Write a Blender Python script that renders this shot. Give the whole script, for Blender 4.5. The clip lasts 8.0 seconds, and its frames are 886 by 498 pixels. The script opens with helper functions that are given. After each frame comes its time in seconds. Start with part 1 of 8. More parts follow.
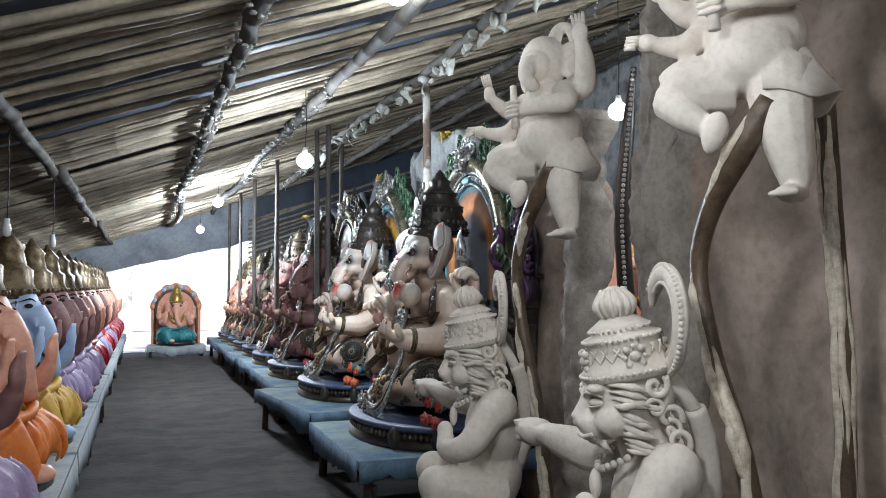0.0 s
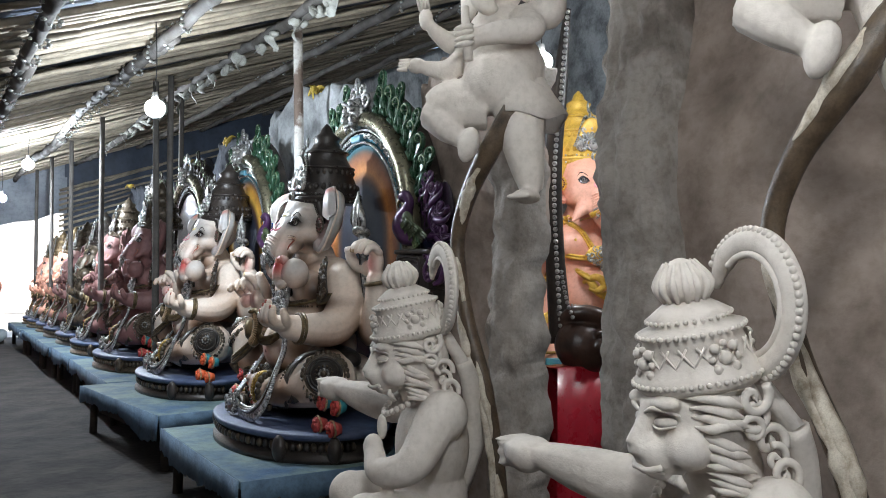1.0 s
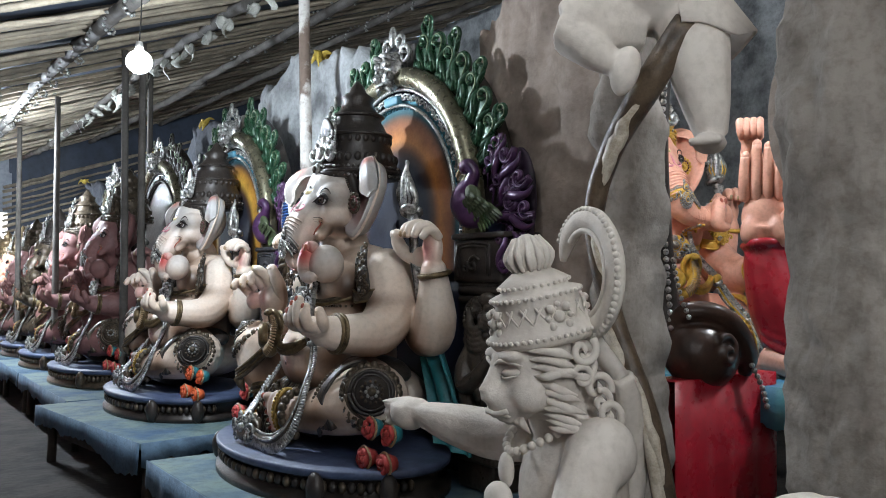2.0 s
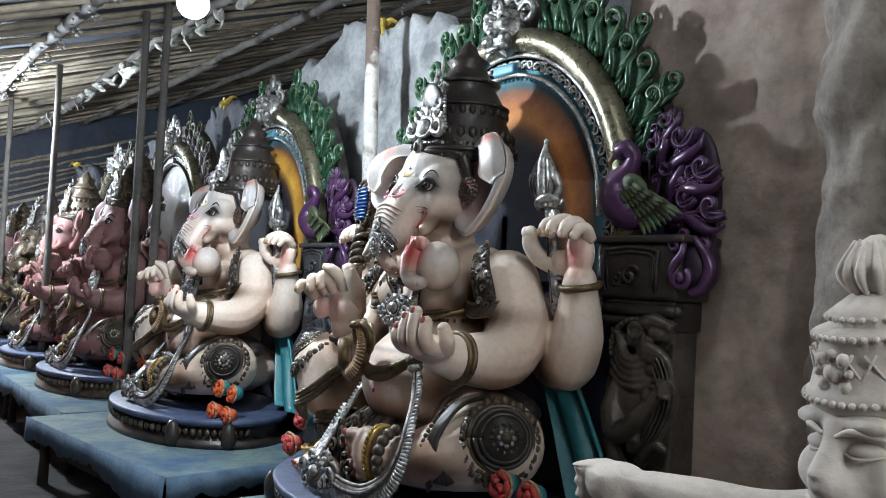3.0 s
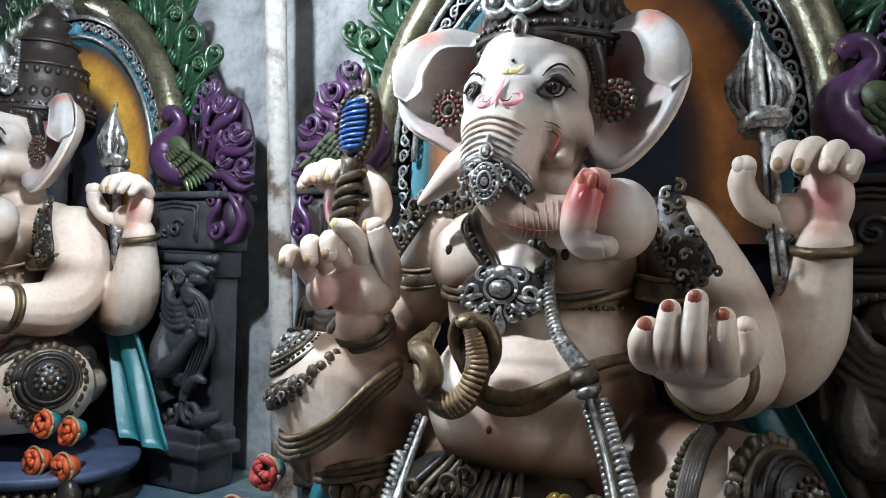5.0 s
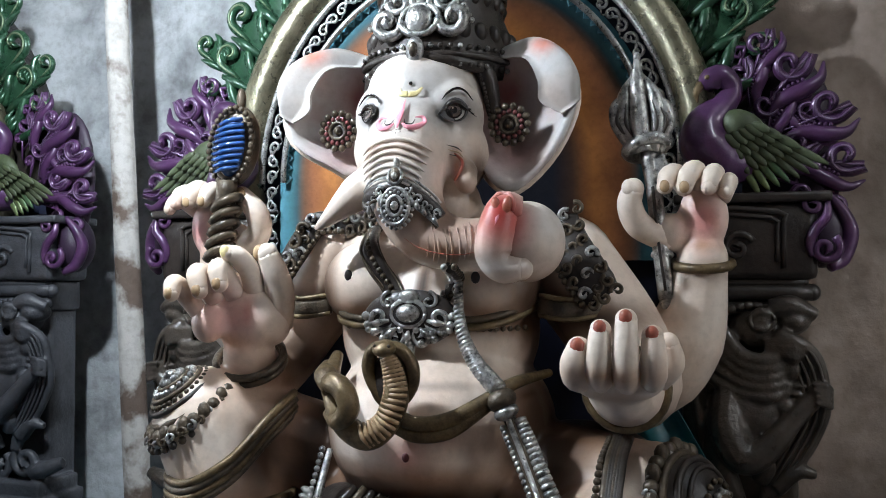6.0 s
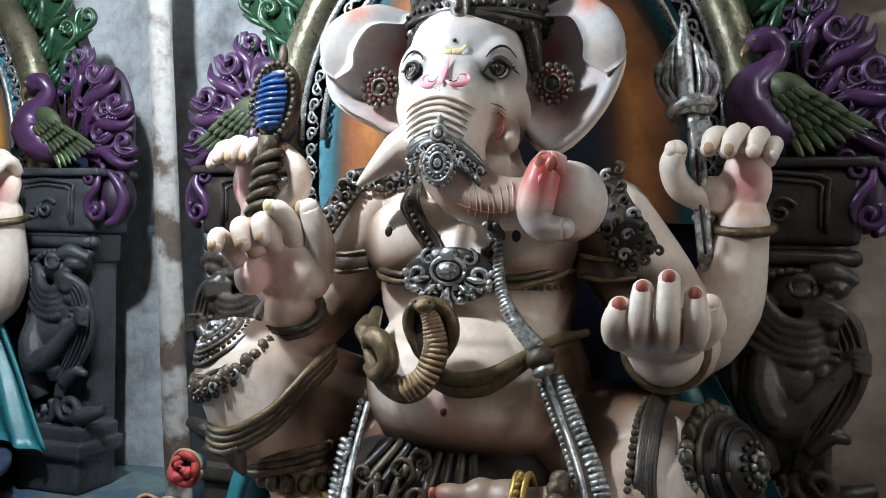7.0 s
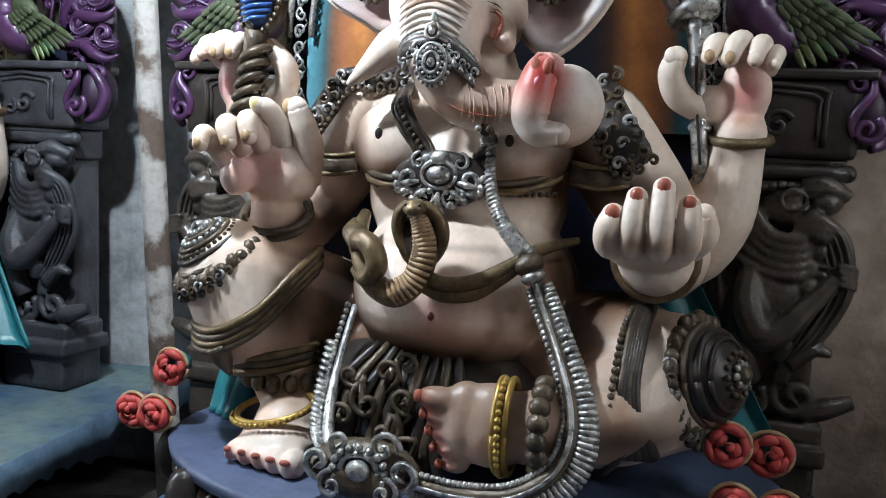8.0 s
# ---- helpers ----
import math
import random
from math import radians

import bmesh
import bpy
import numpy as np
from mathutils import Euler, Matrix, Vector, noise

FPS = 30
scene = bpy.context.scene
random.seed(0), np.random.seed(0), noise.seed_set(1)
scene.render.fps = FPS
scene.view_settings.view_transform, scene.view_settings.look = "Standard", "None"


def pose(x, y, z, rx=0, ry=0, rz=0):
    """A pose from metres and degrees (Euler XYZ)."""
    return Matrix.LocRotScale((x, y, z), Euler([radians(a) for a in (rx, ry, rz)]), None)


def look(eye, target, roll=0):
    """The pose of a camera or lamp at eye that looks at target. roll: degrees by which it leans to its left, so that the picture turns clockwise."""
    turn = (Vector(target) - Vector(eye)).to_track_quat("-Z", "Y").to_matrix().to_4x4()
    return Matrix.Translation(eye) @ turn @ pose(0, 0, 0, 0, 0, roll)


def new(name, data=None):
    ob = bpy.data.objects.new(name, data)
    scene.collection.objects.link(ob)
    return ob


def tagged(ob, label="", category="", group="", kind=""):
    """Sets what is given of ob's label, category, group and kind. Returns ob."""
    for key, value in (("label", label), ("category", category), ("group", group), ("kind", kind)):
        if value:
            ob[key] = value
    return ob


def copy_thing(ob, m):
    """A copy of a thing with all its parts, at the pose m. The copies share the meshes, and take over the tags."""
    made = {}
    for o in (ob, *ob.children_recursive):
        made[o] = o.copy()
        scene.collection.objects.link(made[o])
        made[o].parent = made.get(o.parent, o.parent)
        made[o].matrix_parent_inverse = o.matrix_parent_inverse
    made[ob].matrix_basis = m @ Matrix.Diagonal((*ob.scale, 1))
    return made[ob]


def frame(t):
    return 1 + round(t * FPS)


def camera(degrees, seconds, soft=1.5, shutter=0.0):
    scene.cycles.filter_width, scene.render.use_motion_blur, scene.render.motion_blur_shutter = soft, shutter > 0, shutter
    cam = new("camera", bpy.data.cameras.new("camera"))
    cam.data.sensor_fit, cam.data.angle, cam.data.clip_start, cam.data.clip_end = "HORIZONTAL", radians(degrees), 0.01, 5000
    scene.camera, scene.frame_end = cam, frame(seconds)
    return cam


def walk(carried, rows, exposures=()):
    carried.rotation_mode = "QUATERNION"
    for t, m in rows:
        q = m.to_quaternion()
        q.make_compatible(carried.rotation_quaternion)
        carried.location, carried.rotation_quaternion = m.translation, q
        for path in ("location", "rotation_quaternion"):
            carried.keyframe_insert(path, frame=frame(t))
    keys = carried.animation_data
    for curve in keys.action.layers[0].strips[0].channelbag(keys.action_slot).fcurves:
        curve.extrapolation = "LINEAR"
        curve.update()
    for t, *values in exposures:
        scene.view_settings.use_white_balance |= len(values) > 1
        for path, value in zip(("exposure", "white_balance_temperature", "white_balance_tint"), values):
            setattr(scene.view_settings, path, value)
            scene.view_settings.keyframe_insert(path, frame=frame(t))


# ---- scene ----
cam = camera(55.3, 8.0, soft=0.95)
METRES, EYE, TILT, LEAN, TURN = 5.6, 1.5, 2.5, 0.0, -19.4
ROWS = [
    (0.0, 0.0, 0.0, 0.0, 0.0, 0.0, -0.0),
    (0.5, -0.0401, 0.0892, -0.0089, -6.32, -0.44, -0.15),
    (1.0, -0.0767, 0.1787, -0.0119, -12.05, -1.26, -0.74),
    (1.2, -0.0839, 0.2175, -0.0154, -10.64, -1.36, 0.17),
    (2.3, -0.1563, 0.4350, -0.0431, -16.69, -0.37, -1.15),
    (2.5, -0.1672, 0.4668, -0.0428, -16.03, 0.03, -1.78),
    (3.0, -0.2025, 0.5636, -0.0486, -17.12, 0.02, -3.54),
    (3.5, -0.2179, 0.6566, -0.0531, -22.14, -0.56, -2.24),
    (4.0, -0.249, 0.7409, -0.0616, -23.56, -0.21, -1.74),
    (4.2, -0.2636, 0.7735, -0.0653, -25.60, 0.18, -2.39),
    (5.3, -0.3182, 0.9023, -0.0692, -45.87, -1.71, -2.78),
    (5.5, -0.327, 0.9082, -0.0678, -49.74, -1.54, -2.25),
    (6.0, -0.3344, 0.9178, -0.0669, -53.29, 0.5, -1.85),
    (6.5, -0.3363, 0.9217, -0.0687, -53.26, 0.22, -2.69),
    (7.0, -0.3396, 0.9214, -0.0694, -51.5, -2.07, -3.01),
    (7.5, -0.3368, 0.9246, -0.0725, -51.99, -3.98, -3.84),
    (8.0, -0.3367, 0.9259, -0.0729, -52.37, -8.0, -4.54),
]
walk(cam, [(t, pose(0, 0, EYE, TILT, LEAN, TURN) @ pose(METRES * x, METRES * y, METRES * z, 90 + pitch, roll, yaw)) for t, x, y, z, yaw, pitch, roll in ROWS],
     exposures=[(0.0, 1.55), (1.2, 1.6), (2.5, 1.65), (4.0, 1.75), (6.5, 1.65), (7.2, 1.7), (8.0, 1.85)])

# ---- light ----
world = bpy.data.worlds.new("sky")
scene.world = world
world.use_nodes = True
wn = world.node_tree.nodes
sky = wn.new("ShaderNodeTexSky")
sky.sky_type, sky.sun_disc = "NISHITA", False
sky.sun_elevation, sky.sun_rotation = radians(50), radians(141)
wn["Background"].inputs[1].default_value = 0.14
world.node_tree.links.new(sky.outputs[0], wn["Background"].inputs[0])

sun = new("sun", bpy.data.lights.new("sun", "SUN"))
sun.data.energy, sun.data.angle, sun.data.color = 4.0, radians(0.5), (1, 0.95, 0.86)
sun.matrix_world = look((18, 2, 34), (0, 24, 0))


def point_light(x, y, z, watts, colour=(0.80, 0.91, 1.03), size=0.05):
    lamp = new("bulb_light", bpy.data.lights.new("bulb_light", "POINT"))
    lamp.data.energy, lamp.data.color, lamp.data.shadow_soft_size = watts, colour, size
    lamp.location = (x, y, z)
    return lamp


# the last five bulbs are fill, added out of view
BULBS = [(1.245, 7.0, 2.555, 48), (0.95, 12.2, 2.68, 130), (0.95, 16.2, 2.55, 85), (3.15, 5.2, 2.75, 16), (0.3, 1.5, 2.62, 27), (0.75, 2.7, 2.78, 4.0), (1.3, 4.45, 3.13, 2.6), (0.45, -1.6, 2.55, 34), (4.3, 3.6, 3.1, 36)]
for bx, by, bz, bw in BULBS:
    point_light(bx, by, bz - 0.085, bw, (0.80, 0.91, 1.03) if by > 4 else (0.88, 0.93, 0.98), 0.14 if by < 5 else 0.05)

# ---- materials ----
def shader(name, colour, rough=0.6, metal=0.0, second=None, scale=8.0, amount=0.5, bump=0.15, bump_scale=40.0, coat=0.0,
           attribute="", vary=0.0, space="Object", edge=(0.42, 0.68)):
    """A painted, plastered or cast surface: two scales of noise in the colour, grain in the relief."""
    m = bpy.data.materials.new(name)
    m.use_nodes = True
    n, link = m.node_tree.nodes, m.node_tree.links.new
    b = n["Principled BSDF"]
    co = n.new("ShaderNodeTexCoord").outputs[space]

    def cloud(s, detail):
        t = n.new("ShaderNodeTexNoise")
        t.inputs["Scale"].default_value, t.inputs["Detail"].default_value, t.inputs["Roughness"].default_value = s, detail, 0.6
        link(co, t.inputs["Vector"])
        return t.outputs["Fac"]

    def mixed(kind, fac, a, c):
        x = n.new("ShaderNodeMix")
        x.data_type, x.blend_type = "RGBA", kind
        for socket, value in ((x.inputs[0], fac), (x.inputs[6], a), (x.inputs[7], c)):
            if isinstance(value, (int, float)):
                socket.default_value = value
            elif isinstance(value, tuple):
                socket.default_value = (*value, 1)
            else:
                link(value, socket)
        return x.outputs[2]

    def ramp(value, lo, hi, top=1.0):
        r = n.new("ShaderNodeMapRange")
        r.inputs[1].default_value, r.inputs[2].default_value, r.inputs[4].default_value = lo, hi, top
        link(value, r.inputs[0])
        return r.outputs[0]

    base = colour
    if attribute:
        a = n.new("ShaderNodeAttribute")
        a.attribute_name = attribute
        base = mixed("MULTIPLY", 1.0, a.outputs["Color"], colour)
    second = second or tuple(c * 0.55 for c in colour)
    big = ramp(cloud(scale, 5), *edge, amount)
    if attribute:
        out = mixed("MULTIPLY", big, base, second)
    else:
        out = mixed("MIX", big, base, second)
    out = mixed("MULTIPLY", ramp(cloud(scale * 9, 5), 0.45, 0.72, 0.55 * amount), out, (0.52, 0.49, 0.45))
    if vary:
        info = n.new("ShaderNodeObjectInfo")
        hsv = n.new("ShaderNodeHueSaturation")
        v = n.new("ShaderNodeMapRange")
        v.inputs[3].default_value, v.inputs[4].default_value = 1 - vary, 1 + vary
        link(info.outputs["Random"], v.inputs[0])
        link(v.outputs[0], hsv.inputs["Value"])
        link(out, hsv.inputs["Color"])
        out = hsv.outputs[0]
    if isinstance(out, tuple):
        b.inputs["Base Color"].default_value = (*out, 1)
    else:
        link(out, b.inputs["Base Color"])
    rr = n.new("ShaderNodeMapRange")
    rr.inputs[3].default_value, rr.inputs[4].default_value = max(rough - 0.12, 0.03), min(rough + 0.15, 1)
    link(cloud(scale * 3, 4), rr.inputs[0])
    link(rr.outputs[0], b.inputs["Roughness"])
    b.inputs["Metallic"].default_value = metal
    b.inputs["Coat Weight"].default_value = coat
    b.inputs["Coat Roughness"].default_value = 0.15
    if bump:
        bp = n.new("ShaderNodeBump")
        bp.inputs["Strength"].default_value, bp.inputs["Distance"].default_value = bump, 0.01
        link(cloud(bump_scale, 6), bp.inputs["Height"])
        link(bp.outputs[0], b.inputs["Normal"])
    return m


def glowing(name, colour, strength):
    m = bpy.data.materials.new(name)
    m.use_nodes = True
    b = m.node_tree.nodes["Principled BSDF"]
    b.inputs["Base Color"].default_value = (*colour, 1)
    b.inputs["Emission Color"].default_value = (*colour, 1)
    b.inputs["Emission Strength"].default_value = strength
    return m


SKIN = shader("painted_skin", (1, 1, 1), 0.40, second=(0.88, 0.72, 0.60), scale=5, amount=0.5, bump=0.12, bump_scale=60, attribute="paint")
SILVER = shader("antique_silver", (0.56, 0.56, 0.54), 0.3, 0.75, (0.05, 0.05, 0.05), 42, 0.95, 0.3, 90)
BRONZE = shader("dark_bronze_paint", (0.115, 0.088, 0.060), 0.34, 0.35, (0.02, 0.017, 0.014), 25, 0.8, 0.3, 80)
BLACKED = shader("blackened_brown_paint", (0.042, 0.034, 0.029), 0.32, 0.1, (0.012, 0.01, 0.01), 10, 0.8, 0.25, 60)
YELLOWGOLD = shader("bright_yellow_gold_paint", (0.74, 0.46, 0.08), 0.3, 0.15, (0.45, 0.24, 0.03), 22, 0.7, 0.25, 70)
GOLD = shader("gold_paint", (0.46, 0.31, 0.085), 0.34, 0.6, (0.25, 0.14, 0.03), 25, 0.7, 0.2, 80)
DARKGOLD = shader("dull_gold_paint", (0.19, 0.135, 0.07), 0.38, 0.45, (0.045, 0.03, 0.018), 24, 0.9, 0.25, 70)
BLUE = shader("blue_gloss_paint", (0.03, 0.10, 0.30), 0.2, 0.2, (0.01, 0.03, 0.12), 12, 0.6, 0.1, coat=0.5)
TEAL = shader("teal_cloth_paint", (0.035, 0.24, 0.27), 0.35, 0.0, (0.015, 0.11, 0.14), 6, 0.7, 0.15)
ROSE = shader("red_rose_paint", (0.58, 0.075, 0.065), 0.5, 0.0, (0.32, 0.03, 0.035), 20, 0.6, 0.2)
ORANGEROSE = shader("orange_rose_paint", (0.72, 0.13, 0.04), 0.4, 0.0, (0.45, 0.05, 0.02), 20, 0.6, 0.2)
GREEN = shader("green_scroll_paint", (0.026, 0.084, 0.042), 0.28, 0.35, (0.010, 0.028, 0.018), 14, 0.8, 0.2, coat=0.3)
PALEGREEN = shader("rubbed_green_paint", (0.13, 0.17, 0.07), 0.32, 0.4, (0.03, 0.10, 0.05), 12, 0.8, 0.2, coat=0.2)
# pale tones that paint highlights along the leaf and curl crests
LEAFRIDGE = shader("pale_brushed_leaf_ridge", (0.20, 0.25, 0.15), 0.32, 0.4, (0.05, 0.10, 0.05), 30, 0.9, 0.2)
CURLRIDGE = shader("lavender_brushed_ridge", (0.20, 0.13, 0.23), 0.34, 0.3, (0.08, 0.035, 0.09), 30, 0.9, 0.2)
PURPLE = shader("purple_gloss_paint", (0.088, 0.034, 0.102), 0.32, 0.2, (0.024, 0.010, 0.030), 12, 0.7, 0.15, coat=0.4)
# the same purple with the shade under the curls put into its colour
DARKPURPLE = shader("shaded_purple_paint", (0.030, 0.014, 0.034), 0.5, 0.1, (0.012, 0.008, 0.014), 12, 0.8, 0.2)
FEATHER = shader("olive_feather_paint", (0.065, 0.085, 0.04), 0.5, 0.1, (0.035, 0.045, 0.025), 20, 0.7, 0.2)
RIM = shader("rubbed_bronze_rim", (0.27, 0.25, 0.17), 0.28, 0.7, (0.07, 0.065, 0.04), 9, 0.8, 0.25, 70)
BEAD = shader("silver_bead_paint", (0.55, 0.56, 0.54), 0.28, 0.7, (0.12, 0.12, 0.12), 40, 0.7, 0.1)
PANELSKY = shader("airbrushed_sky_panel", (0.10, 0.31, 0.41), 0.45, 0.0, (0.04, 0.17, 0.25), 9, 0.7, 0.12)
PANEL = shader("airbrushed_arch_panel", (1, 1, 1), 0.8, second=(0.55, 0.5, 0.5), scale=6, amount=0.7, bump=0.2, bump_scale=30, attribute="paint")
NAVY = shader("navy_panel_paint", (0.015, 0.02, 0.05), 0.5, 0.0, (0.008, 0.01, 0.02), 6, 0.6, 0.12)
PLATE = shader("slate_blue_plate_paint", (0.075, 0.10, 0.18), 0.5, 0.0, (0.03, 0.045, 0.09), 8, 0.7, 0.15)
WHITEEYE = shader("eye_white_paint", (0.46, 0.44, 0.42), 0.25, 0.0, (0.6, 0.55, 0.55), 30, 0.3, 0.0)
DARKEYE = shader("eye_black_paint", (0.012, 0.010, 0.010), 0.15, 0.0, (0.03, 0.015, 0.01), 30, 0.3, 0.0, coat=0.5)
MARKRED = shader("red_mark_paint", (0.78, 0.30, 0.36), 0.4, 0.0, (0.66, 0.20, 0.26), 30, 0.5, 0.0)
MARKYELLOW = shader("yellow_mark_paint", (0.78, 0.66, 0.34), 0.4, 0.0, (0.66, 0.62, 0.26), 30, 0.5, 0.0)
PLASTER = shader("raw_white_plaster", (0.70, 0.64, 0.575), 0.85, 0.0, (0.50, 0.445, 0.39), 4, 0.5, 0.3, 45)
CLAY = shader("grey_brown_rock_plaster", (0.40, 0.32, 0.27), 0.9, 0.0, (0.16, 0.12, 0.092), 1.7, 0.95, 0.7, 16)
ROUGH = shader("rough_grey_rock_plaster", (0.36, 0.32, 0.285), 0.92, 0.0, (0.15, 0.125, 0.105), 3.5, 0.95, 1.0, 14)
CEMENT = shader("pale_grey_cement", (0.50, 0.52, 0.53), 0.9, 0.0, (0.15, 0.155, 0.16), 3.2, 0.95, 0.6, 18)
EARTH = shader("trodden_earth", (0.043, 0.035, 0.030), 0.95, 0.0, (0.014, 0.0115, 0.010), 2.6, 1.0, 1.0, 16, edge=(0.38, 0.60))
BAMBOO = shader("weathered_bamboo", (0.37, 0.315, 0.235), 0.7, 0.0, (0.15, 0.13, 0.105), 3, 0.8, 0.3, 30, vary=0.3)
TARP = shader("dusty_blue_grey_tarpaulin", (0.052, 0.068, 0.100), 0.65, 0.0, (0.022, 0.026, 0.034), 1.2, 0.8, 0.4, 6)
POTBROWN = shader("glossy_dark_brown_paint", (0.060, 0.030, 0.020), 0.32, 0.0, (0.022, 0.012, 0.009), 9, 0.8, 0.2, 40, coat=0.3)
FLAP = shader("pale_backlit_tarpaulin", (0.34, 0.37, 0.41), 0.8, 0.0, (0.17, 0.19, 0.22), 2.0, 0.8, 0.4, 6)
DARKROCK = shader("sooty_blue_grey_rock_plaster", (0.070, 0.076, 0.092), 0.9, 0.0, (0.024, 0.026, 0.032), 3.0, 0.9, 0.9, 14)
YELLOWRAG = shader("torn_yellow_foil", (0.62, 0.46, 0.09), 0.4, 0.2, (0.35, 0.22, 0.03), 14, 0.7, 0.3)
CARVED = shader("dark_brown_carved_paint", (0.088, 0.072, 0.058), 0.30, 0.15, (0.024, 0.019, 0.015), 12, 0.9, 0.35, 60, coat=0.25)
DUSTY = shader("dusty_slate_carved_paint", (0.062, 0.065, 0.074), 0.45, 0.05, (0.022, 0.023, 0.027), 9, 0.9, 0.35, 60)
POSTPAINT = shader("chipped_whitewashed_post", (0.46, 0.44, 0.41), 0.75, 0.0, (0.12, 0.085, 0.065), 3.5, 1.0, 0.4, 30, edge=(0.50, 0.58))
POLE = shader("dusty_grey_post", (0.115, 0.105, 0.095), 0.8, 0.0, (0.045, 0.038, 0.032), 5, 0.8, 0.4, 30)
BARKED = shader("brown_glazed_stalk", (0.115, 0.080, 0.050), 0.38, 0.0, (0.040, 0.026, 0.016), 14, 1.0, 0.5, 30)
DRIP = shader("cream_slip_drips", (0.62, 0.56, 0.46), 0.55, 0.0, (0.34, 0.27, 0.19), 26, 0.9, 0.4, 40)
CLOTH = shader("blue_table_cloth", (0.108, 0.182, 0.262), 0.75, 0.0, (0.045, 0.085, 0.14), 5, 0.95, 0.3, 30)
TABLETOP = shader("blotchy_green_blue_cloth", (0.145, 0.205, 0.195), 0.8, 0.0, (0.036, 0.090, 0.17), 2.4, 1.0, 0.3, 30)
CLOTHGREY = shader("pale_grey_blue_cloth", (0.36, 0.40, 0.42), 0.8, 0.0, (0.22, 0.25, 0.27), 4, 0.7, 0.3, 30)
CLOTHBLUE = shader("blue_painted_tabletop", (0.06, 0.22, 0.38), 0.5, 0.0, (0.10, 0.32, 0.30), 3, 0.9, 0.2, 30)
TIMBER = shader("dark_rough_timber", (0.06, 0.045, 0.035), 0.85, 0.0, (0.025, 0.02, 0.016), 6, 0.8, 0.5, 30)
PINKSKIN = shader("pink_primer_skin", (0.27, 0.135, 0.125), 0.6, 0.0, (0.13, 0.06, 0.06), 4, 0.7, 0.1, 50)
PEACH = shader("peach_painted_skin", (0.80, 0.42, 0.30), 0.42, 0.0, (0.62, 0.26, 0.18), 5, 0.6, 0.1, 50)
CRIMSON = shader("crimson_cloth_paint", (0.42, 0.015, 0.03), 0.28, 0.0, (0.22, 0.008, 0.015), 5, 0.6, 0.15, coat=0.4)
ORANGE = shader("orange_robe_paint", (0.80, 0.24, 0.05), 0.5, 0.0, (0.55, 0.12, 0.03), 6, 0.6, 0.15)
YELLOW = shader("mustard_robe_paint", (0.66, 0.40, 0.07), 0.5, 0.0, (0.42, 0.22, 0.04), 6, 0.6, 0.15)
PALEBLUE = shader("pale_blue_skin_paint", (0.42, 0.56, 0.80), 0.45, 0.0, (0.28, 0.38, 0.6), 5, 0.5, 0.1)
LILAC = shader("lilac_robe_paint", (0.34, 0.26, 0.42), 0.5, 0.0, (0.2, 0.15, 0.26), 6, 0.6, 0.15)
HALO = shader("salmon_backdrop_paint", (0.75, 0.33, 0.22), 0.5, 0.0, (0.55, 0.2, 0.12), 6, 0.6, 0.15)
BULB = glowing("lit_led_bulb", (0.92, 0.97, 1.0), 12)
PLASTIC = shader("white_plastic", (0.75, 0.75, 0.74), 0.4, 0.0, (0.6, 0.6, 0.58), 20, 0.3, 0.0)
WIRE = shader("black_cable", (0.02, 0.02, 0.02), 0.5, 0.0, (0.01, 0.01, 0.01), 20, 0.3, 0.0)
RAG = shader("torn_plastic_rag", (0.42, 0.42, 0.38), 0.6, 0.0, (0.2, 0.2, 0.17), 12, 0.8, 0.3)
BRIGHT = shader("sunlit_pale_ground", (0.62, 0.58, 0.50), 0.9, 0.0, (0.5, 0.46, 0.4), 0.6, 0.6, 0.3, 8)
WHITEWALL = shader("white_limewash", (0.80, 0.79, 0.76), 0.9, 0.0, (0.68, 0.67, 0.64), 0.8, 0.5, 0.3, 8)


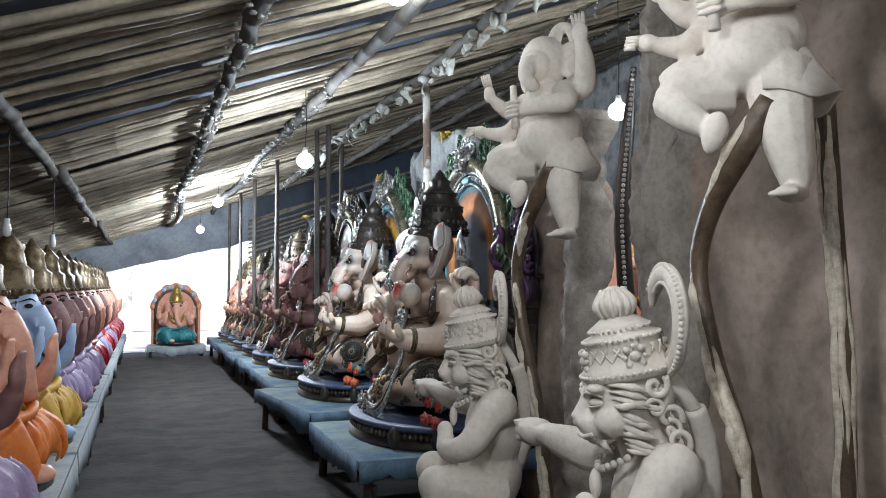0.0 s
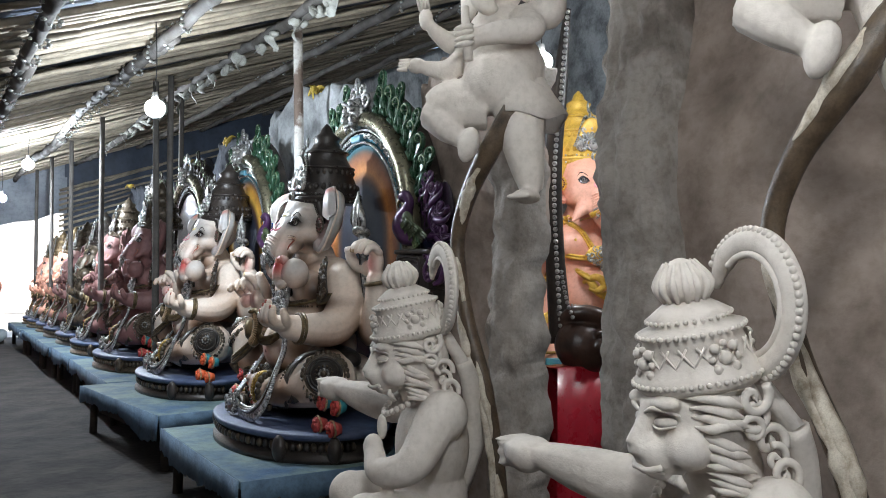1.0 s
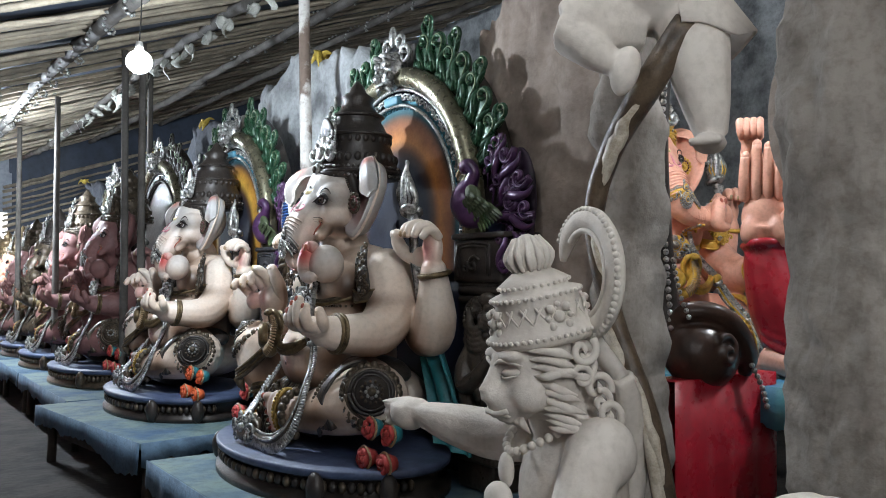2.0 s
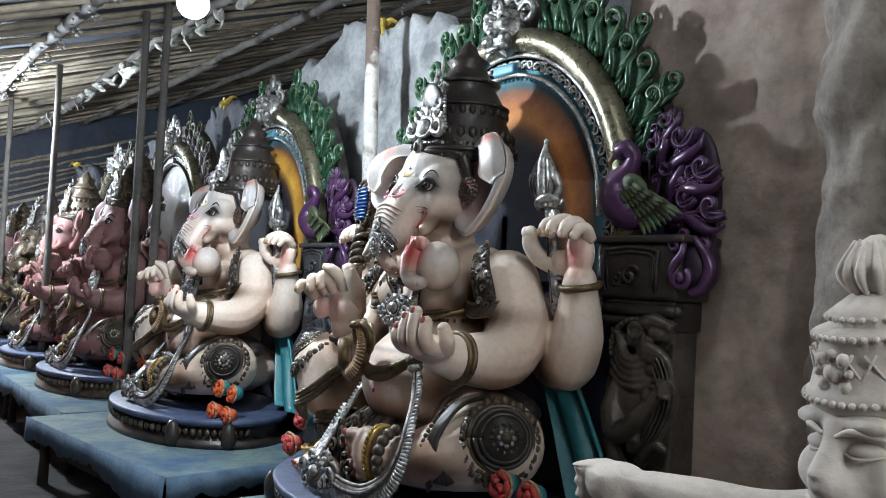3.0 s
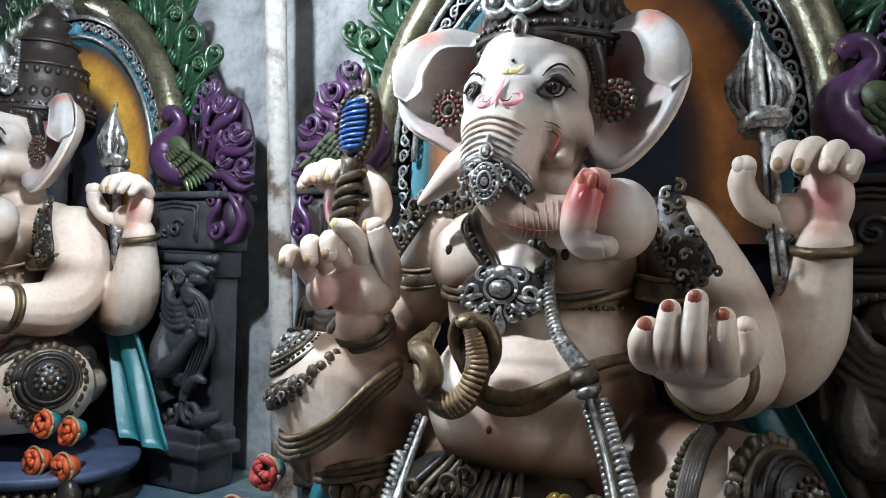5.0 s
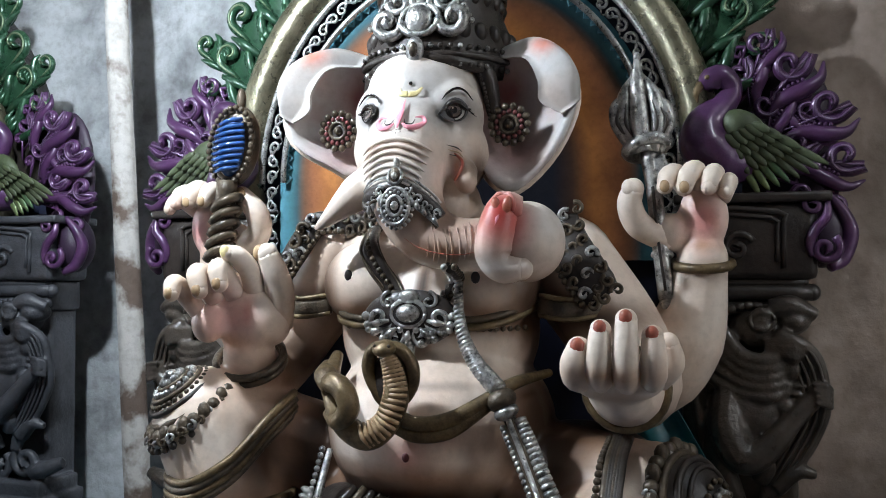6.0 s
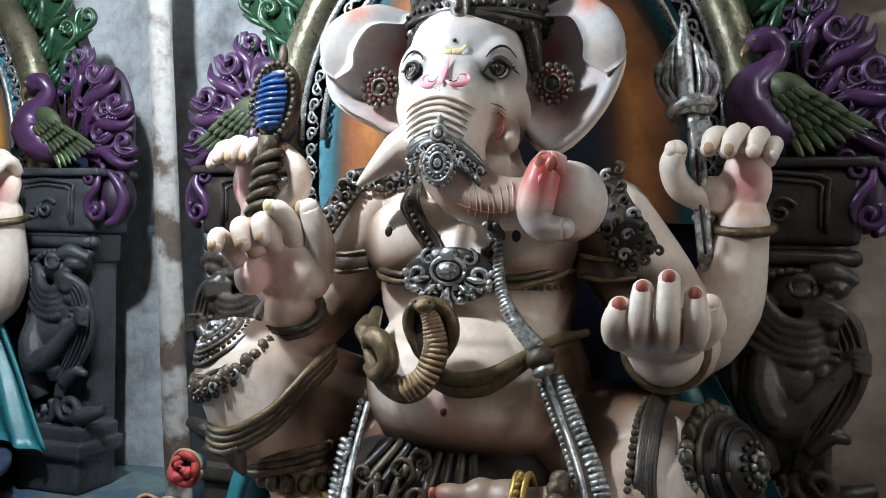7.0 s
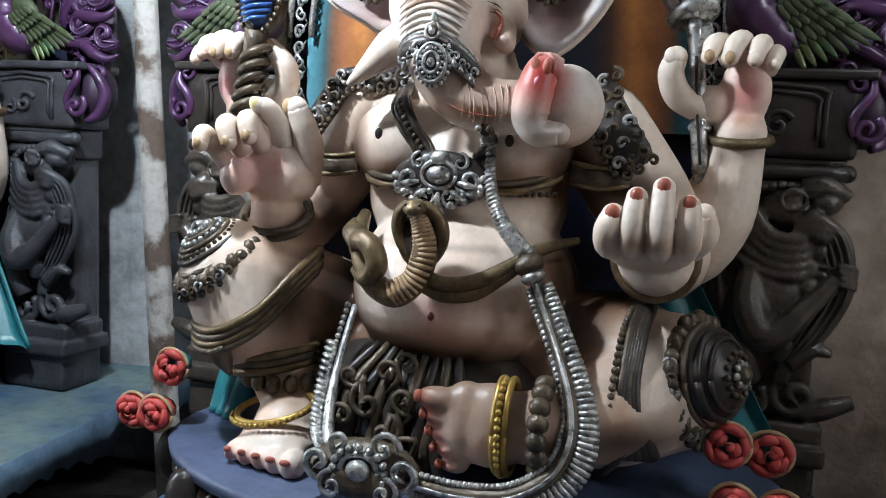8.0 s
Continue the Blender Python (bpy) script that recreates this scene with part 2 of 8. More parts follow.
# ---- modelling tools ----
class Shape:
    """Gathers primitives, each with a material number, into one mesh."""

    def __init__(self):
        self.v, self.f, self.m, self.paint, self.count = [], [], [], [], 0
        self.coat = None

    def add(self, verts, faces, mat=0, paint=None):
        verts = np.asarray(verts, float)
        self.v.append(verts)
        self.f += [tuple(i + self.count for i in face) for face in faces]
        self.m += [mat] * len(faces)
        if paint is None:
            paint = self.coat(verts) if self.coat and mat == 0 else np.ones((len(verts), 3))
        self.paint.append(paint)
        self.count += len(verts)

    def ball(self, c, r, mat=0, turn=(0, 0, 0), seg=16, rings=10):
        r = (r, r, r) if isinstance(r, (int, float)) else r
        a = np.linspace(0, 2 * np.pi, seg, endpoint=False)
        p = np.linspace(0, np.pi, rings + 1)[1:-1]
        pts = [(0, 0, 1)] + [(np.sin(q) * np.cos(t), np.sin(q) * np.sin(t), np.cos(q)) for q in p for t in a] + [(0, 0, -1)]
        pts = np.array(pts) * np.array(r)
        rot = np.array(Euler([radians(x) for x in turn]).to_matrix())
        pts = pts @ rot.T + np.array(c)
        faces, last = [], len(pts) - 1
        for j in range(seg):
            k = (j + 1) % seg
            faces.append((0, 1 + j, 1 + k))
            for i in range(rings - 2):
                faces.append((1 + i * seg + j, 1 + (i + 1) * seg + j, 1 + (i + 1) * seg + k, 1 + i * seg + k))
            faces.append((last, 1 + (rings - 2) * seg + k, 1 + (rings - 2) * seg + j))
        self.add(pts, faces, mat)

    def tube(self, pts, r, mat=0, seg=10, smooth=4, flat=1.0, up=None):
        """A round rod through the points; r: one radius or one for each point; flat: thickness across `up`."""
        pts = np.array(pts, float)
        r = np.array([r] * len(pts) if isinstance(r, (int, float)) else r, float)
        if smooth > 1 and len(pts) > 2:
            pts, r = spline(pts, r, smooth)
        t = np.gradient(pts, axis=0)
        t /= np.linalg.norm(t, axis=1)[:, None] + 1e-9
        ref = np.array(up if up is not None else ((0, 0, 1) if abs(t[0][2]) < 0.9 else (1, 0, 0)), float)
        a = np.linspace(0, 2 * np.pi, seg, endpoint=False)
        out = []
        for p, d, q in zip(pts, t, r):
            n1 = ref - d * ref.dot(d)
            n1 /= np.linalg.norm(n1) + 1e-9
            n2 = np.cross(d, n1)
            if up is None:
                ref = n1
            out.append(p + q * (flat * np.cos(a)[:, None] * n1 + np.sin(a)[:, None] * n2))
        n = len(pts)
        verts = np.concatenate(out + [pts[:1], pts[-1:]])
        faces = []
        for i in range(n - 1):
            for j in range(seg):
                k = (j + 1) % seg
                faces.append((i * seg + j, i * seg + k, (i + 1) * seg + k, (i + 1) * seg + j))
        for j in range(seg):
            k = (j + 1) % seg
            faces.append((n * seg, k, j))
            faces.append((n * seg + 1, (n - 1) * seg + j, (n - 1) * seg + k))
        self.add(verts, faces, mat)

    def beads(self, pts, r, mat=0, gap=2.0, smooth=8):
        """Small round beads along a line, gap radii apart."""
        pts, _ = spline(np.array(pts, float), np.zeros(len(pts)), smooth) if len(pts) > 2 else (np.array(pts, float), 0)
        d = np.concatenate([[0], np.cumsum(np.linalg.norm(np.diff(pts, axis=0), axis=1))])
        for s in np.arange(0, d[-1], gap * r):
            self.ball([np.interp(s, d, pts[:, i]) for i in range(3)], r, mat, seg=7, rings=5)

    def lathe(self, rings, mat=0, seg=32, centre=(0, 0), cap=True):
        """Stacked ellipses: (z, rx, ry[, dx, dy])."""
        a = np.linspace(0, 2 * np.pi, seg, endpoint=False)
        verts = []
        for ring in rings:
            z, rx, ry = ring[:3]
            dx, dy = ring[3:5] if len(ring) > 3 else (0, 0)
            verts += [(centre[0] + dx + rx * np.cos(t), centre[1] + dy + ry * np.sin(t), z) for t in a]
        faces = []
        for i in range(len(rings) - 1):
            for j in range(seg):
                k = (j + 1) % seg
                faces.append((i * seg + j, i * seg + k, (i + 1) * seg + k, (i + 1) * seg + j))
        if cap:
            faces += [tuple(reversed(range(seg))), tuple((len(rings) - 1) * seg + j for j in range(seg))]
        self.add(verts, faces, mat)

    def box(self, c, size, mat=0, turn=(0, 0, 0), bevel=0.0):
        b = bmesh.new()
        bmesh.ops.create_cube(b, size=1)
        bmesh.ops.scale(b, vec=size, verts=b.verts)
        if bevel:
            bmesh.ops.bevel(b, geom=list(b.edges), offset=bevel, segments=2, affect="EDGES", profile=0.6)
        rot = np.array(Euler([radians(x) for x in turn]).to_matrix())
        pts = np.array([v.co[:] for v in b.verts]) @ rot.T + np.array(c)
        self.add(pts, [tuple(v.index for v in f.verts) for f in b.faces], mat)
        b.free()

    def scroll(self, c, size, mat=0, turns=1.4, start=0.0, flip=1, r=0.16, plane="xz", seg=8, tail=None):
        """A carved curl: a rod that coils inward from its tail; size is the curl's radius."""
        n = int(14 * turns)
        a = start + flip * np.linspace(0, 2 * np.pi * turns, n)
        q = size * np.linspace(1, 0.12, n) ** 1.1
        x, z = q * np.cos(a), q * np.sin(a)
        rad = size * r * np.linspace(0.9, 0.75, n)
        rad[-1] = size * r * 1.25
        y = -np.linspace(0, size * 0.25, n)
        pts = np.stack([x, y, z], 1)
        if tail is not None:
            pts = np.concatenate([[np.array(tail, float)], pts])
            rad = np.concatenate([[size * r * 0.35], rad])
        if plane == "yz":
            pts = pts[:, [1, 0, 2]]
        self.tube(pts + np.array(c), list(rad), mat, seg, 2)

    def mesh(self, name, materials, sharp=False):
        me = bpy.data.meshes.new(name)
        verts = np.concatenate(self.v)
        me.from_pydata(verts.tolist(), [], self.f)
        for m in materials:
            me.materials.append(m)
        me.polygons.foreach_set("material_index", self.m)
        me.polygons.foreach_set("use_smooth", [not sharp] * len(self.f))
        paint = np.concatenate(self.paint)
        if (paint != 1).any():
            col = me.color_attributes.new("paint", "FLOAT_COLOR", "POINT")
            col.data.foreach_set("color", np.concatenate([paint, np.ones((len(paint), 1))], 1).ravel())
        me.update()
        return me


def spline(pts, r, steps):
    """A smooth line (Catmull-Rom) through points, with radii."""
    p = np.concatenate([[2 * pts[0] - pts[1]], pts, [2 * pts[-1] - pts[-2]]])
    q = np.concatenate([[r[0]], r, [r[-1]]])
    out, rad = [], []
    for i in range(1, len(p) - 2):
        for s in np.linspace(0, 1, steps, endpoint=False):
            h = np.array([-s + 2 * s * s - s ** 3, 2 - 5 * s * s + 3 * s ** 3, s + 4 * s * s - 3 * s ** 3, s ** 3 - s * s]) / 2
            out.append(h @ p[i - 1:i + 3])
            rad.append(q[i] + (q[i + 1] - q[i]) * s)
    return np.array(out + [pts[-1]]), np.array(rad + [r[-1]])


def part(name, shape, materials, parent=None, label="", sharp=False):
    """One mesh object under a thing or a part."""
    materials = materials if isinstance(materials, (list, tuple)) else [materials]
    data = shape.mesh(name, materials, sharp) if isinstance(shape, Shape) else shape
    ob = new(name, data)
    if parent is not None:
        ob.parent = parent
    return tagged(ob, label=label)


def thing(name, m, label, category, group="", kind=""):
    ob = new(name)
    ob.matrix_world = m
    return tagged(ob, label, category, group, kind)


def fused(shape, voxel, smooth=4):
    """The shape's pieces melted into one skin: its vertices and faces."""
    ob = new("clay", shape.mesh("clay", [SKIN]))
    re = ob.modifiers.new("melt", "REMESH")
    re.mode, re.voxel_size = "VOXEL", voxel
    sm = ob.modifiers.new("soften", "SMOOTH")
    sm.iterations, sm.factor = smooth, 0.5
    dg = bpy.context.evaluated_depsgraph_get()
    me = bpy.data.meshes.new_from_object(ob.evaluated_get(dg))
    v = np.empty(len(me.vertices) * 3)
    me.vertices.foreach_get("co", v)
    faces = [tuple(p.vertices) for p in me.polygons]
    old = ob.data
    bpy.data.objects.remove(ob)
    bpy.data.meshes.remove(me)
    bpy.data.meshes.remove(old)
    return v.reshape(-1, 3), faces


def wall_sheet(shape, outline, y, thick, mat=0):
    """A slab with that outline in x and z, from y to y + thick."""
    n = len(outline)
    verts = [(x, y, z) for x, z in outline] + [(x, y + thick, z) for x, z in outline]
    faces = [tuple(range(n)), tuple(reversed(range(n, 2 * n)))]
    faces += [((i + 1) % n, i, n + i, n + (i + 1) % n) for i in range(n)]
    shape.add(verts, faces, mat)

# ---- the shed: ground, walls, roof ----
ROOF0, SLOPE, FAR = 2.735, 0.35, 19.6


def roof_z(x):
    return ROOF0 + SLOPE * x


def sheet(name, x0, x1, y0, y1, nx, ny, height, mat, label, category="ground"):
    s = Shape()
    xs, ys = np.linspace(x0, x1, nx), np.linspace(y0, y1, ny)
    verts = [(x, y, height(x, y)) for y in ys for x in xs]
    faces = [(j * nx + i, j * nx + i + 1, (j + 1) * nx + i + 1, (j + 1) * nx + i) for j in range(ny - 1) for i in range(nx - 1)]
    s.add(verts, faces)
    return tagged(part(name, s, mat), label, category, kind="structure")


def lumpy(x, y):
    return 0.025 * noise.noise((x * 0.9, y * 0.9, 0)) + 0.012 * noise.noise((x * 4, y * 4, 3))


sheet("floor", -6, 9, -5, FAR + 1, 90, 140, lambda x, y: lumpy(x, y) - 0.01, EARTH, "dark trodden earth floor with dust and small clods", "floor")
sheet("ground", -600, 600, -600, 600, 25, 25, lambda x, y: -0.08, BRIGHT, "pale sunlit ground round the shed", "ground")


def closing_wall(name, x0, x1, y0, y1, z1, label, mat=TARP):
    s = Shape()
    s.box(((x0 + x1) / 2, (y0 + y1) / 2, z1 / 2 - 0.05), (abs(x1 - x0), abs(y1 - y0), z1), 0, bevel=0.01)
    return tagged(part(name, s, mat), label, "wall", kind="structure")


closing_wall("wall_west", -3.15, -3.0, -5, FAR, 1.9, "dark tarpaulin side wall behind the figures")
closing_wall("wall_east", 8.0, 8.15, -5, FAR, 5.6, "grey side wall at the back of the shed", CEMENT)
closing_wall("wall_south", -3.2, 8.1, -5.1, -4.95, 5.6, "dark tarpaulin end wall")
closing_wall("wall_north", 2.3, 8.0, FAR, FAR + 0.1, 5.6, "tarpaulin end wall beside the bright opening")
closing_wall("wall_north", -3.1, -0.75, FAR, FAR + 0.1, 1.75, "tarpaulin end wall beside the bright opening")
# a tarpaulin hangs ragged from the roof's far edge, its backlit glow painted pale
s = Shape()
top_edge = [(x, roof_z(x) + 0.06) for x in np.linspace(2.35, -3.1, 30)]
low_edge = [(x, 1.98 + 0.23 * x + 0.07 * noise.noise((x * 2.6, 4, 0))) for x in np.linspace(-3.1, 2.35, 30)]
n = 30
verts = [(x, FAR - 0.04, z) for x, z in low_edge] + [(x, FAR + 0.02, z) for x, z in reversed(top_edge)]
verts += [(x, y + 0.03, z) for x, y, z in verts]
s.add(verts, [f for i in range(n - 1) for f in ((i, i + 1, n + i + 1, n + i), (2 * n + i, 3 * n + i, 3 * n + i + 1, 2 * n + i + 1))] + [(i, 2 * n + i, 2 * n + i + 1, i + 1) for i in range(n - 1)])
tagged(part("tarpaulin_flap", s, FLAP), "ragged tarpaulin flap, its backlight painted pale, over the open end", "tarpaulin", kind="structure")
# sunlit white wall, added outside so that the opening turns bright white
closing_wall("house_wall", -14, 16, 31.0, 31.3, 5.0, "white limewashed wall added outside to whiten the opening", WHITEWALL)
closing_wall("house_wall", -1.2, -0.35, 27.0, 27.4, 2.15, "grey plastered pier outside in the sun", CEMENT)

# the tarpaulin lies over close bamboo poles, which rise from the low side to the high side
sheet("ceiling", -3.2, 8.3, -5.2, FAR + 0.3, 60, 130,
             lambda x, y: roof_z(x) + 0.075 + 0.03 * noise.noise((x * 0.8, y * 0.8, 7)), TARP, "dusty dark tarpaulin roof laid over bamboo poles", "ceiling")


def bamboo(name, a, b, r, mat, parent=None, label="", bend=0.03, seed=0, nodes=True, seg=7):
    """A pole with swollen joints and a slight bend."""
    rnd = random.Random(seed)
    a, b = Vector(a), Vector(b)
    n = max(int((b - a).length / 0.34), 3)
    off = Vector((rnd.uniform(-bend, bend), rnd.uniform(-bend, bend), rnd.uniform(-bend, bend)))
    pts, rad = [], []
    for i in range(n + 1):
        t = i / n
        p = a.lerp(b, t) + off * math.sin(t * 3.14) + Vector((rnd.uniform(-1, 1), rnd.uniform(-1, 1), rnd.uniform(-1, 1))) * bend * 0.15
        q = r * (1 - 0.25 * t)
        if nodes and 0 < i < n:
            d = (b - a).normalized() * 0.016
            pts += [p - d, p, p + d]
            rad += [q, q * 1.16, q]
        else:
            pts.append(p)
            rad.append(q)
    s = Shape()
    s.tube([tuple(p) for p in pts], rad, 0, seg, 1)
    return part(name, s, mat, parent, label)


roof_frame = thing("roof_frame", Matrix(), "close weathered bamboo poles carrying the tarpaulin roof", "roof frame", kind="structure")
rnd = random.Random(5)
y, i = -3.0, 0
batten_meshes = []
for k in range(14):
    ob = bamboo("batten", (0, 0, 0), (11.4 / math.cos(math.atan(SLOPE)), 0, 0), 0.021 + 0.0022 * (k % 5), BAMBOO, roof_frame, bend=0.06, seed=k)
    batten_meshes.append(ob.data)
    bpy.data.objects.remove(ob)
while y < FAR + 0.2:
    ob = new("batten", batten_meshes[rnd.randrange(14)])
    ob.parent = roof_frame
    ob.matrix_basis = Matrix.Translation((-3.15, y, roof_z(-3.15) + rnd.uniform(0.0, 0.03))) @ Euler((rnd.uniform(0, 6), -math.atan(SLOPE), rnd.uniform(-0.012, 0.012))).to_matrix().to_4x4()
    y += rnd.choice((0.10, 0.115, 0.13, 0.15, 0.19)) if y > 1.0 else rnd.choice((0.13, 0.16, 0.2, 0.24))

# the end wall beside the opening is clad with the same poles
rnd = random.Random(12)
for k in range(46):
    ob = new("batten", batten_meshes[rnd.randrange(14)])
    ob.parent = roof_frame
    ob.matrix_basis = Matrix.Translation((2.2, FAR - 0.06, 0.25 + 0.105 * k - 2.0 + rnd.uniform(-0.02, 0.02))) @ Euler((rnd.uniform(0, 6), -math.atan(SLOPE) + rnd.uniform(-0.02, 0.02), 0)).to_matrix().to_4x4() @ Matrix.Diagonal((0.5, 1, 1, 1))

# long rafters under the battens, wound with tinsel and rags
RAFTERS = [(-0.66, 0.05), (0.47, 0.05), (1.42, 0.055), (2.5, 0.05), (3.7, 0.05), (5.0, 0.05), (-2.0, 0.05), (6.4, 0.05)]
for k, (x, r) in enumerate(RAFTERS):
    y0 = -4.5
    while y0 < FAR - 1:
        y1 = min(y0 + 6.2, FAR + 0.2)
        bamboo("rafter", (x + 0.03, y0, roof_z(x) - r - 0.045), (x - 0.03, y1, roof_z(x) - r - 0.05), r, POLE, roof_frame, bend=0.09, seed=k * 9 + int(y0), seg=9)
        y0 = y1 - 0.3

# ---- the seated elephant-headed plaster figure ----
def P(u, f, z):
    """Figure coordinates: u across, f towards the aisle, z above the shed floor; its own origin is on the table top."""
    return (u, -f, z - 0.40)


def blend(base, v, spots):
    col = np.tile(np.array(base), (len(v), 1))
    for c, r, colour, k in spots:
        d = np.linalg.norm((v - np.array(P(*c))) / np.array(r if isinstance(r, tuple) else (r, r, r)), axis=1)
        w = (np.clip(1.25 - d, 0, 1) ** 1.3 * k)[:, None]
        w = np.minimum(w, k)
        col = col * (1 - w) + np.array(colour) * w
    return col


def fingers(s, roots, tips, r, bulge=0.0):
    for a, b in zip(roots, tips):
        a, b = np.array(P(*a)), np.array(P(*b))
        mid = (a + b) / 2 + np.array((0, -bulge, 0))
        s.tube([a, mid, b], [r, r * 1.02, r * 0.8], 0, 8, 4)
        s.ball(b, r * 0.82, 0, seg=8, rings=6)


def digit(s, pts, r, nail=None, nail_mat=0):
    """One finger through its joints, swelling a little at each, with a nail on its last bone."""
    pts = [np.array(P(*q)) for q in pts]
    radii = [r, r * 1.04, r * 0.98, r * 0.86][:len(pts) - 1] + [r * 0.80]
    s.tube(pts, radii, 0, 14, 6)
    s.ball(pts[-1], r * 0.81, 0, seg=14, rings=10)
    if nail is not None:
        n = np.array((nail[0], -nail[1], nail[2]))
        s.ball(pts[-1] + n * r * 0.62, (r * 0.52, r * 0.36, r * 0.62), nail_mat, seg=10, rings=8)


def bent_sheet(s, rows, thick, mat=0, paint=None):
    """A bent sheet through rows of points, with thickness."""
    rows = np.array([spline(np.array([P(*q) for q in row]), np.zeros(len(row)), 5)[0] for row in rows])
    cols = np.array([spline(rows[:, j], np.zeros(len(rows)), 4)[0] for j in range(rows.shape[1])])
    n, m = cols.shape[:2]
    front_side, back_side = cols.reshape(-1, 3), cols.reshape(-1, 3) + np.array((0, thick, 0))
    k = n * m
    faces = []
    for i in range(n - 1):
        for j in range(m - 1):
            a = i * m + j
            faces += [(a, a + 1, a + m + 1, a + m), (k + a, k + a + m, k + a + m + 1, k + a + 1)]
    rim = [j for j in range(m)] + [i * m + m - 1 for i in range(1, n)] + [(n - 1) * m + j for j in range(m - 2, -1, -1)] + [i * m for i in range(n - 2, 0, -1)]
    faces += [(rim[i], rim[(i + 1) % len(rim)], k + rim[(i + 1) % len(rim)], k + rim[i]) for i in range(len(rim))]
    v = np.concatenate([front_side, back_side])
    s.add(v, faces, mat, None if paint is None else paint(v))


def limb(s, pts, radii, seg=14):
    s.tube([P(*p) for p in pts], radii, 0, seg, 5)
    s.ball(P(*pts[0]), radii[0], 0)
    s.ball(P(*pts[-1]), radii[-1], 0)


def near_hand(u, f, z):
    """The blessing hand's own places, carried to where its wrist is."""
    return (u - 0.118, 0.525 + (f - 0.70) * 0.75 - (u + 0.33) * 0.7, z + 0.15 * (z - 1.2))


def figure_skin(voxel, rounds):
    s = Shape()
    ball = lambda c, r, turn=(0, 0, 0): s.ball(P(*c), r, 0, turn, 24, 16)
    # trunk of the body
    ball((0.07, 0.325, 0.98), (0.29, 0.30, 0.24))
    ball((0.05, 0.28, 1.22), (0.265, 0.215, 0.24))
    ball((-0.10, 0.38, 1.335), (0.128, 0.112, 0.115))
    ball((0.205, 0.38, 1.335), (0.128, 0.112, 0.115))
    ball((0.05, 0.22, 1.42), (0.345, 0.17, 0.125))
    ball((0.06, 0.2, 0.78), (0.42, 0.32, 0.17))
    # head
    ball((0.02, 0.285, 1.795), (0.162, 0.195, 0.185))
    ball((0.02, 0.35, 1.70), (0.145, 0.165, 0.15))
    ball((-0.07, 0.365, 1.675), (0.075, 0.115, 0.10))
    ball((0.118, 0.365, 1.665), (0.082, 0.12, 0.105))
    ball((0.035, 0.28, 1.52), (0.13, 0.13, 0.14))
    ball((-0.052, 0.39, 1.755), (0.085, 0.09, 0.10))
    ball((0.110, 0.38, 1.755), (0.085, 0.09, 0.10))
    ball((0.022, 0.335, 1.835), (0.140, 0.135, 0.10))
    # the trunk sweeps down and curls to one side
    limb(s, [(0.025, 0.415, 1.70), (0.035, 0.50, 1.62), (0.055, 0.545, 1.53), (0.105, 0.555, 1.455), (0.18, 0.555, 1.428), (0.27, 0.54, 1.43), (0.335, 0.53, 1.45)],
         [0.12, 0.102, 0.086, 0.073, 0.062, 0.062, 0.066])
    ball((0.335, 0.537, 1.432), (0.088, 0.085, 0.092))
    # tusks: one whole, one broken
    limb(s, [(-0.03, 0.46, 1.61), (-0.095, 0.505, 1.555), (-0.178, 0.538, 1.474)], [0.052, 0.046, 0.012], 12)
    limb(s, [(0.165, 0.45, 1.605), (0.184, 0.497, 1.572)], [0.034, 0.026], 10)
    # arms towards the aisle
    limb(s, [(-0.27, 0.23, 1.40), (-0.36, 0.25, 1.25), (-0.42, 0.31, 1.125), (-0.415, 0.42, 1.095), (-0.400, 0.48, 1.165)], [0.132, 0.12, 0.105, 0.085, 0.066])
    limb(s, [(0.375, 0.23, 1.385), (0.49, 0.27, 1.23), (0.555, 0.39, 1.12), (0.56, 0.555, 1.115), (0.55, 0.655, 1.13)], [0.128, 0.122, 0.112, 0.09, 0.07])
    # arms behind
    limb(s, [(-0.36, 0.12, 1.36), (-0.58, 0.10, 1.20), (-0.67, 0.15, 1.28), (-0.655, 0.21, 1.42)], [0.12, 0.105, 0.085, 0.058])
    limb(s, [(0.42, 0.10, 1.24), (0.570, 0.11, 1.10), (0.665, 0.14, 1.20), (0.712, 0.18, 1.40)], [0.10, 0.115, 0.102, 0.062])
    # palms and the balls of the thumbs; the fingers are laid on later
    ball(near_hand(-0.275, 0.735, 1.245), (0.088, 0.045, 0.085))
    ball(near_hand(-0.345, 0.745, 1.235), (0.042, 0.04, 0.05))
    ball(near_hand(-0.215, 0.745, 1.235), (0.045, 0.05, 0.06))
    ball((0.55, 0.71, 1.152), (0.095, 0.064, 0.048))
    for cx, cf, side in ((-0.672, 0.23, 1), (0.714, 0.188, -1)):
        ball((cx, cf, 1.50), (0.062, 0.042, 0.088))
        ball((cx + side * 0.085, cf + 0.005, 1.465), (0.05, 0.045, 0.05))
    # raised knee, shin and foot
    limb(s, [(-0.18, 0.20, 0.80), (-0.36, 0.38, 0.92), (-0.49, 0.52, 0.99)], [0.15, 0.135, 0.138])
    limb(s, [(-0.49, 0.52, 0.99), (-0.445, 0.505, 0.88), (-0.375, 0.485, 0.77), (-0.325, 0.51, 0.66)], [0.140, 0.145, 0.100, 0.075])
    ball((-0.312, 0.545, 0.630), (0.082, 0.11, 0.080))
    ball((-0.305, 0.61, 0.602), (0.10, 0.09, 0.056))
    for k in range(5):
        ball((-0.390 + 0.043 * k, 0.668 + 0.008 * k, 0.586), (0.0205 + 0.0025 * k, 0.045, 0.026 + 0.002 * k))
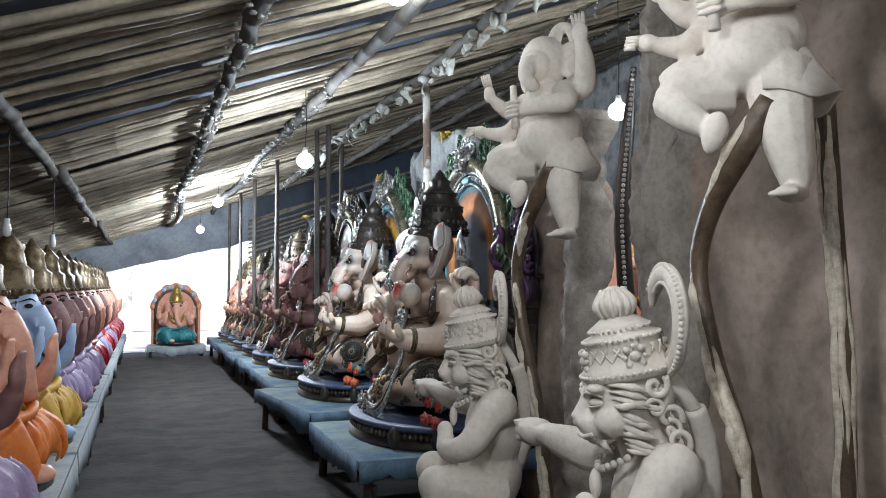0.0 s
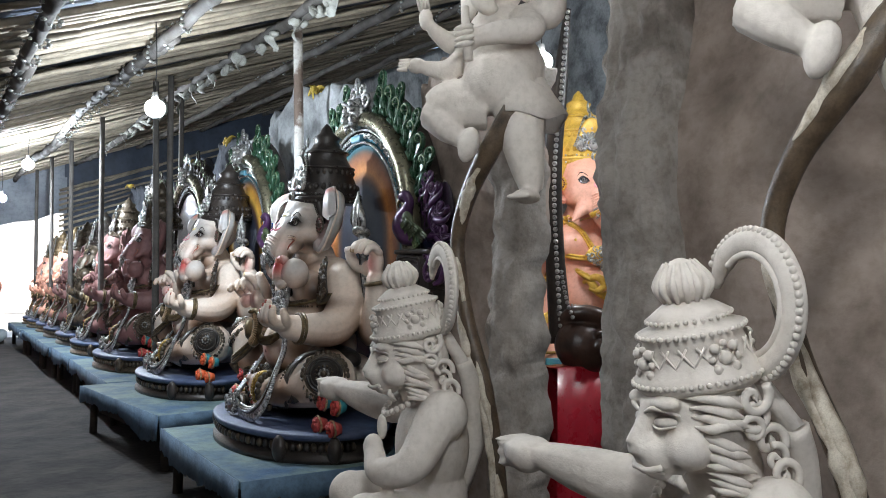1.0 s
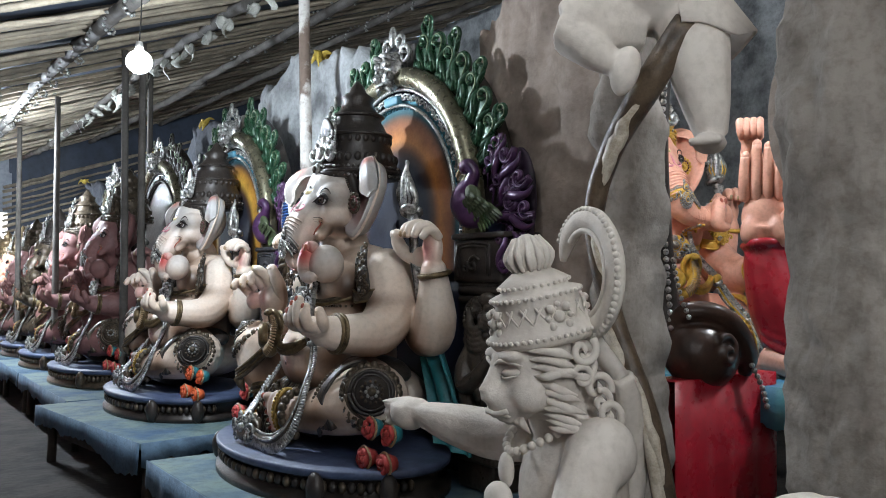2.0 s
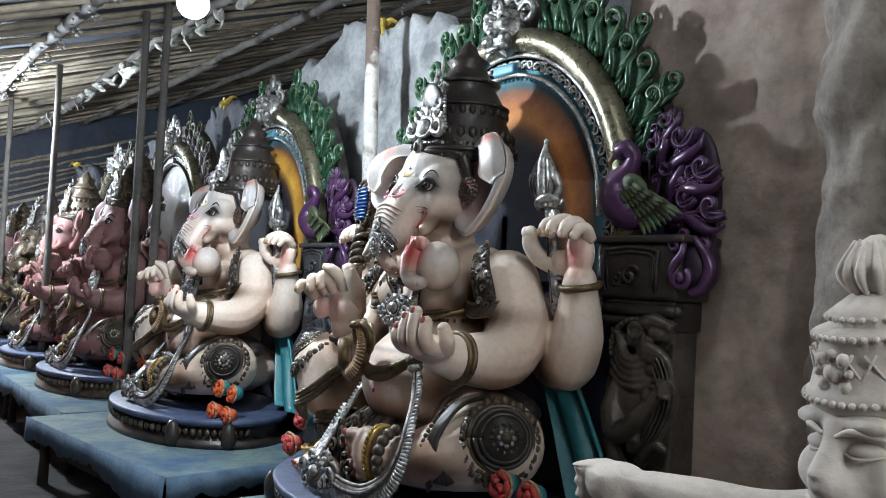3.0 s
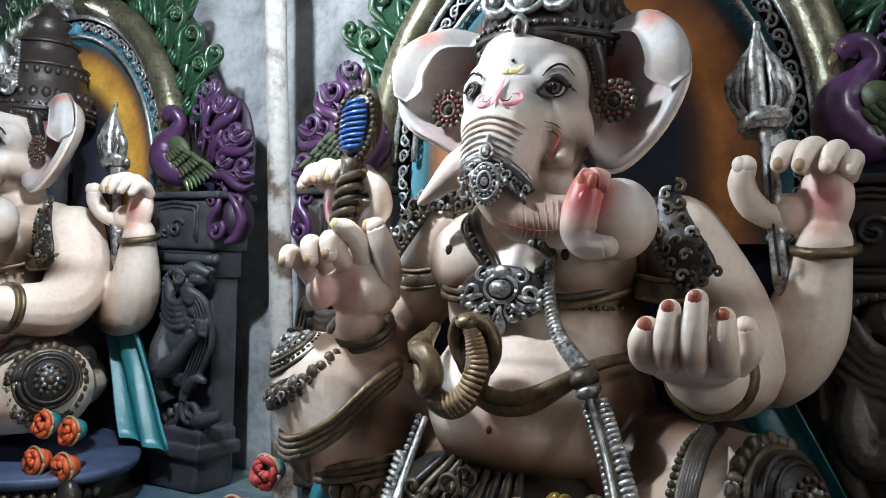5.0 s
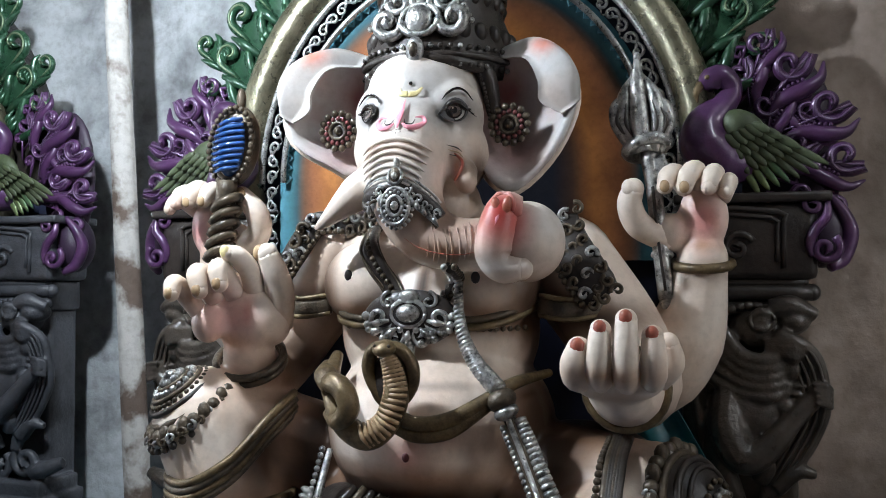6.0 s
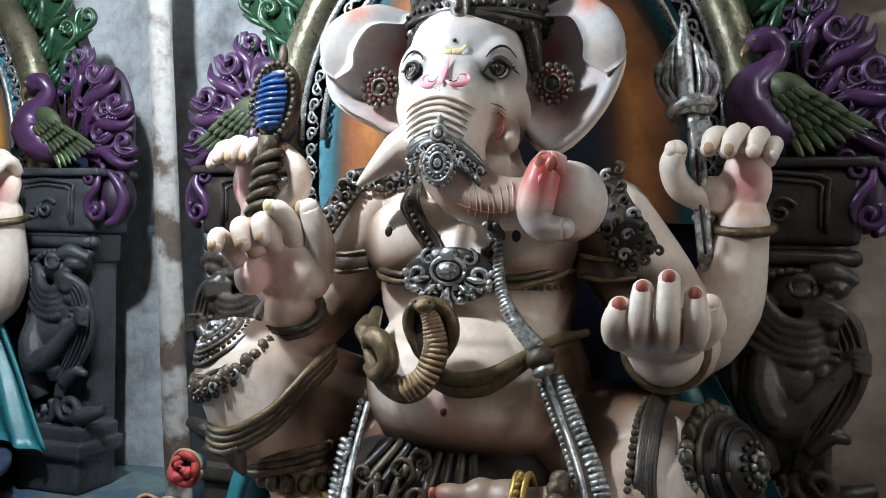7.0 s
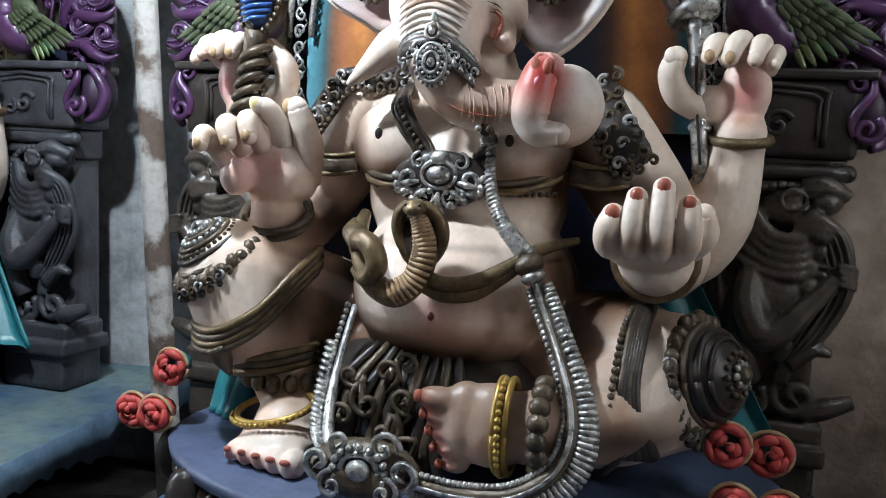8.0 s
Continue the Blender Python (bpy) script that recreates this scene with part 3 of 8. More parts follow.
    # folded leg, its foot turned across
    limb(s, [(0.22, 0.26, 0.82), (0.42, 0.37, 0.82), (0.59, 0.42, 0.82)], [0.19, 0.18, 0.160])
    limb(s, [(0.59, 0.43, 0.815), (0.48, 0.57, 0.775), (0.37, 0.65, 0.745), (0.30, 0.68, 0.745)], [0.158, 0.125, 0.088, 0.076])
    ball((0.250, 0.705, 0.748), (0.095, 0.060, 0.092), (0, 0, 0))
    ball((0.195, 0.71, 0.755), (0.06, 0.052, 0.085))
    for k in range(5):
        ball((0.135 + 0.010 * k, 0.73 - 0.004 * k, 0.800 - 0.037 * k), (0.046 - 0.003 * k, 0.030 - 0.002 * k, 0.026 - 0.002 * k))
    return fused(s, voxel, rounds)


NAILRED = shader("red_nail_varnish", (0.40, 0.110, 0.070), 0.35, 0.0, (0.22, 0.05, 0.035), 40, 0.6, 0.1)
LIDDARK = shader("dark_eye_shadow", (0.034, 0.029, 0.030), 0.5, 0.0, (0.02, 0.018, 0.018), 30, 0.6, 0.1)
IRIS = shader("brown_iris_paint", (0.13, 0.095, 0.085), 0.4, 0.0, (0.05, 0.035, 0.03), 60, 0.7, 0.0)
REDBEAD = shader("dull_red_bead_paint", (0.16, 0.045, 0.045), 0.4, 0.2, (0.06, 0.02, 0.02), 30, 0.6, 0.1)
NAILTAN = shader("tan_nail_paint", (0.44, 0.30, 0.17), 0.4, 0.0, (0.30, 0.18, 0.09), 40, 0.6, 0.1)
IVORY, PEACHY, PINK, REDDISH, BROWN, WHITE = (0.765, 0.66, 0.565), (0.78, 0.45, 0.28), (0.66, 0.25, 0.24), (0.60, 0.07, 0.08), (0.22, 0.125, 0.07), (0.47, 0.46, 0.45)


def figure_mesh(name, voxel=0.0078, rounds=4):
    s = Shape()
    v, faces = figure_skin(voxel, rounds)

    def front(u, z, lift=0.0):
        """The point of the skin that lies foremost at u and z."""
        d = np.hypot(v[:, 0] - u, v[:, 2] - (z - 0.40))
        near = v[d < max(0.014, d.min() + 0.004)]
        return np.array((u, near[:, 1].min() - lift, z - 0.40))

    v[:, 2] = np.maximum(v[:, 2], 0.115)
    # skin colours: white, pink, peach, brown airbrush, and shade painted into the creases
    spots = [((0.03, 0.45, 1.80), (0.26, 0.3, 0.24), WHITE, 0.95), ((0.06, 0.6, 1.55), (0.12, 0.12, 0.12), WHITE, 0.7),
             ((0.37, 0.53, 1.46), 0.14, WHITE, 0.8), ((0.292, 0.622, 1.470), (0.078, 0.07, 0.080), (0.52, 0.028, 0.038), 1.0), ((0.31, 0.612, 1.375), (0.09, 0.1, 0.04), WHITE, 1.0), ((0.298, 0.64, 1.498), (0.055, 0.07, 0.055), (0.47, 0.030, 0.034), 1.0),
             ((0.14, 0.66, 1.44), (0.12, 0.1, 0.07), (0.62, 0.46, 0.40), 0.7), ((0.15, 0.53, 1.60), (0.04, 0.1, 0.05), (0.80, 0.52, 0.46), 0.5),
             ((-0.41, 0.58, 1.25), (0.11, 0.08, 0.10), PINK, 0.6), ((-0.70, 0.30, 1.49), (0.07, 0.10, 0.09), PINK, 0.95), ((0.715, 0.24, 1.49), (0.07, 0.10, 0.09), PINK, 0.85),
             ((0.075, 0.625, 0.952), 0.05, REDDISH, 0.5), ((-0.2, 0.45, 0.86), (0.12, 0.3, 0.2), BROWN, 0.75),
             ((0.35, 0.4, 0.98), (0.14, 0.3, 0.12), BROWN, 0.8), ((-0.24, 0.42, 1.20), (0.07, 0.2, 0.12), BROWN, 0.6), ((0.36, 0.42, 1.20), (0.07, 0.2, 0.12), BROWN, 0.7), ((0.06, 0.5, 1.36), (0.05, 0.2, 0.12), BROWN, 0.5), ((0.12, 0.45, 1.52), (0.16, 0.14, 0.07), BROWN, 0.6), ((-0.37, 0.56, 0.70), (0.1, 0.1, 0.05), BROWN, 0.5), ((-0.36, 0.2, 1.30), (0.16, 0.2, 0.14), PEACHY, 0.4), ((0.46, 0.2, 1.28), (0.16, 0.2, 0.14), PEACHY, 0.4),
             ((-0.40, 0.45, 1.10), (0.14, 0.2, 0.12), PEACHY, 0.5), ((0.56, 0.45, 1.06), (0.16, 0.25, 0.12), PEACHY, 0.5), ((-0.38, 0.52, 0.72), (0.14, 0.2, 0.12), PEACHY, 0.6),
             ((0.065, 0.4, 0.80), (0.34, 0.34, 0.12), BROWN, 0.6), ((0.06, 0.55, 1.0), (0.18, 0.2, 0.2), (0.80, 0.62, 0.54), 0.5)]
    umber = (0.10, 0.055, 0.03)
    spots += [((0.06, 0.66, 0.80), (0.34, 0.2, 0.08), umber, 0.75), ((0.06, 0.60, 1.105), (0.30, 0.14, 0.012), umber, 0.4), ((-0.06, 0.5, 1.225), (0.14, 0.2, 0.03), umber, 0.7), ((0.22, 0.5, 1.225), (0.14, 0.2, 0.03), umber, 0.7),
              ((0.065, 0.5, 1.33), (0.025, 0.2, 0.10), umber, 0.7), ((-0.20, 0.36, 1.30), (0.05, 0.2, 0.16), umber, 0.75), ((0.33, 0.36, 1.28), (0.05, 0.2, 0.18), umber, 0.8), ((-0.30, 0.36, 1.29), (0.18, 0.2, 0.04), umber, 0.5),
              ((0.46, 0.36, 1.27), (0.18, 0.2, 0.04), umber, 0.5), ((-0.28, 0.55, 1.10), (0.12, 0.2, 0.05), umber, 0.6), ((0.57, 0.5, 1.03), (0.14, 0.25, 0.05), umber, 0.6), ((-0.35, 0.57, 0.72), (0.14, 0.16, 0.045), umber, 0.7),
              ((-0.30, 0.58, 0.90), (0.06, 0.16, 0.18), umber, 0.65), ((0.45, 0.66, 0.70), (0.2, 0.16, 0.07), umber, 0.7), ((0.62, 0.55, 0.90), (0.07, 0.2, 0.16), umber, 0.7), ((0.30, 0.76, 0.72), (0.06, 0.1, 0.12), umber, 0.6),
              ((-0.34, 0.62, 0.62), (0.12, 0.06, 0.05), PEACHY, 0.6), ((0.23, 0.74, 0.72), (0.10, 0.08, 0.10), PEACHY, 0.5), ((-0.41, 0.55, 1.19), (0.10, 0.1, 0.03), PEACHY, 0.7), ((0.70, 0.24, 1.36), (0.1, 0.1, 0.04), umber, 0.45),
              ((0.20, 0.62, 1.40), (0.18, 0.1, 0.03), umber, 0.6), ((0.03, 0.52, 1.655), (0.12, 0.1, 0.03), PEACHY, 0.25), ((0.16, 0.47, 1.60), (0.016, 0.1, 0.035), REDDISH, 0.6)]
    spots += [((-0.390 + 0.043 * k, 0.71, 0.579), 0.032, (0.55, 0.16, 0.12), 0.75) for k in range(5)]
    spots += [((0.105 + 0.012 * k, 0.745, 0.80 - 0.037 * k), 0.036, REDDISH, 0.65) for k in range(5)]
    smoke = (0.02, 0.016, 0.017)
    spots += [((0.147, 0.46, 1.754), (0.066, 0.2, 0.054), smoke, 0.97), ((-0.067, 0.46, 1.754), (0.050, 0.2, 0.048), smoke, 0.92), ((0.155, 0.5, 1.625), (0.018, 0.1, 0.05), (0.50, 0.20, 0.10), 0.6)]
    # near-black brown shade painted into armpits, folds and gaps between limbs
    shaded_creases = [((0.32, 0.38, 1.30), (0.06, 0.2, 0.15)), ((-0.20, 0.38, 1.30), (0.045, 0.2, 0.14)), ((0.45, 0.36, 1.25), (0.14, 0.25, 0.035)), ((0.34, 0.48, 1.06), (0.05, 0.25, 0.13)), ((-0.23, 0.50, 1.05), (0.045, 0.25, 0.12)), ((0.56, 0.22, 1.10), (0.06, 0.12, 0.12)),
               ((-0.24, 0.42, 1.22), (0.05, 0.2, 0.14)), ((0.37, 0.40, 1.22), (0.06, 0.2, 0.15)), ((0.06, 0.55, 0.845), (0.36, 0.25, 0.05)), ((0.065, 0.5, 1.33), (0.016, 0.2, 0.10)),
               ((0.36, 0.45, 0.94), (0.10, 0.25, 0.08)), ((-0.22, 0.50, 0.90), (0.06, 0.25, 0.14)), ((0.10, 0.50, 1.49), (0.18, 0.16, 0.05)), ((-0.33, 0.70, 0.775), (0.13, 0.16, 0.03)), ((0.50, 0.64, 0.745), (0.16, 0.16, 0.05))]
    shaded_creases += [((0.09, 0.52, 0.79), (0.32, 0.25, 0.055)), ((-0.235, 0.42, 0.93), (0.05, 0.3, 0.18)), ((0.385, 0.42, 0.93), (0.07, 0.3, 0.10)), ((-0.31, 0.36, 1.13), (0.05, 0.25, 0.08)), ((0.45, 0.40, 1.005), (0.12, 0.25, 0.045)), ((-0.325, 0.48, 0.94), (0.035, 0.2, 0.12)),
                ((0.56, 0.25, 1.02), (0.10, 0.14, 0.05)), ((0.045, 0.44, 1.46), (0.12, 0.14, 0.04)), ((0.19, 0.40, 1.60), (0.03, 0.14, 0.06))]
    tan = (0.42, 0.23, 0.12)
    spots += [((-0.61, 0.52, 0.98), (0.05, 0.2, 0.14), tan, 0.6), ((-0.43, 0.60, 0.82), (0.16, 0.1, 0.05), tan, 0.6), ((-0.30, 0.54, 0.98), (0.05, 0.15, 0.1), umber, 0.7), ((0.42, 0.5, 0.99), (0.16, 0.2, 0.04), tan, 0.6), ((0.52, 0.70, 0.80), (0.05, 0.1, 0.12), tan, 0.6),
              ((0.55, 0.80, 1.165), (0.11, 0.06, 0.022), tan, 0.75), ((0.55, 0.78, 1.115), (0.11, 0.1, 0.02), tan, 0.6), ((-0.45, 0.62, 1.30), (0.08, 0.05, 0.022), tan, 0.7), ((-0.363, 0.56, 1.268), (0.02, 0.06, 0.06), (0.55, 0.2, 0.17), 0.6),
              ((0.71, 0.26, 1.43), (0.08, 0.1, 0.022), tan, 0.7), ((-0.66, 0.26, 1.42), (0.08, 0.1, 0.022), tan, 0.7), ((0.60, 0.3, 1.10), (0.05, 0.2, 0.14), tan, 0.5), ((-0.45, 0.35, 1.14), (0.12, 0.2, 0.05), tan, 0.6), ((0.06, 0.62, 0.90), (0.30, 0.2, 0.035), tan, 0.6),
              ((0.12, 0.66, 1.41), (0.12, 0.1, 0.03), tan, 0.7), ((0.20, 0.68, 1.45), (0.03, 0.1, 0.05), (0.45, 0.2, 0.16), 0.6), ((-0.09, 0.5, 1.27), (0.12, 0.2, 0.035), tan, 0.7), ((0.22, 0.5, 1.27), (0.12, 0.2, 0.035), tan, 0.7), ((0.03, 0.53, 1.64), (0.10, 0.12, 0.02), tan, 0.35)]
    spots += [(c, tuple(1.55 * q for q in r), (0.34, 0.175, 0.095), 0.6) for c, r in shaded_creases]
    spots += [(c, tuple(1.08 * q for q in r), (0.035, 0.019, 0.011), 0.92) for c, r in shaded_creases]
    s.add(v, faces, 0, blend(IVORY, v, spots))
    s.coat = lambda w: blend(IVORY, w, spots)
    SI, BR, BK, GO, BL, TE, WE, DE, MR, MY, DG, PL, RO, NA, TN, SD, RB, IR = range(1, 19)
    p = lambda *pts: [P(*q) for q in pts]

    # ears: cupped shells with a turned-over upper edge
    for side, root, out, top, fwd in ((-1, (-0.115, 0.30, 1.74), (-0.338, 0.40, 1.81), (-0.290, 0.36, 1.93), 0.18),
                                      (1, (0.175, 0.30, 1.74), (0.420, 0.29, 1.80), (0.300, 0.32, 1.955), 0.085)):
        grow = abs(out[0] - root[0]) / 0.24
        reach = lambda du, f: f + fwd * min(max(du / 0.24, 0.0), 1.0) ** 0.8
        outline = [(root[0] + side * du * grow, reach(du, f), z) for du, f, z in ((-0.01, 0.33, 1.64), (0.045, 0.325, 1.575), (0.10, 0.305, 1.565), (0.175, 0.27, 1.635), (0.225, 0.24, 1.725), (0.24, 0.215, 1.815),
                   (0.20, 0.205, 1.905), (0.125, 0.215, 1.955), (0.05, 0.24, 1.945), (-0.005, 0.27, 1.87))]
        if side < 0:
            outline = [(u, f, max(z, 1.585 + 0.55 * (root[0] - u))) for u, f, z in outline]
        edge, _ = spline(np.array([P(*q) for q in outline]), np.zeros(len(outline)), 6)
        centre = np.array(P(root[0] + side * 0.10, 0.25 + fwd * 0.50, root[2] + 0.0))
        rings, n = [], len(edge)
        for k, (t, depth) in enumerate(((1.0, 0.0), (0.93, -0.03), (0.80, -0.012), (0.5, 0.022), (0.22, 0.03), (0.02, 0.03))):
            rings.append(centre + (edge - centre) * t + np.array((0, depth, 0)))
        back = centre + (edge - centre) * 0.9 + np.array((0, 0.05, 0))
        verts = np.concatenate(rings[::-1] + [back, [centre + np.array((0, 0.075, 0))]])
        fs = [(i * n + j, i * n + (j + 1) % n, (i + 1) * n + (j + 1) % n, (i + 1) * n + j) for i in range(6) for j in range(n)]
        fs += [(6 * n + j, 6 * n + (j + 1) % n, 7 * n) for j in range(n)]
        vv = np.array(verts)
        # ear pinks and reds, with shade painted dark into the hollow
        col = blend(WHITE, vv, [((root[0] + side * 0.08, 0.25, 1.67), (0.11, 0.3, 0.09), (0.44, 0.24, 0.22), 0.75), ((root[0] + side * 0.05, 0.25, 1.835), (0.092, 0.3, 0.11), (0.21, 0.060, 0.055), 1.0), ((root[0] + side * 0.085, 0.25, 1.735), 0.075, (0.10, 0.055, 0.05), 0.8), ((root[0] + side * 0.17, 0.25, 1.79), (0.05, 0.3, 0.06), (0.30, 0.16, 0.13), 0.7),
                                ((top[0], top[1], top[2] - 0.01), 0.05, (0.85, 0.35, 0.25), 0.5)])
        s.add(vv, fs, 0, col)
        s.tube([edge[j] + np.array((0, -0.002, 0)) for j in range(0, n, 2)], 0.0075, 0, 7, 1)
        # the upper edge turned over towards the front
        shell = [[(0.03, 0.235, 1.955), (0.125, 0.225, 1.972), (0.20, 0.225, 1.93), (0.240, 0.225, 1.865), (0.246, 0.225, 1.795)],
                 [(0.035, 0.268, 1.938), (0.13, 0.270, 1.950), (0.205, 0.275, 1.905), (0.236, 0.275, 1.845), (0.238, 0.262, 1.775)],
                 [(0.045, 0.280, 1.915), (0.115, 0.290, 1.900), (0.150, 0.300, 1.835), (0.155, 0.300, 1.785), (0.205, 0.270, 1.755)]]
        bent_sheet(s, [[(root[0] + side * a * grow, reach(a, f), z) for a, f, z in row] for row in shell], 0.010, 0,
              lambda w: blend(WHITE, w, [((root[0] + side * 0.16 * grow, reach(0.16, 0.26), 1.935), (0.045, 0.09, 0.035), (0.62, 0.17, 0.10), 0.8), ((root[0] + side * 0.19 * grow, 0.32, 1.80), (0.05, 0.1, 0.06), (0.72, 0.55, 0.45), 0.5)]))
        # ear rosette
        c = np.array(P(root[0] + side * 0.078, 0.305 + fwd * 0.48, root[2] - 0.005))
        s.ball(c + np.array((0, 0.008, 0)), (0.050, 0.010, 0.050), BK, seg=20, rings=8)
        s.ball(c, (0.012, 0.012, 0.012), BR, seg=10, rings=7)
        for k in range(14):
            a = k * math.pi / 7
            s.ball(c + np.array((0.047 * math.cos(a), 0.002, 0.047 * math.sin(a))), (0.0095, 0.009, 0.0095), BR, seg=8, rings=5)
            s.ball(c + np.array((0.033 * math.cos(a + 0.2), -0.001, 0.033 * math.sin(a + 0.2))), (0.0065, 0.006, 0.0065), RB, seg=7, rings=5)
        s.tube([c + np.array((0.022 * math.cos(a), -0.002, 0.022 * math.sin(a))) for a in np.linspace(0, 6.3, 20)], 0.005, BR, 6, 1)

    # eyes, brows, brow mark
    on = lambda pts, lift=0.0: [front(u, z, lift) for u, z in pts]
    for side, u0 in ((-1, -0.067), (1, 0.147)):
        wide = 0.64 if side > 0 else 0.60
        e = lambda a, h: (u0 + side * a * wide, 1.750 + h * (1.05 if side > 0 else 0.95))
        rim = [(-0.040, -0.006), (-0.028, 0.013), (-0.008, 0.022), (0.016, 0.020), (0.036, 0.006), (0.030, -0.010), (0.008, -0.019), (-0.020, -0.017)]
        lid = on([e(a * 1.22, h * 1.36 + 0.004) for a, h in rim], 0.0012)
        lid = list(spline(np.array(lid + lid[:1]), np.zeros(9), 4)[0][:-1])
        s.add([front(*e(0, 0.002), 0.0022)] + lid, [(0, 1 + i, 1 + (i + 1) % len(lid)) for i in range(len(lid))], SD)
        ring = on([e(a, h) for a, h in rim], 0.003)
        mid = front(*e(0, 0), 0.006)
        s.add([mid] + ring, [(0, 1 + i, 1 + (i + 1) % 8) for i in range(8)], WE)
        for r, m, lift in ((0.0188, DE, 0.0080), (0.0152, IR, 0.0092), (0.0085, DE, 0.0105)):
            disc = [front(*e(-0.001 + r / wide * math.cos(a), 0.003 + r * math.sin(a)), lift) for a in np.linspace(0, 2 * math.pi, 16, endpoint=False)]
            s.add([front(*e(-0.001, 0.003), lift + 0.002)] + disc, [(0, 1 + i, 1 + (i + 1) % 16) for i in range(16)], m)
        s.ball(front(*e(-0.004, 0.008), 0.012), (0.0024, 0.002, 0.0024), WE, seg=6, rings=4)
        s.tube(ring + ring[:1], [0.0016] * 9, DE, 6, 3)
        s.tube(on([e(a, h) for a, h in ((-0.046, -0.010), (-0.030, 0.011), (-0.008, 0.020), (0.018, 0.018), (0.040, 0.006), (0.056, 0.008))], 0.006), [0.002, 0.0065, 0.0088, 0.0082, 0.005, 0.001], DE, 6, 4)
        s.tube(on([e(a, h) for a, h in ((-0.050, 0.030), (-0.030, 0.047), (0.0, 0.058), (0.030, 0.052), (0.058, 0.030))], 0.0), [0.001, 0.003, 0.0035, 0.0025, 0.001], DE, 6, 4)
        for j in range(5 if side > 0 else 3):
            s.tube(on([e(0.030 + 0.006 * j, 0.012 - 0.003 * j), e(0.046 + 0.006 * j, 0.016 - 0.006 * j)], 0.004), [0.0018, 0.0006], DE, 5, 1)
    # forehead mark: soft pink curls and drop, a yellow crescent, fine dark strokes
    flat = (0, 1, 0)
    for side in (-1, 1):
        s.tube(on([(0.038 + side * 0.010, 1.712), (0.038 + side * 0.024, 1.701), (0.038 + side * 0.044, 1.703), (0.038 + side * 0.057, 1.716), (0.038 + side * 0.050, 1.729), (0.038 + side * 0.034, 1.728)], -0.0005), [0.002, 0.005, 0.007, 0.006, 0.004, 0.001], MR, 8, 4, 0.22, flat)
        s.tube(on([(0.038 + side * 0.012, 1.724), (0.038 + side * 0.018, 1.711), (0.038 + side * 0.032, 1.710), (0.038 + side * 0.036, 1.722)], 0.0008), [0.0004, 0.0012, 0.0016, 0.0005], DE, 6, 4)
        s.tube(on([(0.038, 1.795), (0.038 + side * 0.018, 1.797), (0.038 + side * 0.028, 1.814)], -0.0005), [0.007, 0.007, 0.003], MY, 8, 4, 0.22, flat)
    s.tube(on([(0.038, 1.700), (0.038, 1.728), (0.038, 1.745), (0.038, 1.778)], -0.0005), [0.002, 0.008, 0.006, 0.0008], MR, 8, 4, 0.22, flat)
    for du, z in ((-0.010, 1.690), (0.0, 1.686), (0.010, 1.690), (0.0, 1.694)):
        s.ball(front(0.038 + du, z), 0.0013, DE, seg=6, rings=4)
    s.ball(front(0.038, 1.825), (0.005, 0.003, 0.005), DE, seg=8, rings=5)
    # smiling corner of the mouth
    s.tube(on([(0.150, 1.648), (0.168, 1.630), (0.173, 1.605), (0.160, 1.578)], 0.0), [0.002, 0.0045, 0.005, 0.003], NA, 8, 5)
    for k in range(3):
        s.tube(on([(0.140 + 0.003 * k, 1.664 - 0.011 * k), (0.154 + 0.003 * k, 1.662 - 0.011 * k), (0.166 + 0.003 * k, 1.652 - 0.012 * k)], -0.0005), [0.0006, 0.002, 0.0006], TN if k % 2 else BK, 6, 4)
    # navel and nipples
    for u, z, r, m in ((0.075, 0.952, 0.009, RB), (-0.122, 1.358, 0.011, BK), (0.218, 1.352, 0.011, BK)):
        s.ball(front(u, z, -0.003), (r, 0.005, r * 1.3), m, seg=10, rings=6)
    # wrinkles over the trunk's root and along its sweep
    for k in range(8):
        z = 1.672 - 0.0165 * k
        w = 0.086 - 0.003 * k
        s.tube(on([(0.035 + t * w, z - 0.030 * t * t) for t in (-1, -0.75, -0.4, 0, 0.4, 0.75, 1)], -0.0022), [0.002, 0.0042, 0.005, 0.005, 0.005, 0.0042, 0.002], 0, 6, 4)
    for k, u in enumerate((0.128, 0.143, 0.152, 0.170, 0.181, 0.199, 0.213, 0.224)):
        zm = 1.438 - 0.018 * math.sin(k / 7 * 3.14)
        s.tube(on([(u - 0.008, zm + 0.040), (u - 0.001, zm + 0.02), (u + 0.002, zm), (u + 0.001, zm - 0.02), (u - 0.006, zm - 0.04)], -0.0036), [0.001, 0.0022, 0.0030 + 0.0005 * (k % 3), 0.0022, 0.001], 0, 6, 3)
    s.tube(on([(0.075, 1.440), (0.105, 1.420), (0.150, 1.406), (0.200, 1.402), (0.235, 1.408)], -0.0006), [0.0004, 0.0010, 0.0013, 0.0010, 0.0004], NA, 6, 4)
    # the trunk's tip folded over its own curl, with its two nostrils and pale lip
    s.tube(p((0.335, 0.59, 1.505), (0.300, 0.602, 1.505), (0.284, 0.610, 1.455), (0.278, 0.610, 1.402), (0.300, 0.612, 1.372), (0.340, 0.61, 1.370)), [0.024, 0.036, 0.044, 0.043, 0.034, 0.024], 0, 16, 6)
    s.ball(P(0.340, 0.61, 1.370), 0.024, 0, seg=14, rings=10)
    for du in (-0.011, 0.011):
        s.ball(P(0.300 + du, 0.634, 1.506), (0.0115, 0.009, 0.022), NA, (0, du * 1500, 0), 10, 6)
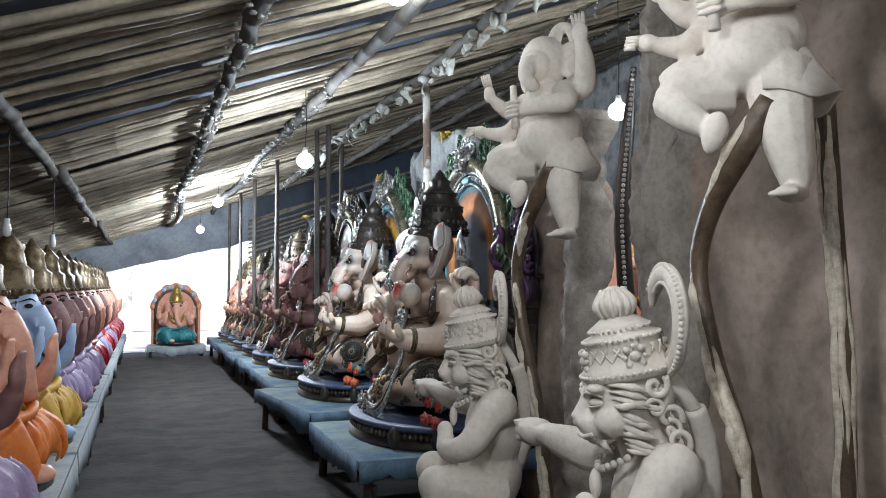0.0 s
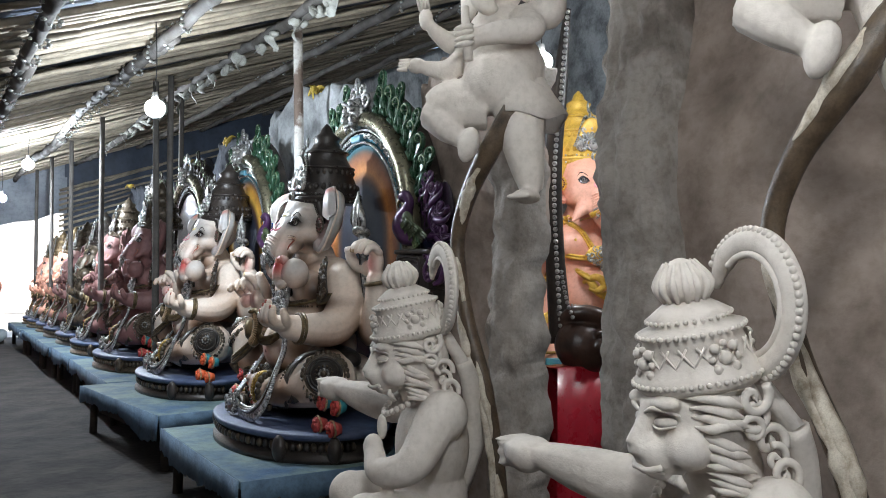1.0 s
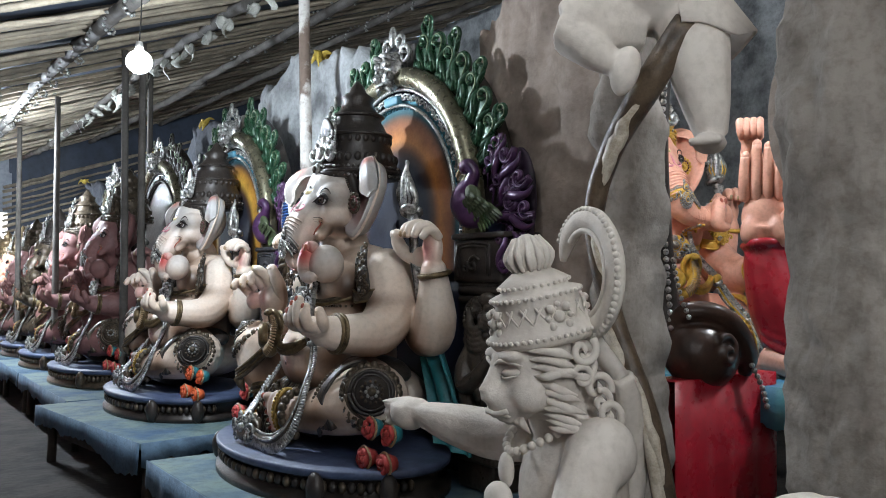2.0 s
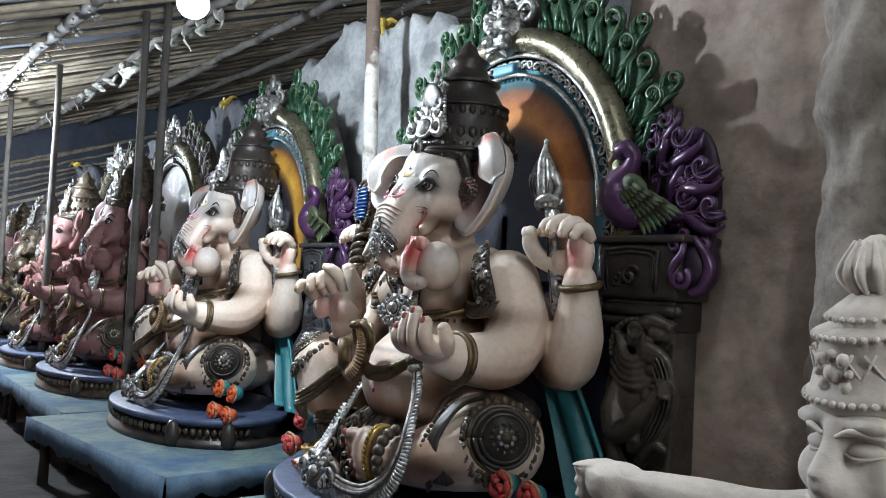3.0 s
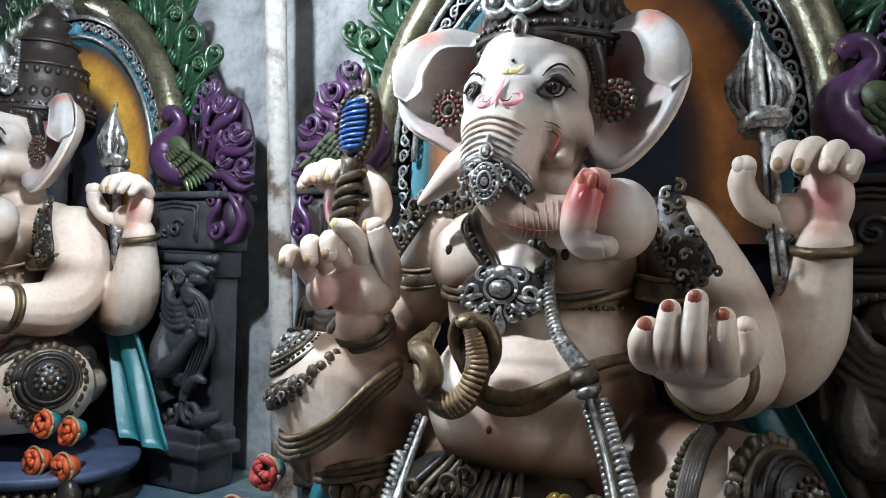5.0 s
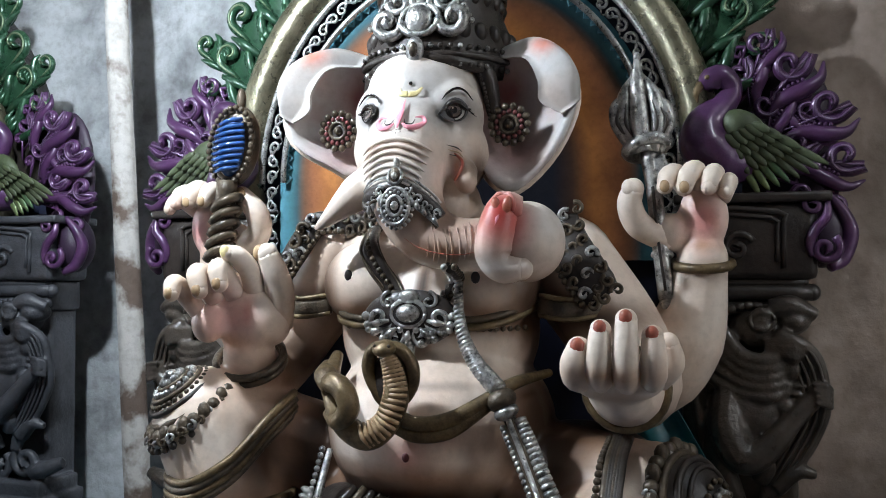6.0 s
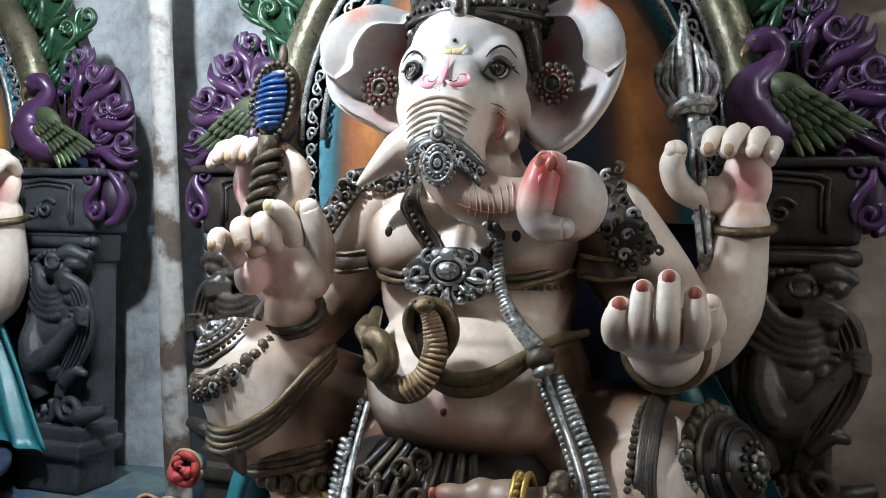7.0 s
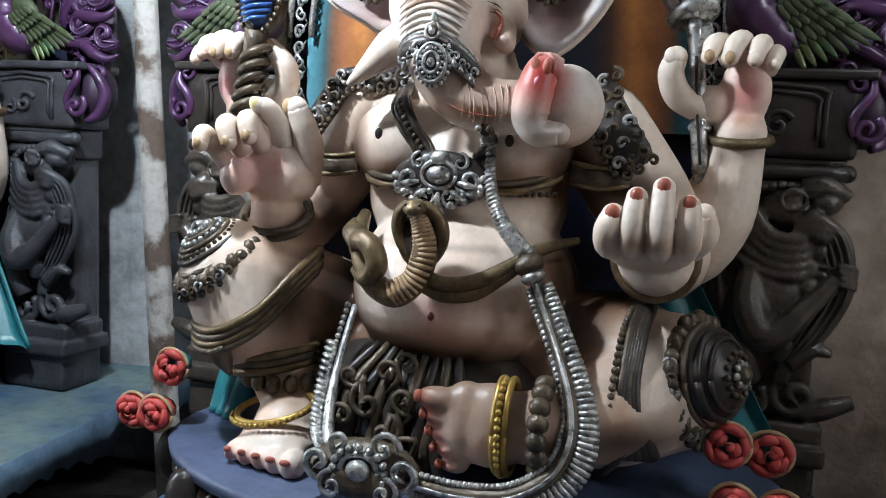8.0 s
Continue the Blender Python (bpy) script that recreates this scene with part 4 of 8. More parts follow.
        s.tube(p((0.302 + du * 1.9, 0.628, 1.494), (0.302 + du * 2.0, 0.626, 1.515), (0.302 + du, 0.620, 1.532), (0.302, 0.622, 1.528)), [0.004, 0.007, 0.007, 0.004], 0, 8, 4)
    s.tube(p((0.300, 0.634, 1.500), (0.293, 0.644, 1.478), (0.286, 0.652, 1.455)), [0.004, 0.006, 0.001], MR, 6, 4)
    # fingers of all four palms
    for pts, r in (([(-0.366, 0.74, 1.262), (-0.386, 0.785, 1.312), (-0.388, 0.815, 1.320), (-0.384, 0.838, 1.300)], 0.0205), ([(-0.330, 0.745, 1.285), (-0.344, 0.79, 1.338), (-0.340, 0.828, 1.338), (-0.327, 0.850, 1.306)], 0.0220),
                   ([(-0.290, 0.75, 1.295), (-0.300, 0.80, 1.348), (-0.296, 0.838, 1.350), (-0.286, 0.858, 1.320)], 0.0225)):
        digit(s, [near_hand(*q) for q in pts], r * 1.15, (0, 0.9, 0.1), TN)
    digit(s, [near_hand(*q) for q in ((-0.250, 0.75, 1.285), (-0.248, 0.79, 1.345), (-0.262, 0.825, 1.378), (-0.276, 0.835, 1.385))], 0.026, (-0.2, 0.85, 0.3), MY)
    digit(s, [near_hand(*q) for q in ((-0.205, 0.735, 1.225), (-0.190, 0.775, 1.295), (-0.196, 0.80, 1.345), (-0.208, 0.81, 1.385))], 0.034, (-0.75, 0.55, 0.1), TN)
    for pts, r in (([(0.488, 0.76, 1.150), (0.478, 0.81, 1.162), (0.478, 0.832, 1.190), (0.485, 0.830, 1.216)], 0.0265), ([(0.527, 0.77, 1.145), (0.522, 0.825, 1.165), (0.523, 0.838, 1.205), (0.527, 0.832, 1.252)], 0.0235),
                   ([(0.572, 0.77, 1.145), (0.573, 0.825, 1.165), (0.574, 0.838, 1.215), (0.575, 0.832, 1.272)], 0.0240), ([(0.613, 0.76, 1.150), (0.622, 0.812, 1.168), (0.624, 0.828, 1.205), (0.622, 0.824, 1.242)], 0.0235)):
        digit(s, [(u, f - 0.045, z) for u, f, z in pts], r * 1.08, (0, 0.85, 0.25), NA)
    digit(s, [(0.625, 0.695, 1.150), (0.652, 0.715, 1.185), (0.648, 0.727, 1.225)], 0.026)
    for pts, r in (([(0.672, 0.25, 1.575), (0.652, 0.30, 1.606), (0.634, 0.338, 1.598), (0.626, 0.352, 1.572)], 0.0235), ([(0.705, 0.25, 1.580), (0.698, 0.305, 1.612), (0.682, 0.345, 1.600), (0.672, 0.358, 1.568)], 0.0235),
                   ([(0.738, 0.25, 1.575), (0.742, 0.30, 1.604), (0.734, 0.338, 1.594), (0.727, 0.352, 1.566)], 0.0225), ([(0.760, 0.245, 1.550), (0.774, 0.285, 1.582), (0.772, 0.318, 1.580), (0.768, 0.335, 1.556)], 0.0205),
                   ([(-0.640, 0.25, 1.575), (-0.630, 0.30, 1.604), (-0.630, 0.338, 1.596), (-0.636, 0.352, 1.570)], 0.0235), ([(-0.675, 0.25, 1.580), (-0.676, 0.305, 1.610), (-0.678, 0.345, 1.598), (-0.682, 0.356, 1.568)], 0.0235),
                   ([(-0.706, 0.25, 1.575), (-0.716, 0.30, 1.600), (-0.722, 0.338, 1.592), (-0.726, 0.352, 1.566)], 0.0225), ([(-0.728, 0.245, 1.550), (-0.748, 0.285, 1.578), (-0.756, 0.318, 1.574), (-0.760, 0.335, 1.552)], 0.0205)):
        digit(s, [(u, f - (0.06 if u > 0 else 0.025), z) for u, f, z in pts], r * 1.06, (0, 0.9, -0.05), TN if r > 0.023 else 0)
    digit(s, [(0.628, 0.195, 1.445), (0.562, 0.235, 1.480), (0.540, 0.265, 1.530), (0.550, 0.280, 1.570)], 0.033, (-0.5, 0.8, 0.1))
    digit(s, [(-0.585, 0.235, 1.440), (-0.508, 0.25, 1.475), (-0.495, 0.275, 1.535), (-0.535, 0.290, 1.585)], 0.034, (0.2, 0.9, 0.1), TN)
    # trunk ornament: a dark strap over the trunk, edged with silver, two leaf bands and a round boss
    band = [(-0.040, -0.030), (-0.016, -0.008), (0.020, 0.006), (0.060, 0.005), (0.100, -0.014), (0.132, -0.040), (0.150, -0.062)]
    for z0, r, m, lift in ((1.546, 0.020, BK, -0.008), (1.570, 0.0050, SI, 0.000), (1.581, 0.0035, SI, -0.001), (1.524, 0.0042, BR, 0.000)):
        s.tube(on([(u, z0 + dz) for u, dz in band], lift), r, m, 9, 5, 0.6, (0, 1, 0))
    for k in range(6):
        u, z = 0.084 + 0.0125 * k, 1.548 - 0.0105 * k
        s.scroll(front(u, z, 0.004), 0.0105, SI, 1.0, 0.6 + k, 1 if k % 2 else -1, 0.36)
        s.tube([front(u - 0.006, z - 0.004, 0.006), front(u, z - 0.018, 0.009), front(u + 0.008, z - 0.032, 0.003)], [0.004, 0.0075, 0.001], SI, 7, 4, 0.6, (0, 1, 0))
    for k in range(3):
        u, z = 0.018 - 0.019 * k, 1.545 - 0.012 * k
        s.scroll(front(u, z, 0.005), 0.0115, SI, 1.0, 0.6 + k, -1 if k % 2 else 1, 0.36)
        s.tube([front(u + 0.006, z - 0.004, 0.006), front(u, z - 0.018, 0.009), front(u - 0.006, z - 0.030, 0.003)], [0.004, 0.007, 0.001], SI, 7, 4, 0.6, (0, 1, 0))
    c = front(0.058, 1.512, -0.004)
    s.ball(c, (0.036, 0.016, 0.045), BK, (14, 0, 0), 18, 10)
    for q, r, m in ((0.95, 0.0048, SI), (0.52, 0.0050, SI)):
        s.tube([c + np.array((0.034 * q * math.cos(a), -0.012 - 0.006 * (1 - q), 0.043 * q * math.sin(a))) for a in np.linspace(0, 6.3, 26)], r, m, 7, 1)
    s.ball(c + np.array((0, -0.018, 0.0)), (0.0095, 0.009, 0.0105), SI, seg=12, rings=8)
    for k in range(16):
        a = k * math.pi / 8
        s.ball(c + np.array((0.025 * math.cos(a), -0.015, 0.032 * math.sin(a))), 0.0046, SI, seg=7, rings=5)
    for k in range(11):
        a = math.pi * (1.05 + 0.09 * k)
        s.ball(c + np.array((0.040 * math.cos(a), -0.008, 0.050 * math.sin(a))), 0.0052, SI, seg=7, rings=5)
    s.ball(front(0.055, 1.580, 0.004), (0.019, 0.010, 0.022), BR, seg=12, rings=8)
    s.tube([front(0.055 + 0.016 * math.cos(a), 1.580 + 0.018 * math.sin(a), 0.010) for a in np.linspace(0, 6.3, 18)], 0.0042, SI, 6, 1)
    s.ball(front(0.055, 1.580, 0.013), 0.008, SI, seg=9, rings=6)
    s.ball(front(0.054, 1.610, 0.004), (0.008, 0.007, 0.014), SI, seg=9, rings=6)

    # tall crown with a jewelled front
    cx, cf = 0.035, 0.205
    rings = [(1.88, 0.235, 0.25, BK), (1.915, 0.245, 0.262, BR), (1.955, 0.235, 0.25, BK), (2.04, 0.225, 0.235, BK), (2.10, 0.205, 0.215, BK), (2.16, 0.215, 0.225, BR), (2.19, 0.19, 0.2, BK),
             (2.26, 0.155, 0.165, BK), (2.29, 0.17, 0.18, BR), (2.33, 0.125, 0.135, BK), (2.38, 0.10, 0.105, BK), (2.41, 0.12, 0.125, BR), (2.45, 0.06, 0.065, BK), (2.49, 0.045, 0.045, BR), (2.53, 0.008, 0.008, BK)]
    rings = [(1.88 + (z - 1.88) * 0.80, rx * (0.86 - 0.30 * min(max(z - 1.93, 0), 0.4)), ry * (0.86 - 0.30 * min(max(z - 1.93, 0), 0.4)), m) for z, rx, ry, m in rings]
    s.lathe([(z - 0.40, rx, ry) for z, rx, ry, _ in rings], BK, 36, (cx, -cf))
    for z, rx, ry, m in rings:
        if m == BR and rx > 0.1:
            s.tube([(cx + rx * math.cos(a), -cf + ry * math.sin(a), z - 0.40) for a in np.linspace(0, 2 * math.pi, 37)], 0.009, BK, 6, 1)
    for z, rx, n in ((1.885, 0.208, 54), (1.93, 0.210, 54)):
        for k in range(n):
            a = k * 2 * math.pi / n
            s.ball((cx + (rx + 0.004) * math.cos(a), -cf + (rx + 0.014) * math.sin(a), z - 0.40), 0.0075, BK if k % 3 else SI, seg=6, rings=4)
    for k in range(26):
        a = k * 2 * math.pi / 26
        s.ball((cx + 0.188 * math.cos(a), -cf + 0.198 * math.sin(a), 1.978 - 0.40), (0.020, 0.020, 0.026), BK, seg=8, rings=6)
        s.ball((cx + 0.160 * math.cos(a), -cf + 0.168 * math.sin(a), 2.077 - 0.40), (0.017, 0.017, 0.021), BK, seg=8, rings=6)
    # silver crest on the crown's front
    fc = lambda u, z, f=0.0: P(0.04 + u, 0.420 - 0.20 * (z - 1.96) + f, 1.93 + (z - 1.96) * 0.82)
    s.ball(fc(0, 2.045, 0.02), (0.036, 0.02, 0.036), SI, seg=14, rings=8)
    s.tube([fc(0.05 * math.cos(a), 2.045 + 0.05 * math.sin(a), 0.012) for a in np.linspace(0, 6.3, 22)], 0.009, SI, 6, 1)
    s.ball(fc(0, 2.12, -0.012), (0.085, 0.018, 0.125), BK, (10, 0, 0), 18, 12)
    for side in (-1, 1):
        for u, z, q, turn in ((0.088, 2.045, 0.044, 1), (0.060, 2.112, 0.033, -1), (0.050, 2.172, 0.028, 1), (0.036, 2.228, 0.024, 1), (0.024, 2.278, 0.018, 1)):
            s.scroll(fc(side * u, z, 0.006), q, SI, 1.1, math.pi if side * turn > 0 else 0, side * turn, 0.40)
            s.ball(fc(side * u, z, 0.012), (q * 0.42, q * 0.3, q * 0.42), SI, seg=10, rings=7)
        s.beads([fc(side * u, z, 0.004) for u, z in ((0.135, 2.03), (0.105, 2.10), (0.085, 2.165), (0.062, 2.225), (0.038, 2.285))], 0.0075, SI, 2.3)
        for k in range(5):
            s.ball(fc(side * (0.022 + 0.004 * (k % 2)), 2.10 + 0.035 * k, 0.012), (0.010, 0.009, 0.015), SI, (0, side * 25, 0), 8, 6)
    for k, z in enumerate((2.125, 2.185, 2.24, 2.29, 2.33)):
        s.ball(fc(0, z, 0.014), (0.017 - 0.002 * k, 0.014, 0.026 - 0.002 * k), SI, seg=10, rings=7)
    s.ball(fc(0, 2.37), (0.009, 0.010, 0.035), SI, seg=8, rings=6)
    s.ball(P(0.036, 0.440, 1.915), (0.024, 0.016, 0.036), SI, seg=12, rings=8)
    s.ball(P(0.036, 0.455, 1.915), (0.012, 0.01, 0.02), BR, seg=10, rings=6)
    # dark hair band under the crown
    s.tube([(cx + 0.180 * math.cos(a), -cf - 0.005 + 0.215 * math.sin(a), 1.868 - 0.40 + 0.03 * math.sin(-a)) for a in np.linspace(math.pi * 0.98, math.pi * 2.02, 20)], 0.019, BK, 8, 1)

    for side, u in ((-1, -0.128), (1, 0.196)):
        s.tube(p((u - side * 0.012, 0.325, 1.885), (u, 0.315, 1.835), (u + side * 0.004, 0.300, 1.785), (u + side * 0.002, 0.290, 1.735)), [0.026, 0.024, 0.020, 0.008], BK, 10, 5)
        s.beads(p((u - side * 0.020, 0.352, 1.875), (u - side * 0.008, 0.344, 1.832), (u - side * 0.002, 0.326, 1.785), (u - side * 0.002, 0.306, 1.742)), 0.0048, SI if side < 0 else BK, 2.4)
    # necklaces, chest bands, shoulder plates
    strap = [(-0.104, 1.475), (-0.078, 1.43), (-0.048, 1.38), (-0.016, 1.335), (0.012, 1.29)]
    s.tube(on(strap, -0.002), 0.022, BK, 10, 6, 0.5, (0, 1, 0))
    s.beads(on(strap, 0.010), 0.0080, BR, 2.1)
    for d in (-1, 1):
        s.tube(on([(u + d * 0.018, z + d * 0.008) for u, z in strap], 0.006), 0.0042, BR, 7, 6)
    strap = [(0.175, 1.375), (0.160, 1.35), (0.140, 1.32), (0.118, 1.295)]
    s.tube(on(strap, 0.002), 0.014, BK, 8, 6)
    s.beads(on([(u + 0.012, z) for u, z in strap], 0.012), 0.0085, BR, 2.2)
    s.beads(on([(u - 0.012, z) for u, z in strap], 0.012), 0.0085, SI, 2.2)
    for k in range(13):
        u = -0.135 + 0.013 * k
        s.ball(front(u, 1.232 - 0.0007 * (u + 0.07) ** 2 * 0, 0.006), 0.0075, BR, seg=6, rings=4)
        s.ball(front(0.13 + 0.014 * k, 1.230, 0.006), 0.0075, BR, seg=6, rings=4)
    for dz, r, m in ((0, 0.010, DG), (0.018, 0.009, BR)):
        s.tube(p((-0.21, 0.34, 1.275 + dz), (-0.15, 0.455, 1.245 + dz), (-0.07, 0.500, 1.235 + dz), (0.0, 0.500, 1.25 + dz)), r, m, 6, 5)
        s.tube(p((0.10, 0.500, 1.25 + dz), (0.19, 0.497, 1.235 + dz), (0.27, 0.45, 1.25 + dz), (0.32, 0.36, 1.28 + dz)), r, m, 6, 5)
    # pendant
    c = np.array(P(0.050, 0.525, 1.262))
    s.ball(c + np.array((0, 0.010, -0.005)), (0.118, 0.020, 0.068), BK, seg=20, rings=10)
    s.ball(c + np.array((0, -0.008, 0.006)), (0.030, 0.02, 0.022), SI, seg=14, rings=8)
    s.tube([c + np.array((0.042 * math.cos(a), -0.004, 0.006 + 0.032 * math.sin(a))) for a in np.linspace(0, 6.3, 22)], 0.007, SI, 6, 1)
    for side in (-1, 1):
        s.scroll(c + np.array((side * 0.072, 0, -0.005)), 0.036, SI, 1.2, math.pi if side > 0 else 0, side, 0.24)
        s.scroll(c + np.array((side * 0.035, 0, -0.05)), 0.030, SI, 1.2, 1.57, side, 0.24)
        s.scroll(c + np.array((side * 0.05, 0, 0.035)), 0.022, SI, 1.1, 1.57, -side, 0.26)
        for k in range(5):
            s.ball(c + np.array((side * (0.02 + 0.02 * k), -0.004, -0.032 - 0.004 * (2 - abs(2 - k)))), 0.0095, SI, seg=7, rings=5)
    for k in range(11):
        a = math.pi + k * math.pi / 10
        s.ball(c + np.array((0.108 * math.cos(a), -0.004, 0.0 + 0.066 * math.sin(a))), 0.0105, SI, seg=7, rings=5)
        if k % 2:
            s.tube([c + np.array((0.05 * math.cos(a), -0.006, 0.035 * math.sin(a))), c + np.array((0.075 * math.cos(a), -0.012, 0.05 * math.sin(a))), c + np.array((0.10 * math.cos(a), -0.006, 0.062 * math.sin(a)))], [0.004, 0.009, 0.004], SI, 7, 4)
    s.ball(c + np.array((0, -0.002, -0.082)), (0.016, 0.012, 0.026), SI, seg=8, rings=6)
    s.ball(c + np.array((0, -0.002, 0.045)), (0.026, 0.014, 0.018), SI, seg=8, rings=6)
    # shoulder plates of curls: collar strip, then down over the upper arm
    strip = [(-0.11, 0.345, 1.503), (-0.15, 0.335, 1.497), (-0.19, 0.325, 1.495), (-0.235, 0.332, 1.500), (-0.275, 0.345, 1.495), (-0.298, 0.360, 1.465), (-0.315, 0.372, 1.432), (-0.332, 0.384, 1.398), (-0.350, 0.394, 1.362), (-0.358, 0.402, 1.325)]
    s.tube(p(*strip), [0.02, 0.024, 0.026, 0.03, 0.034, 0.036, 0.036, 0.034, 0.032, 0.028], BK, 12, 4, 0.4, (0, 1, 0))
    for k, (u, f, z) in enumerate(strip):
        s.scroll(P(u - 0.006, f + 0.014, z + 0.014), 0.022, SI if k % 3 == 1 else BR, 1.0, k * 1.3, 1 if k % 2 else -1, 0.32)
        s.scroll(P(u + 0.006, f + 0.014, z - 0.014), 0.019, SI if k % 3 == 0 else BR, 1.0, k * 2.1, -1 if k % 2 else 1, 0.32)
    s.beads(p(*[(u + 0.022, f + 0.014, z - 0.024) for u, f, z in strip]), 0.0085, BR, 2.0)
    strip = [(0.395, 0.365, 1.500), (0.402, 0.378, 1.462), (0.415, 0.388, 1.425), (0.432, 0.396, 1.392), (0.452, 0.402, 1.358), (0.475, 0.408, 1.328), (0.495, 0.410, 1.305)]
    s.tube(p(*strip), [0.03, 0.04, 0.046, 0.05, 0.052, 0.05, 0.04], BK, 12, 4, 0.3, (0, 1, 0))
    for k, (u, f, z) in enumerate(strip):
        for j, d in enumerate((-0.034, 0.0, 0.034)):
            s.scroll(P(u + d * 0.85, f + 0.010, z + d * 0.5), 0.0175, SI if (k + j) % 4 == 1 else BR, 1.0, k * 1.3 + j, 1 if (k + j) % 2 else -1, 0.36)
    s.beads(p(*[(u - 0.05, f + 0.004, z - 0.022) for u, f, z in strip]), 0.0085, BR, 2.0)
    for side, cxx in ((-1, -0.275), (1, 0.395)):
        line = lambda dz, df: p((cxx - side * 0.06, 0.385 + df, 1.285 + dz), (cxx + side * 0.01, 0.405 + df, 1.275 + dz), (cxx + side * 0.075, 0.375 + df, 1.285 + dz), (cxx + side * 0.125, 0.30, 1.295 + dz), (cxx + side * 0.135, 0.20, 1.30 + dz))
        s.tube(line(0.0, 0.0), 0.026, BR, 10, 5, 0.4, (0, 1, 0))
        for dz in (-0.024, 0.024):
            s.tube(line(dz, 0.006), 0.0065, DG, 7, 5)

    # bracelets
    def bangle(c, n, r, thick, mat, count=1, step=0.02):
        c, n = np.array(P(*c)), np.array((n[0], -n[1], n[2]), float)
        n /= np.linalg.norm(n)
        a1 = np.cross(n, (0.3, 0.9, 0.1))
        a1 /= np.linalg.norm(a1)
        a2 = np.cross(n, a1)
        for k in range(count):
            s.tube([c + n * step * k + r * (a1 * math.cos(a) + a2 * math.sin(a)) for a in np.linspace(0, 2 * math.pi, 25)], thick, mat, 7, 1)

    bangle((-0.408, 0.455, 1.132), (0.1, 0.55, 0.85), 0.086, 0.010, BR, 2)
    bangle((0.557, 0.585, 1.118), (0, 1, 0.1), 0.084, 0.010, DG, 2)
    bangle((-0.660, 0.195, 1.385), (0, 0.2, 1), 0.067, 0.012, SI)
    bangle((0.710, 0.176, 1.385), (0, 0.2, 1), 0.070, 0.013, DG)

    # cobra belt: the raised hood, the banded throat, the coil beside it and the two-strand belt
    s.tube(p((-0.135, 0.52, 1.165), (-0.115, 0.60, 1.125), (-0.085, 0.645, 1.075), (-0.050, 0.665, 1.025), (0.005, 0.675, 1.003), (0.050, 0.675, 1.035), (0.073, 0.672, 1.10), (0.068, 0.672, 1.155), (0.056, 0.685, 1.190)),
           [0.014, 0.022, 0.026, 0.028, 0.030, 0.030, 0.030, 0.026, 0.018], DG, 14, 6)
    s.tube(p((-0.125, 0.60, 1.085), (-0.085, 0.665, 1.118), (-0.045, 0.69, 1.105), (-0.030, 0.695, 1.065), (-0.060, 0.68, 1.035), (-0.105, 0.64, 1.045)), [0.014, 0.024, 0.026, 0.025, 0.022, 0.012], DG, 12, 6)
    s.tube(p((-0.145, 0.555, 1.15), (-0.12, 0.615, 1.128), (-0.085, 0.655, 1.098)), [0.012, 0.030, 0.024], DG, 10, 5, 0.7)
    for side, wide in ((-1, 0.052), (1, 0.050)):
        s.tube(p((0.064 + side * 0.012, 0.664, 1.075), (0.062 + side * wide * 0.85, 0.662, 1.115), (0.058 + side * wide, 0.668, 1.16), (0.056 + side * wide * 0.6, 0.682, 1.196), (0.055, 0.692, 1.204)), [0.010, 0.015, 0.016, 0.015, 0.012], DG, 10, 5)
    s.ball(P(0.060, 0.655, 1.135), (0.060, 0.014, 0.074), DG, (-8, 0, 0), 20, 12)
    s.ball(P(0.060, 0.664, 1.135), (0.046, 0.012, 0.060), BK, (-8, 0, 0), 20, 12)
    s.ball(P(0.056, 0.700, 1.200), (0.026, 0.030, 0.017), DG, (18, 0, 0), 14, 9)
    for side in (-1, 1):
        s.ball(P(0.056 + side * 0.016, 0.717, 1.206), 0.004, BK, seg=7, rings=5)
    throat = spline(np.array([(0.058, 0.688, 1.185), (0.070, 0.684, 1.15), (0.077, 0.688, 1.10), (0.056, 0.694, 1.04), (0.008, 0.694, 1.008)]), np.zeros(5), 5)[0]
    for k in range(1, len(throat)):
        q, d = throat[k], throat[k] - throat[k - 1]
        d /= np.linalg.norm(d)
        w = (0.017 + 0.010 * min(k / 8, 1)) * np.array((d[2], 0, -d[0]))
        s.tube([P(*(q - w)), P(*(q + np.array((0, 0.010, 0)))), P(*(q + w))], [0.004, 0.0068, 0.004], TN, 7, 3)
    for dz, r in ((0.010, 0.017), (-0.014, 0.015)):
        s.tube(p((0.070, 0.660, 1.038 + dz), (0.115, 0.655, 1.022 + dz), (0.18, 0.630, 1.030 + dz), (0.245, 0.590, 1.070 + dz * 0.6), (0.30, 0.52, 1.112), (0.36, 0.40, 1.125)), [r, r * 1.1, r * 1.15, r, r * 0.9, 0.010], DG, 10, 5)

    # scaled chain from the neck over belly and knee to the medallion on the plate
    chain1 = [(0.165, 0.50, 1.36), (0.175, 0.525, 1.25), (0.215, 0.56, 1.17), (0.275, 0.575, 1.105)]
    s.tube(p(*chain1), [0.008, 0.014, 0.018, 0.022], SI, 8, 8)
    for q, k in zip(spline(np.array(chain1), np.zeros(4), 9)[0], range(99)):
        s.ball(P(q[0], q[1] + 0.004, q[2]), (0.013 + 0.0004 * k, 0.016, 0.007), SI, (0, -30, 0), 8, 5)
    s.ball(P(0.285, 0.580, 1.082), (0.036, 0.034, 0.026), BR, (0, -25, 0), 12, 8)
    s.ball(P(0.297, 0.585, 1.057), (0.030, 0.030, 0.018), SI, (0, -25, 0), 12, 8)
